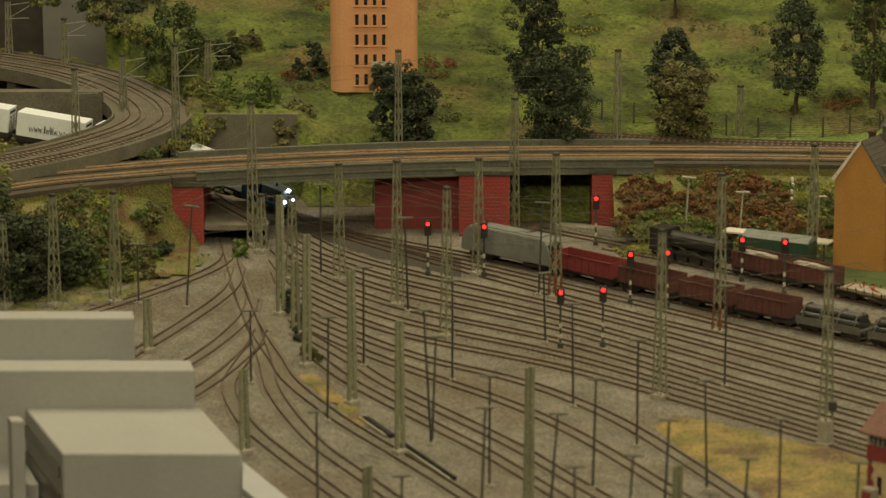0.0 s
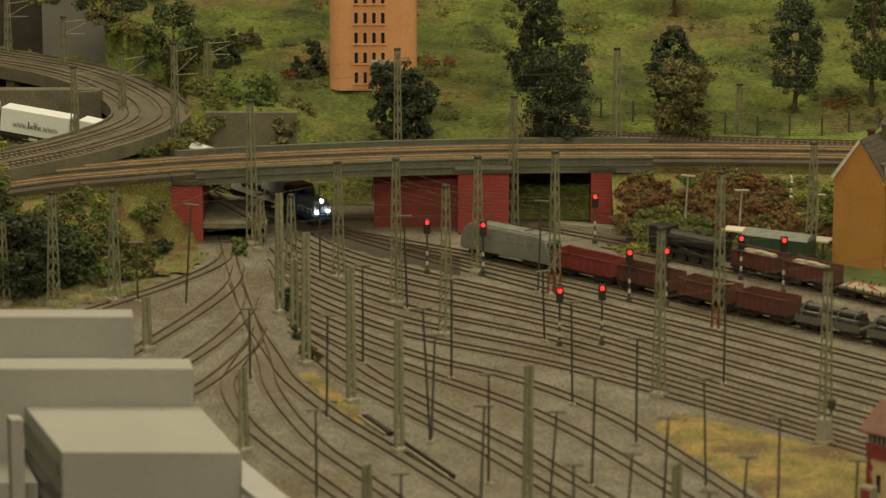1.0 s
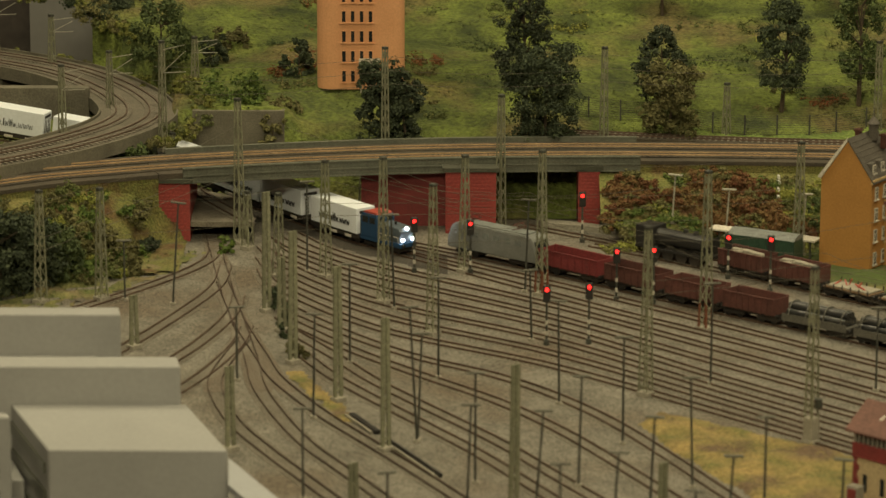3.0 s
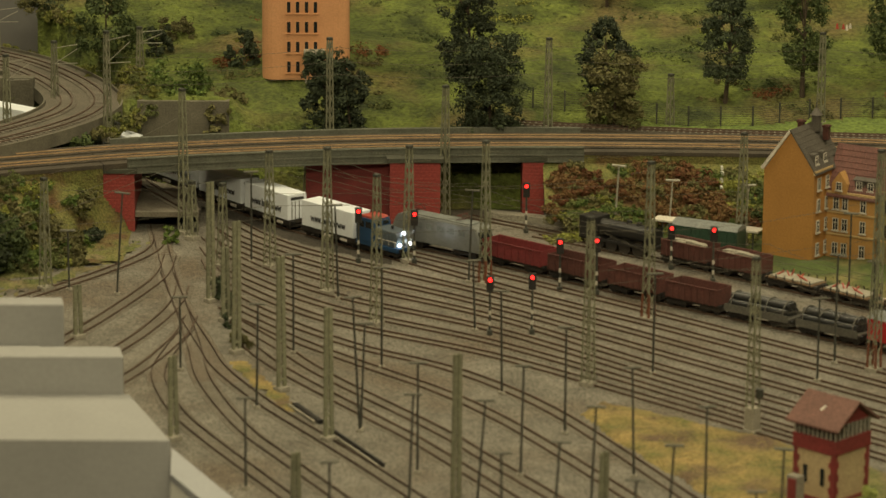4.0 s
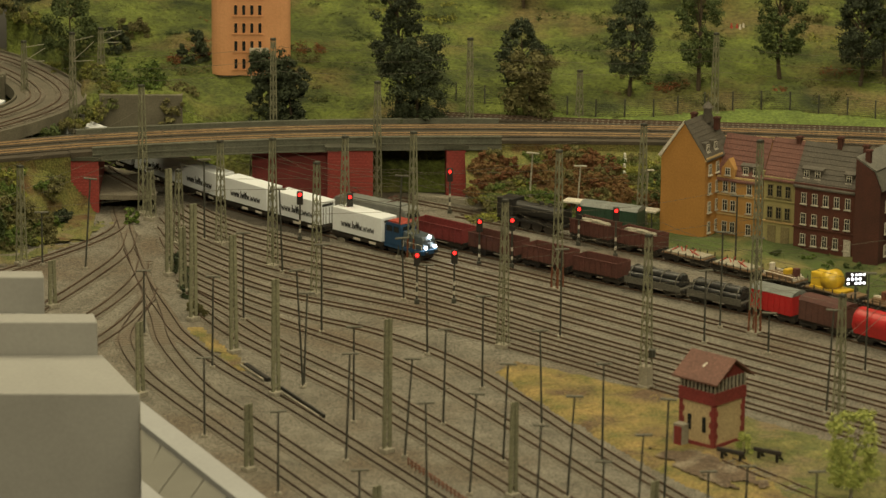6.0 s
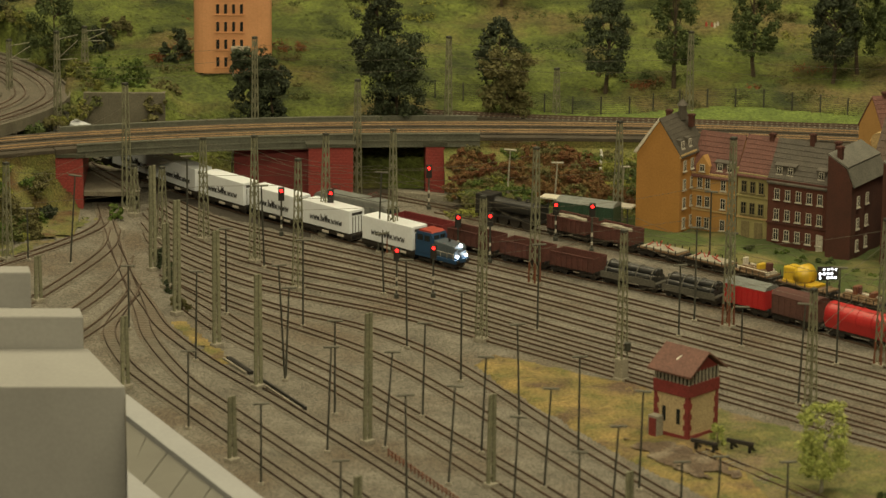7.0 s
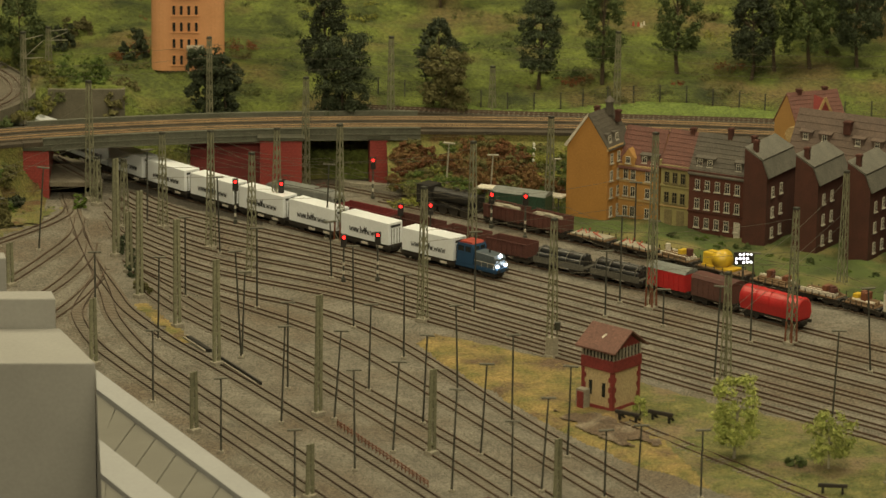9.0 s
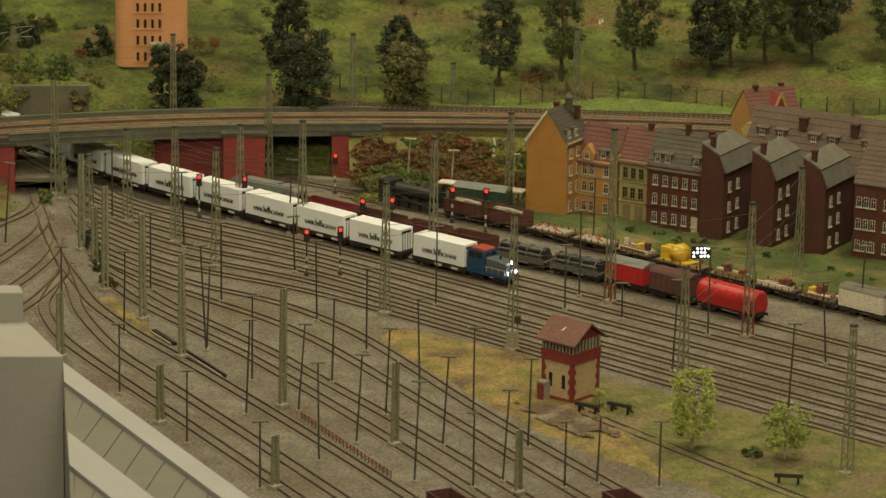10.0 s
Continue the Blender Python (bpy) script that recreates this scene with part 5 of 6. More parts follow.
# brown brick house
h4 = house(0.640, 4.513, 0.094, 0.062, 0.092, BRICKHOUSE, "dark red-brown brick house with pale windows", rise=0.05)
gable_roof(h4, 0.094, 0.062, 0.092, 0.05, SLATE, "x")
front_windows(h4, (0.014, 0.030, 0.046, 0.062, 0.078), (0.010, 0.038, 0.066))
bm = bmn(); box(bm, 0.074, 0.084, -0.0014, 0.001, 0.0, 0.024, bevel=0.0004)
part("door", bm, FRAMEWHITE, h4)
band(h4, -0.001, 0.095, 0.032, BRICKHOUSE2); band(h4, -0.001, 0.095, 0.091, BRICKHOUSE2, h=0.003)
for xx in (0.014, 0.030, 0.076):
    dormer(h4, xx, 0.006, 0.099)
chimney(h4, 0.05, 0.031, 0.138); chimney(h4, 0.088, 0.03, 0.132)
bm = bmn(); rod(bm, (0.0935, -0.002, 0), (0.0935, -0.002, 0.093), 0.0013, 0.0013, 6); part("drainpipe", bm, TRIM, h4)


def rear_wing(x, y, windows_y):
    """A tall wing with a blank fire wall, windows on its east face and a kinked zinc roof."""
    top = thing("house_wing", pose(x, y, 0, 0, 0, TURN), "dark brick rear wing with blank wall and zinc roof", "house", "rear wings")
    bm = bmn()
    w, d, h = 0.036, 0.105, 0.126
    prism(bm, [(0, -0.002), (w, -0.002), (w, h - 0.022), (w - 0.010, h), (0, h + 0.016)], 0, d, "y")
    part("wall", bm, BRICKHOUSE2, top)
    bm = bmn(); prism(bm, [(w + 0.002, h - 0.024), (w - 0.009, h + 0.001), (w - 0.009, h + 0.003), (w + 0.004, h - 0.023)], 0.001, d, "y")
    r_ = part("roof", bm, ROOFZINC, top)
    bm = bmn(); prism(bm, [(w - 0.008, h + 0.0005), (-0.001, h + 0.0165), (-0.001, h + 0.0185), (w - 0.007, h + 0.0030)], 0.001, d, "y")
    part("roof", bm, ROOFZINC, top)
    side_windows(top, w, windows_y, (0.012, 0.042, 0.072))
    chimney(top, 0.012, 0.012, h + 0.006, 0.022, 0.007)


for k in range(3):
    rear_wing(0.709 + 0.0665 * k, 4.440 - 0.044 * k, (0.020, 0.048))
# long house behind the wings, with a tiled roof and dormers
h5 = house(0.784, 4.548, 0.36, 0.10, 0.092, BRICKHOUSE2, "long brown brick house with tiled roof and dormers", rise=0.075)
gable_roof(h5, 0.36, 0.10, 0.092, 0.075, ROOFBROWN, "x")
for xx in (0.022, 0.052, 0.105, 0.135, 0.19, 0.22, 0.28, 0.31):
    dormer(h5, xx, 0.024, 0.128, 0.018, 0.012, 0.020, ROOFBROWN, ROOFBROWN)
chimney(h5, 0.084, 0.034, 0.142, 0.020, 0.011); chimney(h5, 0.166, 0.034, 0.142, 0.020, 0.011)
h6 = house(0.915, 4.335, 0.16, 0.09, 0.112, BRICKHOUSE, "dark red-brown brick house with pale windows", rise=0.05)
gable_roof(h6, 0.16, 0.09, 0.112, 0.05, ROOFBROWN, "x")
front_windows(h6, (0.008, 0.019, 0.030, 0.050, 0.061, 0.072, 0.092, 0.103), (0.012, 0.044, 0.076))
# red-roofed villa and a tiled house behind the row
h7 = house(0.822, 4.675, 0.085, 0.07, 0.118, OCHRE2, "small villa with a red tiled cross roof", turn=20, rise=0.045)
gable_roof(h7, 0.085, 0.07, 0.118, 0.045, ROOFRED, "x")
bm = bmn(); prism(bm, [(0.024, 0.116), (0.064, 0.116), (0.044, 0.160)], -0.004, 0.03, "y"); part("cross_gable", bm, SBRED, h7)
for k in (-1, 1):
    bm = bmn(); beam(bm, (0.044, -0.004, 0.162), (0.044 + k * 0.022, -0.004, 0.116), 0.0016, 0.004); part("bargeboard", bm, TRIM, h7)
chimney(h7, 0.020, 0.035, 0.150, 0.02); chimney(h7, 0.066, 0.038, 0.150, 0.02)
h8 = house(0.79, 4.60, 0.03, 0.02, 0.125, OCHRE2, "slim ochre gable front with a round pediment", rise=0.006)
bm = bmn(); rod(bm, (0.015, -0.003, 0.127), (0.015, 0.008, 0.127), 0.012, 0.012, 18); part("round_pediment", bm, TRIM, h8)
window(h8, W_SMALL, pose(0.015, -0.001, 0.108))
h9 = house(1.03, 4.62, 0.14, 0.09, 0.11, OCHRE2, "large house with a red-brown tiled roof", rise=0.07)
gable_roof(h9, 0.14, 0.09, 0.11, 0.07, ROOFRED, "x")
bm = bmn(); rod(bm, (0.045, 0.004, 0.135), (0.045, 0.03, 0.135), 0.017, 0.017, 18); part("round_pediment", bm, TRIM, h9)

# orange water tower
tower = thing("tower", pose(-0.092, 5.135, hill_z(-0.092, 5.135) - 0.012), "tall round-edged orange plastered tower with dark slit windows", "tower")
bm = bmn(); prism(bm, [(x, y) for x, y in ((-0.058, 0), (0.058, 0), (0.058, 0.30), (-0.058, 0.30))], -0.05, 0.05)
bmesh.ops.bevel(bm, geom=[e for e in bm.edges if abs(e.verts[0].co.z - e.verts[1].co.z) > 0.1], offset=0.020, segments=5, affect="EDGES", profile=0.5)
part("shaft", bm, TOWER, tower)
W_TOWER = window_mesh(0.0060, 0.0160, False, TOWER)
for r in range(9):
    for c in range(4):
        window(tower, W_TOWER, pose(-0.022 + 0.0118 * c, -0.0508, 0.0098 + 0.0268 * r))
bm = bmn(); box(bm, -0.002, 0.026, -0.075, -0.050, 0.038, 0.042, bevel=0.0006); box(bm, 0.0, 0.002, -0.074, -0.072, 0.0, 0.038)
part("porch", bm, CONCRETE, tower, "small pale entrance canopy")
bm = bmn(); rod(bm, (0.0535, -0.038, 0.06), (0.0535, -0.038, 0.30), 0.0012, 0.0012, 6); part("downpipe", bm, TOWER, tower)

# signal box
sb = thing("signal_box", pose(0.437, 3.640, 0, 0, 0, 45) @ Matrix.Diagonal((1.14, 1.14, 1.10, 1)), "small signal box with cream plaster and dark red timber", "signal box")
SW, SD = 0.046, 0.042
bm = bmn(); box(bm, 0, SW, 0, SD, -0.001, 0.046); part("lower_wall", bm, SBPLASTER, sb)
bm = bmn(); box(bm, -0.0008, SW + 0.0008, -0.0008, SD + 0.0008, -0.001, 0.005); part("plinth", bm, SBRED, sb)
bm = bmn(); box(bm, -0.0014, SW + 0.0014, -0.0014, SD + 0.0014, 0.046, 0.059, bevel=0.0004); part("timber_band", bm, SBRED, sb)
bm = bmn(); box(bm, 0.001, SW - 0.001, 0.001, SD - 0.001, 0.059, 0.071); part("glazing", bm, GLASS, sb)
for fx in np.linspace(0.0005, SW - 0.0005, 9):
    for yy in (0.0, SD):
        bm = bmn(); beam(bm, (fx, yy, 0.059), (fx, yy, 0.072), 0.0017); part("glazing_bar", bm, CONCRETE, sb)
for fy in np.linspace(0.0045, SD - 0.0045, 8):
    for xx in (0.0, SW):
        bm = bmn(); beam(bm, (xx, fy, 0.059), (xx, fy, 0.072), 0.0017); part("glazing_bar", bm, CONCRETE, sb)
bm = bmn(); prism(bm, [(0, 0.071), (SW, 0.071), (SW / 2, 0.088)], 0, SD, "y"); part("gable", bm, SBRED, sb)
for k in (0, 1):
    a, b = ((-0.006, 0.0685), (SW / 2, 0.0895)) if k == 0 else ((SW + 0.006, 0.0685), (SW / 2, 0.0895))
    bm = bmn(); prism(bm, [a, b, (b[0], b[1] + 0.002), (a[0], a[1] + 0.002)], -0.007, SD + 0.006, "y"); part("roof", bm, SBROOF, sb)
for k in range(7):
    for cx, cy in ((0, 0), (SW, 0), (0, SD)):
        e = 0.0055 if k % 2 else 0.0035
        bm = bmn(); box(bm, cx - (0.0007 if cx == 0 else e), cx + (e if cx == 0 else 0.0007), cy - (0.0007 if cy == 0 else e), cy + (e if cy == 0 else 0.0007), 0.005 + k * 0.0058, 0.0106 + k * 0.0058); part("quoin", bm, SBRED, sb)
for yy in (0.012, 0.030):
    bm = bmn(); box(bm, -0.0008, 0.001, yy - 0.0022, yy + 0.0022, 0.016, 0.032, bevel=0.0004); part("slit_window", bm, GLASS, sb)
bm = bmn(); box(bm, -0.010, -0.0005, SD - 0.012, SD, 0, 0.022, bevel=0.0005); part("porch", bm, CONCRETE, sb)
bm = bmn(); box(bm, -0.012, -0.0104, SD - 0.011, SD - 0.003, 0, 0.020); part("door", bm, SBRED, sb)
bm = bmn(); box(bm, 0.010, 0.016, 0.0, 0.004, 0.0, 0.003); beam(bm, (0.008, 0.022, 0.0800), (0.013, 0.020, 0.0835), 0.0022, 0.002); part("roof_hatch", bm, PALE, sb)


def buffer_stop(x, y, turn):
    top = thing("buffer_stop", pose(x, y, 0, 0, 0, turn) @ Matrix.Diagonal((1.4, 1.4, 1.2, 1)), "dark steel buffer stop at a track end", "buffer stop", "buffer stops")
    for k in (-1, 1):
        bm = bmn(); beam(bm, (k * 0.008, 0, 0), (k * 0.008, 0, 0.011), 0.002); beam(bm, (k * 0.008, 0.010, 0), (k * 0.008, 0, 0.009), 0.0016); part("bracket", bm, BLACK, top)
    bm = bmn(); box(bm, -0.012, 0.012, -0.0022, 0.0, 0.0085, 0.0125, bevel=0.0005); part("buffer_beam", bm, UNDER, top)


buffer_stop(0.452, 3.600, -35); buffer_stop(0.492, 3.600, -35); buffer_stop(0.655, 3.326, -10)

# foreground building: stepped blocks on a skewed plan, with a long glazed roof
fg = thing("foreground_building", Matrix(), "plain pale grey stepped building at the layout's edge", "building")


def skew_block(corners, z1, material, name="block", z0=-0.002, label="", bevel=0.002):
    """A block over a four-cornered plan."""
    bm = bmn()
    lo = [bm.verts.new((x, y, z0)) for x, y in corners]
    hi = [bm.verts.new((x, y, z1)) for x, y in corners]
    bm.faces.new(hi); bm.faces.new(lo[::-1])
    for k in range(4):
        bm.faces.new((lo[k], lo[(k + 1) % 4], hi[(k + 1) % 4], hi[k]))
    bmesh.ops.bevel(bm, geom=list(bm.edges), offset=bevel, segments=3, affect="EDGES", profile=0.5)
    return part(name, bm, material, fg, label)


skew_block([(-0.3535, 3.612), (-0.186, 3.610), (-0.235, 3.7605), (-0.405, 3.7605)], 0.075, GREYWHITE, z0=-0.35)
skew_block([(-0.90, 3.761), (-0.240, 3.761), (-0.246, 3.797), (-0.90, 3.797)], 0.1125, GREYWHITE)
skew_block([(-0.95, 3.861), (-0.306, 3.861), (-0.310, 3.889), (-0.95, 3.889)], 0.1376, GREYWHITE)
skew_block([(-0.95, 3.798), (-0.33, 3.798), (-0.33, 3.8605), (-0.95, 3.8605)], 0.096, GREYWHITE, "low_roof")
skew_block([(-0.404, 3.640), (-0.391, 3.640), (-0.396, 3.655), (-0.409, 3.655)], 0.098, GREYWHITE, "pilaster", -0.35)
skew_block([(-0.95, 3.690), (-0.385, 3.690), (-0.404, 3.7595), (-0.95, 3.7595)], 0.020, GREYWHITE, "lower_storey", -0.35)
for k in range(3):
    z = 0.054 - 0.027 * k
    bm = bmn(); beam(bm, (-0.3575, 3.621, z), (-0.4040, 3.755, z), 0.0030, 0.0105)
    part("ribbon_window", bm, mat("shaded_glazing", (0.085, 0.088, 0.066), (0.060, 0.062, 0.048), 0.3, bump=0), fg, "dark ribbon window")
EAVE_A, EAVE_D, EAVE_N, EAVE_L = np.array([-0.190, 3.641, 0.060]), np.array([0.392, -0.920, 0.0]), np.array([-0.920, -0.392, 0.0]), 0.98


def roof_piece(name, corners, z_top, z_low, material, label=""):
    """A flat roof piece; corners are (length along the eave, distance inwards, height)."""
    bm = bmn()
    q = [EAVE_A + EAVE_D * u + EAVE_N * v + np.array([0, 0, h]) for u, v, h in corners]
    hi = [bm.verts.new(tuple(p + np.array([0, 0, z_top]))) for p in q]
    lo = [bm.verts.new(tuple(p + np.array([0, 0, z_low]))) for p in q]
    bm.faces.new(hi); bm.faces.new(lo[::-1])
    for c_ in range(4):
        bm.faces.new((lo[c_], lo[(c_ + 1) % 4], hi[(c_ + 1) % 4], hi[c_]))
    return part(name, bm, material, fg, label)


def flank(v):
    return 0.0075 + 2.717 * v


for v0, v1 in ((0.0, 0.028), (0.094, 0.136), (0.202, 0.244)):
    roof_piece("roof_beam", [(flank(v0), v0, 0), (EAVE_L, v0, 0), (EAVE_L, v1, 0), (flank(v1), v1, 0)], 0.0, -0.36 if v0 == 0 else -0.022, PALEWHITE, "broad white roof beam")
for v0, v1 in ((0.0285, 0.0935), (0.1365, 0.2015)):
    for i in range(15):
        a, b = 0.085 + i * 0.062, 0.1445 + i * 0.062
        if a < flank(v0) + 0.002 or b > EAVE_L:
            if b <= flank(v0) + 0.004 or b > EAVE_L:
                continue
            a = flank(v0)
        lo_a, lo_b = max(a + 0.09, flank(v1)), max(b + 0.09, flank(v1) + 0.002)
        roof_piece("roof_pane", [(a, v0, -0.006), (b, v0, -0.006), (lo_b, v1, -0.010), (lo_a, v1, -0.010)], 0.0, -0.003, GLAZE)
        if b + 0.09 > flank(v1):
            roof_piece("glazing_bar", [(b, v0, -0.006), (b + 0.0025, v0, -0.006), (b + 0.0925, v1, -0.010), (b + 0.09, v1, -0.010)], -0.002, -0.004, GLAZEBAR)
roof_piece("hall_body", [(flank(0.03), 0.03, 0), (EAVE_L - 0.01, 0.03, 0), (EAVE_L - 0.01, 0.24, 0), (flank(0.24), 0.24, 0)], -0.024, -0.36, GREYWHITE)


# ---------------------------------------------------------------- rolling stock
def bogie(parent, x, axles=(-0.010, 0.010), r=0.0050):
    bm = bmn(); box(bm, x + axles[0] - 0.006, x + axles[1] + 0.006, -0.0105, 0.0105, 0.0035, 0.0075, bevel=0.0006)
    b = part("bogie", bm, UNDER, parent)
    for a in axles:
        for k in (-1, 1):
            bm = bmn(); rod(bm, (x + a, k * 0.0070, r), (x + a, k * 0.0088, r), r, r, 14)
            part("wheel", bm, BLACK, b)


WB = 0.0288  # vehicle width


def container_wagon_proto():
    top = thing("container_wagon", Matrix(), "flat wagon carrying a white swap-body container with black lettering", "wagon", "container train")
    bm = bmn(); box(bm, -0.0495, 0.0495, -0.012, 0.012, 0.0085, 0.0125, bevel=0.0006); box(bm, -0.0495, 0.0495, -0.013, -0.0115, 0.0070, 0.0118); box(bm, -0.0495, 0.0495, 0.0115, 0.013, 0.0070, 0.0118)
    part("frame", bm, UNDER, top)
    bogie(top, -0.034, (-0.008, 0.008)); bogie(top, 0.034, (-0.008, 0.008))
    for e in (-1, 1):
        for k in (-1, 1):
            bm = bmn(); rod(bm, (e * 0.0495, k * 0.0085, 0.0105), (e * 0.0530, k * 0.0085, 0.0105), 0.0020, 0.0024, 10)
            part("buffer", bm, BLACK, top)
    L, z0, z1 = 0.0475, 0.0130, 0.0450
    bm = bmn(); box(bm, -L, L, -WB / 2, WB / 2, z0, z1, bevel=0.0008)
    c = part("container", bm, WHITEBOX, top, "clean white swap-body container")
    for k in (-1, 1):
        # lettering as plain strokes of its size
        bm = bmn()
        x = -0.0335
        rng = random.Random(5)
        yk = k * (WB / 2 + 0.0005)
        for i, (w, h) in enumerate((w_ * 1.3, h_ * 1.55) for w_, h_ in ((0.0048, 0.0042), (0.0048, 0.0042), (0.0048, 0.0042), (0.0010, 0.0010), (0.0036, 0.0042), (0.0034, 0.0068), (0.0036, 0.0044), (0.0014, 0.0072), (0.0010, 0.0010), (0.0036, 0.0042), (0.0038, 0.0042), (0.0052, 0.0042))):
            box(bm, min(k * -x, k * -(x + w)), max(k * -x, k * -(x + w)), min(yk, yk + k * 0.0002), max(yk, yk + k * 0.0002), 0.0215, 0.0215 + h * 0.9) if w < 0.0019 else [beam(bm, (k * -(x + w * u0), yk, 0.0215 + h * v0), (k * -(x + w * u1), yk, 0.0215 + h * v1), 0.0010, 0.0004) for u0, v0, u1, v1 in ((0.0, 1.0, 0.25, 0.0), (0.25, 0.0, 0.5, 0.85), (0.5, 0.85, 0.75, 0.0), (0.75, 0.0, 1.0, 1.0))]
            x += w + 0.0009
        bmesh.ops.transform(bm, matrix=Matrix.Diagonal((-1 if k < 0 else -1, 1, 1, 1)), verts=bm.verts)
        part("lettering", bm, INK, c, "black stroke lettering")
    for e in (-1, 1):
        bm = bmn()
        box(bm, e * (L + 0.0001), e * (L + 0.0006), -0.0095, 0.0095, z1 - 0.0070, z1 - 0.0035)
        part("door_marking", bm, INK, c)
        for k in (-0.008, -0.003, 0.003, 0.008):
            bm = bmn(); beam(bm, (e * (L + 0.0005), k, z0 + 0.001), (e * (L + 0.0005), k, z1 - 0.009), 0.0007)
            part("door_bar", bm, STEEL, c)
    for x in (-0.0, 0.03):
        bm = bmn(); box(bm, x - 0.006, x + 0.006, -WB / 2 - 0.0002, -WB / 2 + 0.001, 0.0070, 0.0100)
        part("number_plate", bm, PALE, top)
    return top


def shunter():
    top = thing("shunting_locomotive", Matrix(), "blue and grey diesel locomotive with three lit headlights", "locomotive", "container train")
    bm = bmn(); box(bm, -0.052, 0.052, -0.0135, 0.0135, 0.0095, 0.0155, bevel=0.0008); part("frame", bm, BLUE, top)
    bogie(top, -0.030, (-0.010, 0.010), 0.0058); bogie(top, 0.030, (-0.010, 0.010), 0.0058)
    bm = bmn(); prism(bm, [(-0.049, 0.0155), (-0.006, 0.0155), (-0.006, 0.040), (-0.010, 0.0455), (-0.044, 0.0455), (-0.049, 0.041)], -0.0140, 0.0140); part("cab", bm, BLUE, top)
    bm = bmn(); prism(bm, [(-0.045, 0.0455), (-0.009, 0.0455), (-0.012, 0.0480), (-0.042, 0.0480)], -0.012, 0.012); part("cab_roof", bm, ORANGE, top, "orange-red cab roof")
    bm = bmn(); prism(bm, [(-0.0055, 0.0156), (0.046, 0.0156), (0.049, 0.030), (0.044, 0.0345), (-0.0055, 0.0365)], -0.0110, 0.0110)
    bmesh.ops.bevel(bm, geom=[e for e in bm.edges], offset=0.0008, segments=1, affect="EDGES"); part("hood", bm, BLUEGREY, top, "pale grey-blue engine hood")
    for k in (-1, 1):
        for x0, x1 in ((-0.045, -0.030), (-0.026, -0.012)):
            bm = bmn(); box(bm, x0, x1, k * 0.0139, k * 0.0143, 0.0335, 0.0415); part("cab_window", bm, GLASS, top)
        for i in range(5):
            bm = bmn(); box(bm, 0.002 + i * 0.0082, 0.008 + i * 0.0082, k * 0.0110, k * 0.0113, 0.0185, 0.0300); part("hood_door", bm, BLUEGREY, top)
        bm = bmn()
        for x in (-0.001, 0.015, 0.031, 0.047):
            beam(bm, (x, k * 0.0132, 0.0155), (x, k * 0.0132, 0.0235), 0.0005)
        beam(bm, (-0.004, k * 0.0132, 0.0235), (0.049, k * 0.0132, 0.0235), 0.0005)
        part("handrail", bm, PALE, top)
        bm = bmn(); rod(bm, (0.0522, k * 0.0085, 0.0125), (0.0560, k * 0.0085, 0.0125), 0.0020, 0.0026, 10); part("buffer", bm, BLACK, top)
        bm = bmn(); rod(bm, (0.0500, k * 0.0082, 0.0195), (0.0528, k * 0.0082, 0.0195), 0.0021, 0.0021, 14); part("headlight", bm, HEADLIGHT, top, "bright white headlight")
    for k in (-0.006, 0.006):
        bm = bmn(); box(bm, -0.0062, -0.0055, k - 0.0045, k + 0.0045, 0.0375, 0.0425); part("windscreen", bm, GLASS, top)
    bm = bmn(); rod(bm, (0.0470, 0, 0.0345), (0.0505, 0, 0.0335), 0.0020, 0.0020, 14); part("headlight", bm, HEADLIGHT, top, "bright white headlight")
    bm = bmn(); rod(bm, (0.020, 0, 0.036), (0.020, 0, 0.040), 0.0018, 0.0018, 10); part("exhaust", bm, BLACK, top)
    for ob in top.children_recursive:
        ob.data.transform(Matrix.Diagonal((0.71, 1, 0.94, 1)))
    return top


def stand_on(ob, line, s, length):
    ob.matrix_basis = line.stand(s, length, RAILTOP)
    return ob


def underbody(top, L, two_axle=False):
    bm = bmn(); box(bm, -L / 2, L / 2, -0.0115, 0.0115, 0.0080, 0.0115, bevel=0.0005); part("frame", bm, UNDER, top)
    for x in (-L * 0.33, L * 0.33):
        bogie(top, x, (0.0,) * 1 + (0.0001,) if two_axle else (-0.008, 0.008))
    for e in (-1, 1):
        for k in (-1, 1):
            bm = bmn(); rod(bm, (e * L / 2, k * 0.0085, 0.0100), (e * (L / 2 + 0.0035), k * 0.0085, 0.0100), 0.0020, 0.0024, 10); part("buffer", bm, BLACK, top)


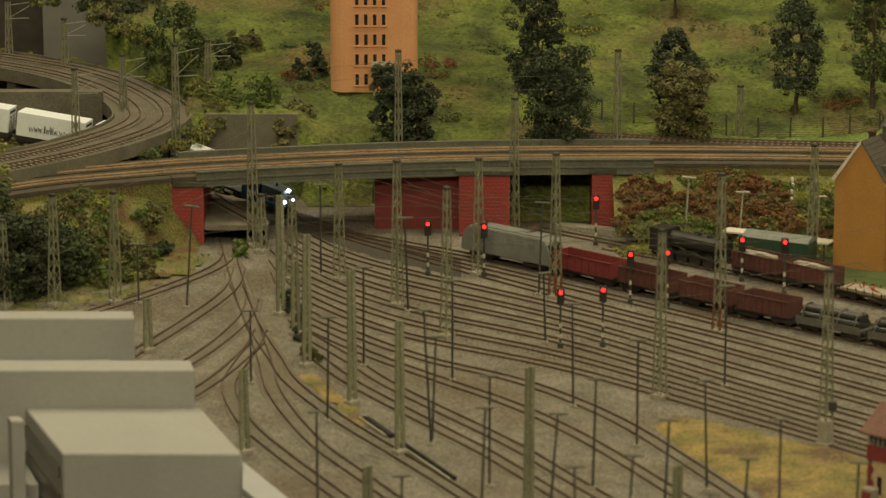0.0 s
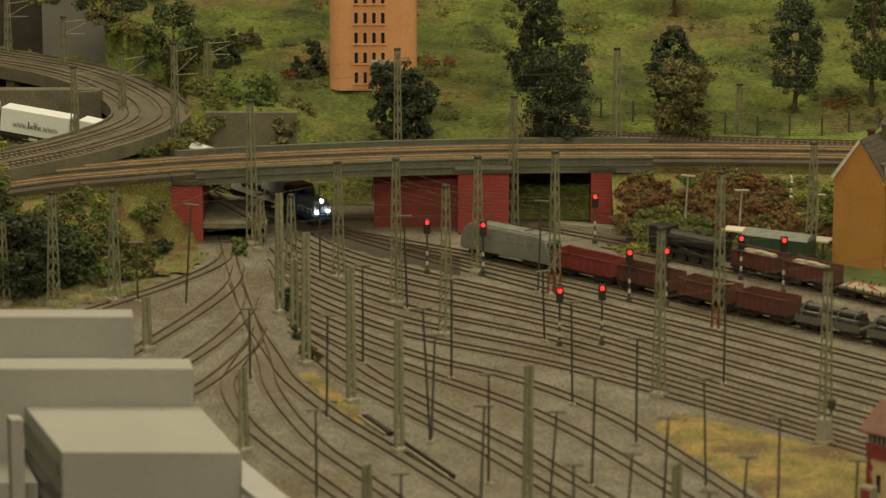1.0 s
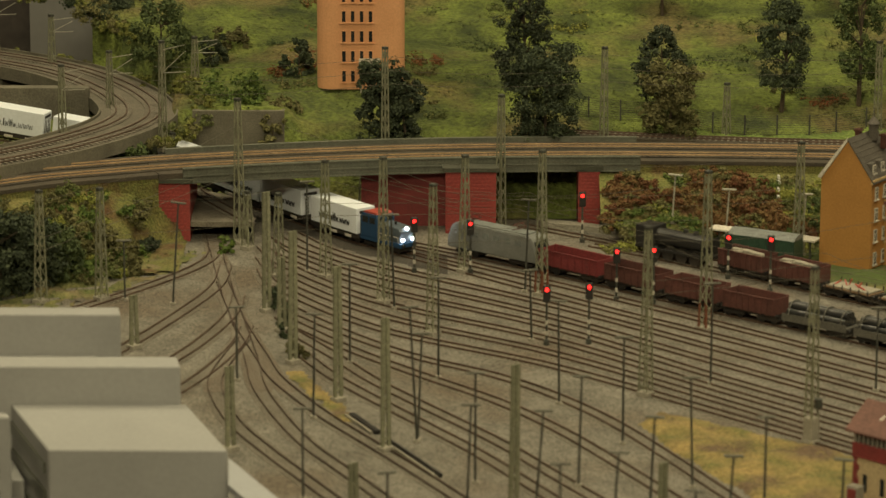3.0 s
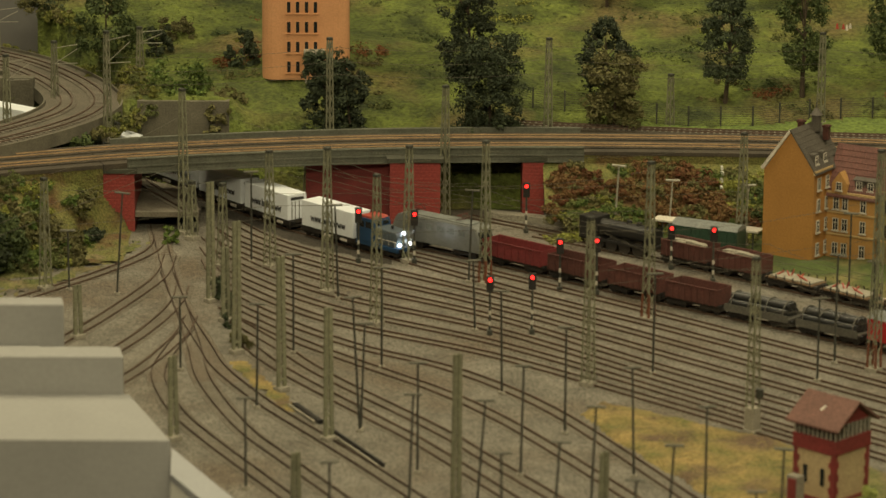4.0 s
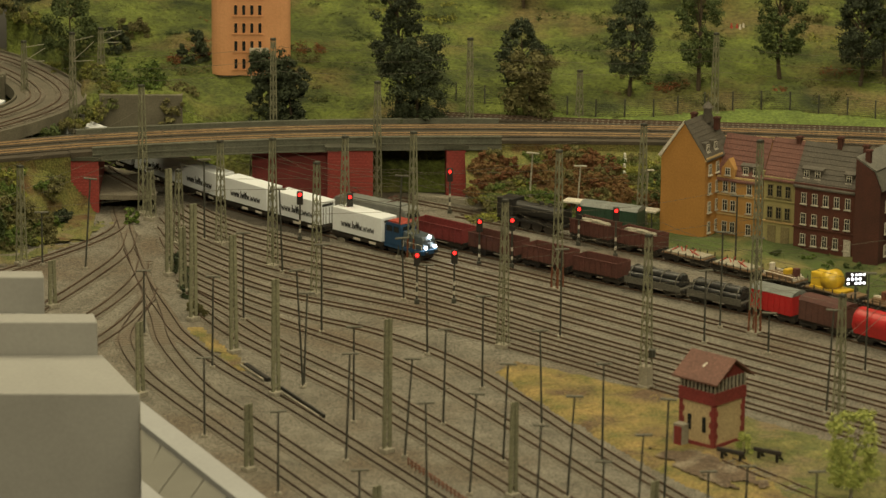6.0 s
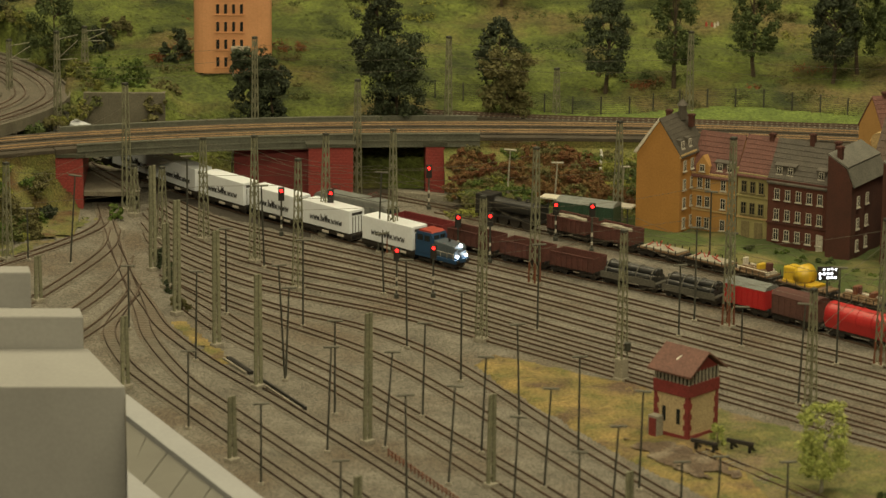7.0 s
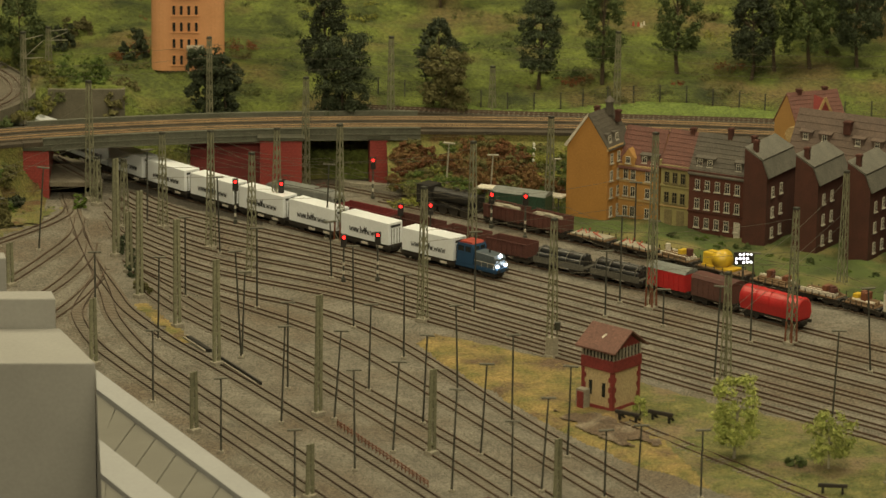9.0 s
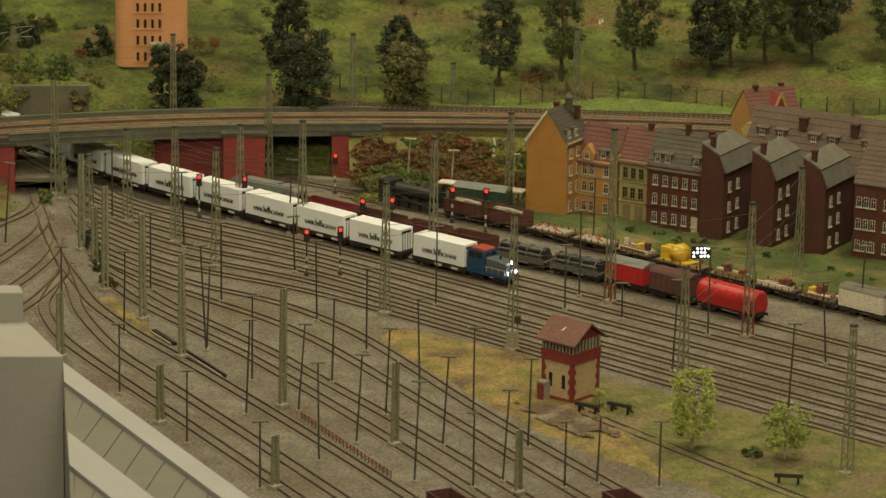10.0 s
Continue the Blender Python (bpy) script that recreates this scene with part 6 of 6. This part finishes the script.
def gondola(L, material, label, load=False):
    top = thing("open_wagon", Matrix(), label, "wagon", "parked freight wagons")
    underbody(top, L)
    bm = bmn(); h = 0.0300
    box(bm, -L / 2, L / 2, -WB / 2, -WB / 2 + 0.0008, 0.0116, h); box(bm, -L / 2, L / 2, WB / 2 - 0.0008, WB / 2, 0.0116, h)
    box(bm, -L / 2, -L / 2 + 0.0008, -WB / 2 + 0.0008, WB / 2 - 0.0008, 0.0116, h); box(bm, L / 2 - 0.0008, L / 2, -WB / 2 + 0.0008, WB / 2 - 0.0008, 0.0116, h)
    box(bm, -L / 2 + 0.0008, L / 2 - 0.0008, -WB / 2 + 0.0008, WB / 2 - 0.0008, 0.0116, 0.0124)
    part("body", bm, material, top)
    for k in (-1, 1):
        for i in range(9):
            x = -L / 2 + 0.001 + i * (L - 0.002) / 8
            bm = bmn(); beam(bm, (x, k * (WB / 2 + 0.0005), 0.0110), (x, k * (WB / 2 + 0.0005), h), 0.0014, 0.0010); part("side_post", bm, material, top)
        bm = bmn(); beam(bm, (-L / 2, k * (WB / 2 + 0.0003), h), (L / 2, k * (WB / 2 + 0.0003), h), 0.0016, 0.0012); part("top_rail", bm, material, top)
    if load:
        bm = bmn()
        rng = random.Random(3)
        for i in range(14):
            x, y = rng.uniform(-L / 2 + .008, L / 2 - .008), rng.uniform(-.008, .008)
            box(bm, x - .006, x + .006, y - .004, y + .004, 0.020, 0.0265 + rng.random() * 0.004, bevel=0.0008)
        part("scrap_load", bm, CONCRETE, top, "pale scrap load")
    return top


def stake_wagon(L):
    top = thing("stake_wagon", Matrix(), "grey stake wagon loaded with black tubes under hoops", "wagon", "parked freight wagons")
    underbody(top, L)
    bm = bmn(); box(bm, -L / 2, L / 2, -WB / 2, WB / 2, 0.0116, 0.0134, bevel=0.0004); part("floor", bm, STEEL, top)
    for k in (-1, 1):
        bm = bmn(); box(bm, -L / 2, L / 2, k * WB / 2 - 0.0004, k * WB / 2 + 0.0004, 0.0090, 0.0175); part("side_sill", bm, STEEL, top)
    for y, z in ((-0.008, 0.0185), (0.0, 0.0185), (0.008, 0.0185), (-0.004, 0.0255), (0.004, 0.0255)):
        bm = bmn(); rod(bm, (-L / 2 + 0.004, y, z), (L / 2 - 0.004, y, z), 0.0040, 0.0040, 12); part("tube", bm, TUBE, top)
    for i in range(4):
        x = -L / 2 + 0.008 + i * (L - 0.016) / 3
        bm = bmn()
        a = np.linspace(0, math.pi, 11)
        for u, v in zip(a[:-1], a[1:]):
            beam(bm, (x, 0.0138 * math.cos(u), 0.0175 + 0.0135 * math.sin(u)), (x, 0.0138 * math.cos(v), 0.0175 + 0.0135 * math.sin(v)), 0.0012)
        part("hoop", bm, STEEL, top)
    return top


def van(L, material, roof, label, round_ends=False):
    top = thing("covered_wagon", Matrix(), label, "wagon", "parked freight wagons")
    underbody(top, L)
    bm = bmn()
    if round_ends:
        a = np.linspace(-0.35, math.pi + 0.35, 17)
        prism(bm, [(0.0152 * math.cos(u), 0.0270 + 0.0152 * math.sin(u)) for u in a] + [(-0.0125, 0.0118), (0.0125, 0.0118)], -L / 2, L / 2, "x")
        bmesh.ops.bevel(bm, geom=[e for e in bm.edges if abs(abs(e.verts[0].co.x) - L / 2) < 1e-5 and abs(e.verts[0].co.x - e.verts[1].co.x) < 1e-5], offset=0.003, segments=3, affect="EDGES", profile=0.5)
        part("hood", bm, material, top, smooth=False)
        for x in np.linspace(-L / 2 + 0.004, L / 2 - 0.004, 5):
            bm = bmn()
            for u, v in zip(a[:-1], a[1:]):
                beam(bm, (x, 0.0154 * math.cos(u), 0.0270 + 0.0154 * math.sin(u)), (x, 0.0154 * math.cos(v), 0.0270 + 0.0154 * math.sin(v)), 0.0010)
            part("rib", bm, material, top)
    else:
        box(bm, -L / 2, L / 2, -WB / 2, WB / 2, 0.0116, 0.0360, bevel=0.0006); part("body", bm, material, top)
        bm = bmn(); prism(bm, [(-0.0150, 0.0361), (0.0150, 0.0361), (0.0115, 0.0400), (0.004, 0.0420), (-0.004, 0.0420), (-0.0115, 0.0400)], -L / 2 - 0.0004, L / 2 + 0.0004, "x"); part("roof", bm, roof, top)
        for k in (-1, 1):
            for i in range(8):
                x = -L / 2 + 0.002 + i * (L - 0.004) / 7
                bm = bmn(); beam(bm, (x, k * (WB / 2 + 0.0003), 0.0120), (x, k * (WB / 2 + 0.0003), 0.0355), 0.0010, 0.0008); part("side_post", bm, material, top)
    return top


def flat_wagon(L, load, label):
    top = thing("flat_wagon", Matrix(), label, "wagon", "parked freight wagons")
    underbody(top, L)
    for i in range(int(L / 0.004)):
        x = -L / 2 + 0.002 + i * 0.004
        bm = bmn(); box(bm, x - 0.0018, x + 0.0018, -WB / 2, WB / 2, 0.0116, 0.0128 + 0.0003 * (i % 3)); part("plank", bm, TAN, top)
    for k in (-1, 1):
        for i in range(6):
            x = -L / 2 + 0.004 + i * (L - 0.008) / 5
            bm = bmn(); beam(bm, (x, k * (WB / 2 + 0.0008), 0.0100), (x, k * (WB / 2 + 0.0008), 0.0180), 0.0010); part("stake", bm, UNDER, top)
    if load == "slab":
        bm = bmn(); box(bm, -L * 0.44, L * 0.44, -0.0125, 0.0125, 0.0134, 0.0150, bevel=0.0006); part("slab_load", bm, CONCRETE, top, "pale flat load")
        bm = bmn()
        for i in range(5):
            beam(bm, (-0.024 + i * 0.0075 * (1 + i % 2), -0.006 + 0.004 * (i % 3), 0.0150), (-0.022 + i * 0.0075, 0.004 - 0.003 * (i % 2), 0.0180 + 0.0022 * (i % 3)), 0.0014)
        part("machine", bm, ORANGE, top, "orange machine parts")
    if load == "planks":
        rng = random.Random(int(L * 1e5))
        for i in range(9):
            e = rng.uniform(0.30, 0.44) * L
            bm = bmn(); box(bm, -e, e, -0.011 + i * 0.0025, -0.009 + i * 0.0025, 0.0134, 0.0158 + 0.003 * rng.random()); part("timber", bm, TAN if rng.random() < 0.6 else PALE, top)
        for k in range(3):
            x = rng.uniform(-0.4, 0.3) * L
            bm = bmn(); box(bm, x, x + rng.uniform(0.004, 0.009), rng.uniform(-0.010, -0.002), rng.uniform(0.002, 0.010), 0.0172, rng.uniform(0.021, 0.030), bevel=0.0008); part("crate", bm, rng.choice((GOND, RUST, YELLOW, PALE)), top)
    return top


def electric_loco():
    L = 0.140
    top = thing("electric_locomotive", Matrix(), "silver-grey electric locomotive with folded pantographs", "locomotive", "parked freight wagons")
    bogie(top, -0.042, (-0.012, 0.012), 0.0060); bogie(top, 0.042, (-0.012, 0.012), 0.0060)
    bm = bmn(); prism(bm, [(-L / 2, 0.0095), (L / 2, 0.0095), (L / 2, 0.0200), (L / 2 - 0.006, 0.0360), (L / 2 - 0.012, 0.0410), (-L / 2 + 0.012, 0.0410), (-L / 2 + 0.006, 0.0360), (-L / 2, 0.0200)], -0.0150, 0.0150)
    bmesh.ops.bevel(bm, geom=list(bm.edges), offset=0.0012, segments=2, affect="EDGES"); part("body", bm, SILVER, top)
    bm = bmn(); box(bm, -0.050, 0.050, -0.0095, 0.0095, 0.0408, 0.0425, bevel=0.0006); part("roof", bm, ROOFGREY, top)
    for x in (-0.036, 0.036):
        bm = bmn()
        for k in (-1, 1):
            beam(bm, (x - 0.012, k * 0.005, 0.0430), (x + 0.004, k * 0.005, 0.0470), 0.0008); beam(bm, (x + 0.004, k * 0.005, 0.0470), (x - 0.006, k * 0.006, 0.0500), 0.0008)
        beam(bm, (x - 0.006, -0.010, 0.0502), (x - 0.006, 0.010, 0.0502), 0.0010)
        part("pantograph", bm, GOND, top)
    for e in (-1, 1):
        bm = bmn(); prism(bm, [(e * (L / 2 + 0.0002), 0.0215), (e * (L / 2 - 0.0055), 0.0350), (e * (L / 2 - 0.0062), 0.0350), (e * (L / 2 - 0.0012), 0.0215)], -0.0120, 0.0120); part("windscreen", bm, GLASS, top)
    for k in (-1, 1):
        for i in range(6):
            bm = bmn(); box(bm, -0.048 + i * 0.017, -0.038 + i * 0.017, k * 0.0149, k * 0.0153, 0.0275, 0.0345); part("vent", bm, ROOFGREY, top)
    return top


def steam_loco():
    top = thing("steam_locomotive", Matrix(), "black steam locomotive beside the platform", "locomotive")
    bm = bmn(); rod(bm, (-0.030, 0, 0.0270), (0.050, 0, 0.0270), 0.0100, 0.0100, 18); part("boiler", bm, BLACK, top)
    bm = bmn(); box(bm, -0.056, -0.030, -0.0140, 0.0140, 0.0130, 0.0400, bevel=0.001); part("cab", bm, BLACK, top)
    bm = bmn(); box(bm, -0.058, 0.052, -0.0120, 0.0120, 0.0110, 0.0140); part("running_plate", bm, BLACK, top)
    bm = bmn(); rod(bm, (0.042, 0, 0.036), (0.042, 0, 0.046), 0.003, 0.0034, 12); part("chimney", bm, BLACK, top)
    for x in (0.010, 0.025):
        bm = bmn(); rod(bm, (x, 0, 0.035), (x, 0, 0.0405), 0.004, 0.003, 12); part("dome", bm, BLACK, top)
    for i in range(4):
        for k in (-1, 1):
            bm = bmn(); rod(bm, (-0.03 + i * 0.020, k * 0.0075, 0.008), (-0.03 + i * 0.020, k * 0.0095, 0.008), 0.0085, 0.0085, 18); part("wheel", bm, UNDER, top)
    bm = bmn(); beam(bm, (0.046, -0.013, 0.014), (0.046, -0.013, 0.034), 0.010, 0.0012); beam(bm, (0.046, 0.013, 0.014), (0.046, 0.013, 0.034), 0.010, 0.0012); part("smoke_deflector", bm, BLACK, top)
    return top


for x0, x1, kind in ((0.036, 0.132, "loco"), (0.138, 0.209, "red"), (0.213, 0.276, "brown"), (0.280, 0.338, "brown"), (0.342, 0.400, "brown"), (0.404, 0.474, "stake"), (0.478, 0.544, "stake"), (0.549, 0.600, "van"), (0.604, 0.655, "vanbrown"), (0.660, 0.732, "hood")):
    s0, s1 = FREIGHT.at_x(x0), FREIGHT.at_x(x1)
    L = s1 - s0
    if kind == "loco":
        ob = electric_loco()
    elif kind == "stake":
        ob = stake_wagon(L - 0.006)
    elif kind == "van":
        ob = van(L - 0.006, CARRED, ROOFGREY, "bright red covered wagon with a blue-grey roof")
    elif kind == "vanbrown":
        ob = van(L - 0.006, CARBROWN, GOND, "brown hooded covered wagon")
    elif kind == "hood":
        ob = van(L - 0.006, CARRED, ROOFGREY, "bright red round-hooded coil wagon", True)
    else:
        ob = gondola(L - 0.006, GONDRED if kind == "red" else GOND, "dark red open wagon, empty" if kind == "red" else "rust-brown open wagon, empty")
    stand_on(ob, FREIGHT, (s0 + s1) / 2, L)
for x0, x1, kind in ((0.352, 0.405, "scrap"), (0.408, 0.462, "scrap"), (0.466, 0.520, "slab"), (0.524, 0.575, "slab"), (0.580, 0.625, "planks"), (0.630, 0.690, "crane"), (0.695, 0.745, "planks"), (0.750, 0.800, "planks"), (0.804, 0.846, "planks"), (0.850, 0.905, "white"), (0.910, 0.965, "white")):
    s0, s1 = UPPER.at_x(x0), UPPER.at_x(x1)
    L = s1 - s0
    if kind == "scrap":
        ob = gondola(L - 0.006, GOND, "rust-brown open wagon with pale scrap", True)
    elif kind == "white":
        ob = van(L - 0.006, PALE, ROOFZINC, "pale grey-white covered wagon")
    else:
        ob = flat_wagon(L - 0.006, None if kind == "crane" else kind, "brown plank-floored flat wagon carrying works material")
    stand_on(ob, UPPER, (s0 + s1) / 2, L)
    if kind == "crane":
        m = ob.matrix_basis
        cr = thing("rail_crane", m @ pose(0, 0, 0.0132), "yellow rounded works crane resting on a flat wagon", "crane")
        bm = bmn(); rod(bm, (-0.006, -0.012, 0.012), (-0.006, 0.012, 0.012), 0.0130, 0.0130, 22); bmesh.ops.bevel(bm, geom=[e for e in bm.edges if len(e.link_faces) == 2 and abs(e.verts[0].co.y - e.verts[1].co.y) < 1e-6], offset=0.003, segments=2, affect="EDGES"); part("drum", bm, YELLOW, cr, smooth=True)
        bm = bmn(); box(bm, -0.034, -0.016, -0.010, 0.010, 0.0, 0.020, bevel=0.002); part("cab", bm, YELLOW, cr)
        bm = bmn(); box(bm, -0.0345, -0.030, -0.008, 0.008, 0.009, 0.017); part("cab_window", bm, GLASS, cr)
        bm = bmn(); box(bm, -0.034, 0.020, -0.012, 0.012, -0.0004, 0.003, bevel=0.0006); part("base", bm, YELLOW, cr)
for pts, y in (([(0.14, 3.46), (0.27, 3.17), (0.38, 2.93)], 3.190), ([(0.29, 3.57), (0.42, 3.27), (0.56, 2.95)], 3.185)):
    ln = Line(pts)
    ob = gondola(0.088, GOND, "rust-brown open wagon, empty")
    stand_on(ob, ln, float(np.interp(-y, -ln.p[:, 1], ln.s)), 0.088)
sg = thing("lamp_sign", pose(0.677, 4.205, 0.0, 0, 0, 8), "black panel of bright white lamps on a post", "sign")
bm = bmn(); beam(bm, (0, 0.001, 0), (0, 0.001, 0.036), 0.0022); part("post", bm, POLE, sg)
bm = bmn(); box(bm, -0.014, 0.014, -0.0012, 0.0012, 0.034, 0.052, bevel=0.0006); part("panel", bm, BLACK, sg)
for i in range(5):
    for j in range(3):
        if (i * 3 + j * 5) % 7 == 3:
            continue
        bm = bmn(); rod(bm, (-0.0105 + i * 0.0052, -0.0013, 0.0375 + j * 0.0054), (-0.0105 + i * 0.0052, -0.0022, 0.0375 + j * 0.0054), 0.0017, 0.0015, 10); part("lamp", bm, SIGNLAMP, sg)
st = steam_loco()
st.matrix_basis = UPPER.stand(UPPER.at_x(0.302), 0.10, RAILTOP)
for x in (0.405,):
    ob = van(0.085, GREENCAR, ROOFGREY, "dark green coach with a grey roof")
    ob["category"] = "coach"
    ob.matrix_basis = SIDING.stand(SIDING.at_x(x) if x < 0.47 else SIDING.s[-1] - 0.045, 0.085, RAILTOP)
PLAT = Line([(0.145, 4.805), (0.209, 4.778), (0.265, 4.737), (0.318, 4.688), (0.345, 4.668)])
ribbon("kerb", PLAT, 0, 0.018, -0.002, 0.006, CONCRETE, thing("platform", Matrix(), "pale grey curved footpath beside the siding", "platform", kind="structure"))
CANOPY = Line([(0.345, 4.668), (0.40, 4.642), (0.468, 4.603)])
cp = thing("platform_roof", Matrix(), "pale flat platform roof on thin posts", "roof")
ribbon("roof_sheet", CANOPY, 0, 0.022, 0.030, 0.0320, PALE, cp)
for s in np.linspace(0.01, CANOPY.s[-1] - 0.01, 4):
    c = CANOPY.at(s)
    bm = bmn(); beam(bm, (c[0], c[1], -0.001), (c[0], c[1], 0.0302), 0.0018); part("post", bm, POLE, cp)

# ---------------------------------------------------------------- fences, wires, small things
top = thing("fence", Matrix(), "dark green wire fence with thin posts on the hill", "fence")
FENCE = Line([(0.17, 5.045), (0.206, 5.031), (0.29, 5.021), (0.361, 4.99), (0.441, 4.975), (0.50, 4.97), (0.539, 4.991), (0.628, 5.004), (0.757, 4.992), (0.83, 4.965), (0.95, 4.94), (1.2, 4.93)])
prev = None
for s in np.arange(0.0, FENCE.s[-1], 0.042):
    c = FENCE.at(s)
    z = hill_z(c[0], c[1])
    bm = bmn(); beam(bm, (c[0], c[1], z - 0.004), (c[0], c[1], z + 0.028), 0.0020); part("post", bm, POLE, top)
    if prev is not None:
        for k in range(9):
            f = 0.002 + k * 0.003
            bm = bmn(); beam(bm, (prev[0], prev[1], prev[2] + f), (c[0], c[1], z + f), 0.0004); part("wire", bm, POLE, top)
    prev = (c[0], c[1], z)
top = thing("low_fence", Matrix(), "low rust-brown picket fence between the tracks", "fence")
for i in range(26):
    f = i / 25
    x, y = 0.102 + 0.096 * f, 3.594 - 0.228 * f
    bm = bmn(); beam(bm, (x, y, -0.001), (x, y, 0.008), 0.0012); part("picket", bm, RUST, top)
bm = bmn(); beam(bm, (0.102, 3.594, 0.0062), (0.198, 3.366, 0.0062), 0.0010); beam(bm, (0.102, 3.594, 0.003), (0.198, 3.366, 0.003), 0.0010); part("rail_bar", bm, RUST, top)
top = thing("cable_trough", Matrix(), "dark open cable trough beside the ladder track", "trough")
for a, b, w in (((-0.080, 3.972), (-0.052, 3.909), 0.006), ((-0.040, 3.882), (0.012, 3.766), 0.0028)):
    bm = bmn(); beam(bm, (*a, 0.001), (*b, 0.001), w, 0.004); part("lid", bm, BLACK, top)
    bm = bmn(); beam(bm, (a[0] - 0.006, a[1] - 0.002, 0.001), (b[0] - 0.006, b[1] - 0.002, 0.001), 0.002, 0.003); part("kerb", bm, CONCRETE, top)
top = thing("picnic_group", pose(0.655, 5.32, hill_z(0.655, 5.32)), "tiny pink and white plain figures on a hill meadow", "figures")
for k, (dx, dy) in enumerate(((0, 0), (0.010, 0.004), (-0.008, 0.005), (0.004, -0.006))):
    bm = bmn(); rod(bm, (dx, dy, -0.002), (dx, dy, 0.007), 0.0026, 0.0010, 8); part("figure", bm, PALE if k % 2 else ORANGE, top)


def wires(name, runs, label, r=0.0002):
    top = thing(name, Matrix(), label, "wire", "catenary wires")
    for p, q, sag in runs:
        bm = bmn()
        p, q = Vector(p), Vector(q)
        pts = [p.lerp(q, k / 8) - Vector((0, 0, sag * 4 * (k / 8) * (1 - k / 8))) for k in range(9)]
        side = (q - p).cross(Vector((0, 0, 1))).normalized() * r
        up = Vector((0, 0, r))
        rings = [[bm.verts.new(c + o) for o in (-side - up, side - up, side + up, up - side)] for c in pts]
        for a, b in zip(rings[:-1], rings[1:]):
            for k in range(4):
                bm.faces.new((a[k], a[(k + 1) % 4], b[(k + 1) % 4], b[k]))
        part("wire", bm, WIRE, top)


spans = []
for a, b in (((-0.234, 4.708, 0.170), (0.042, 4.569, 0.130)), ((-0.123, 4.542, 0.135), (0.131, 4.463, 0.160)), ((0.004, 4.288, 0.165), (0.311, 4.312, 0.172)), ((0.228, 4.049, 0.168), (0.539, 4.107, 0.190)), ((0.385, 3.882, 0.170), (0.702, 3.936, 0.168)),
             ((0.131, 4.463, 0.16), (0.449, 4.646, 0.13)), ((0.588, 3.732, 0.145), (0.817, 4.219, 0.15)), ((-0.449, 4.424, 0.12), (-0.234, 4.708, 0.15)), ((-0.38, 4.437, 0.12), (-0.123, 4.542, 0.12))):
    a, b = Vector(a), Vector(b)
    spans += [(a, b, 0.012), (a - Vector((0, 0, 0.045)), b - Vector((0, 0, 0.045)), 0.002), (a - Vector((0, 0, 0.060)), b - Vector((0, 0, 0.060)), 0.001)]
wires("cross_span", spans, "thin brown cross-span wires between the masts")
runs = []
for ln, z in ((MAIN, 0.075), (FREIGHT, 0.075)):
    ss = np.linspace(ln.at_x(-0.05), ln.at_x(0.9), 7)
    for u, v in zip(ss[:-1], ss[1:]):
        a, b = ln.at(u), ln.at(v)
        runs += [((a[0], a[1], z), (b[0], b[1], z), 0.0), ((a[0], a[1], z + 0.018), (b[0], b[1], z + 0.018), 0.012)]
wires("contact_wire", runs, "thin contact wires above the running tracks")
runs = []
for x0, x1 in ((-0.35, -0.05), (-0.05, 0.225), (0.225, 0.585), (0.585, 1.0)):
    for dy, z in ((0.05, 0.165), (0.06, 0.180), (0.10, 0.19)):
        runs.append(((x0, deck_y(x0) + dy, z), (x1, deck_y(x1) + dy, z), 0.006))
wires("contact_wire", runs, "thin overhead wires along the bridge line")

# ---------------------------------------------------------------- the moving train
LOCO = shunter()
WAGONS = [container_wagon_proto()]
for _ in range(13):
    WAGONS.append(copy_thing(WAGONS[0], Matrix()))


def front(t):
    """Length along the main line of the locomotive's nose."""
    return MAIN.at_x(float(np.interp(t, [0, 1, 2, 3.5, 4.5, 5.5, 7, 8.5, 10], [-0.198, -0.1494, -0.0961, 0.0085, 0.0677, 0.1235, 0.221, 0.3188, 0.4138])))


def motions():
    times = [0, 1, 2, 2.75, 3.5, 4.5, 5.5, 6.25, 7, 7.75, 8.5, 9.25, 10]
    walk(LOCO, [(t, MAIN.stand(front(t) - 0.0385, 0.07, RAILTOP)) for t in times])
    for i, ob in enumerate(WAGONS):
        back = 0.1275 + (0 if i == 0 else 0.1205 + 0.1075 * (i - 1))
        walk(ob, [(t, MAIN.stand(front(t) - back, 0.09, RAILTOP)) for t in times])


motions()
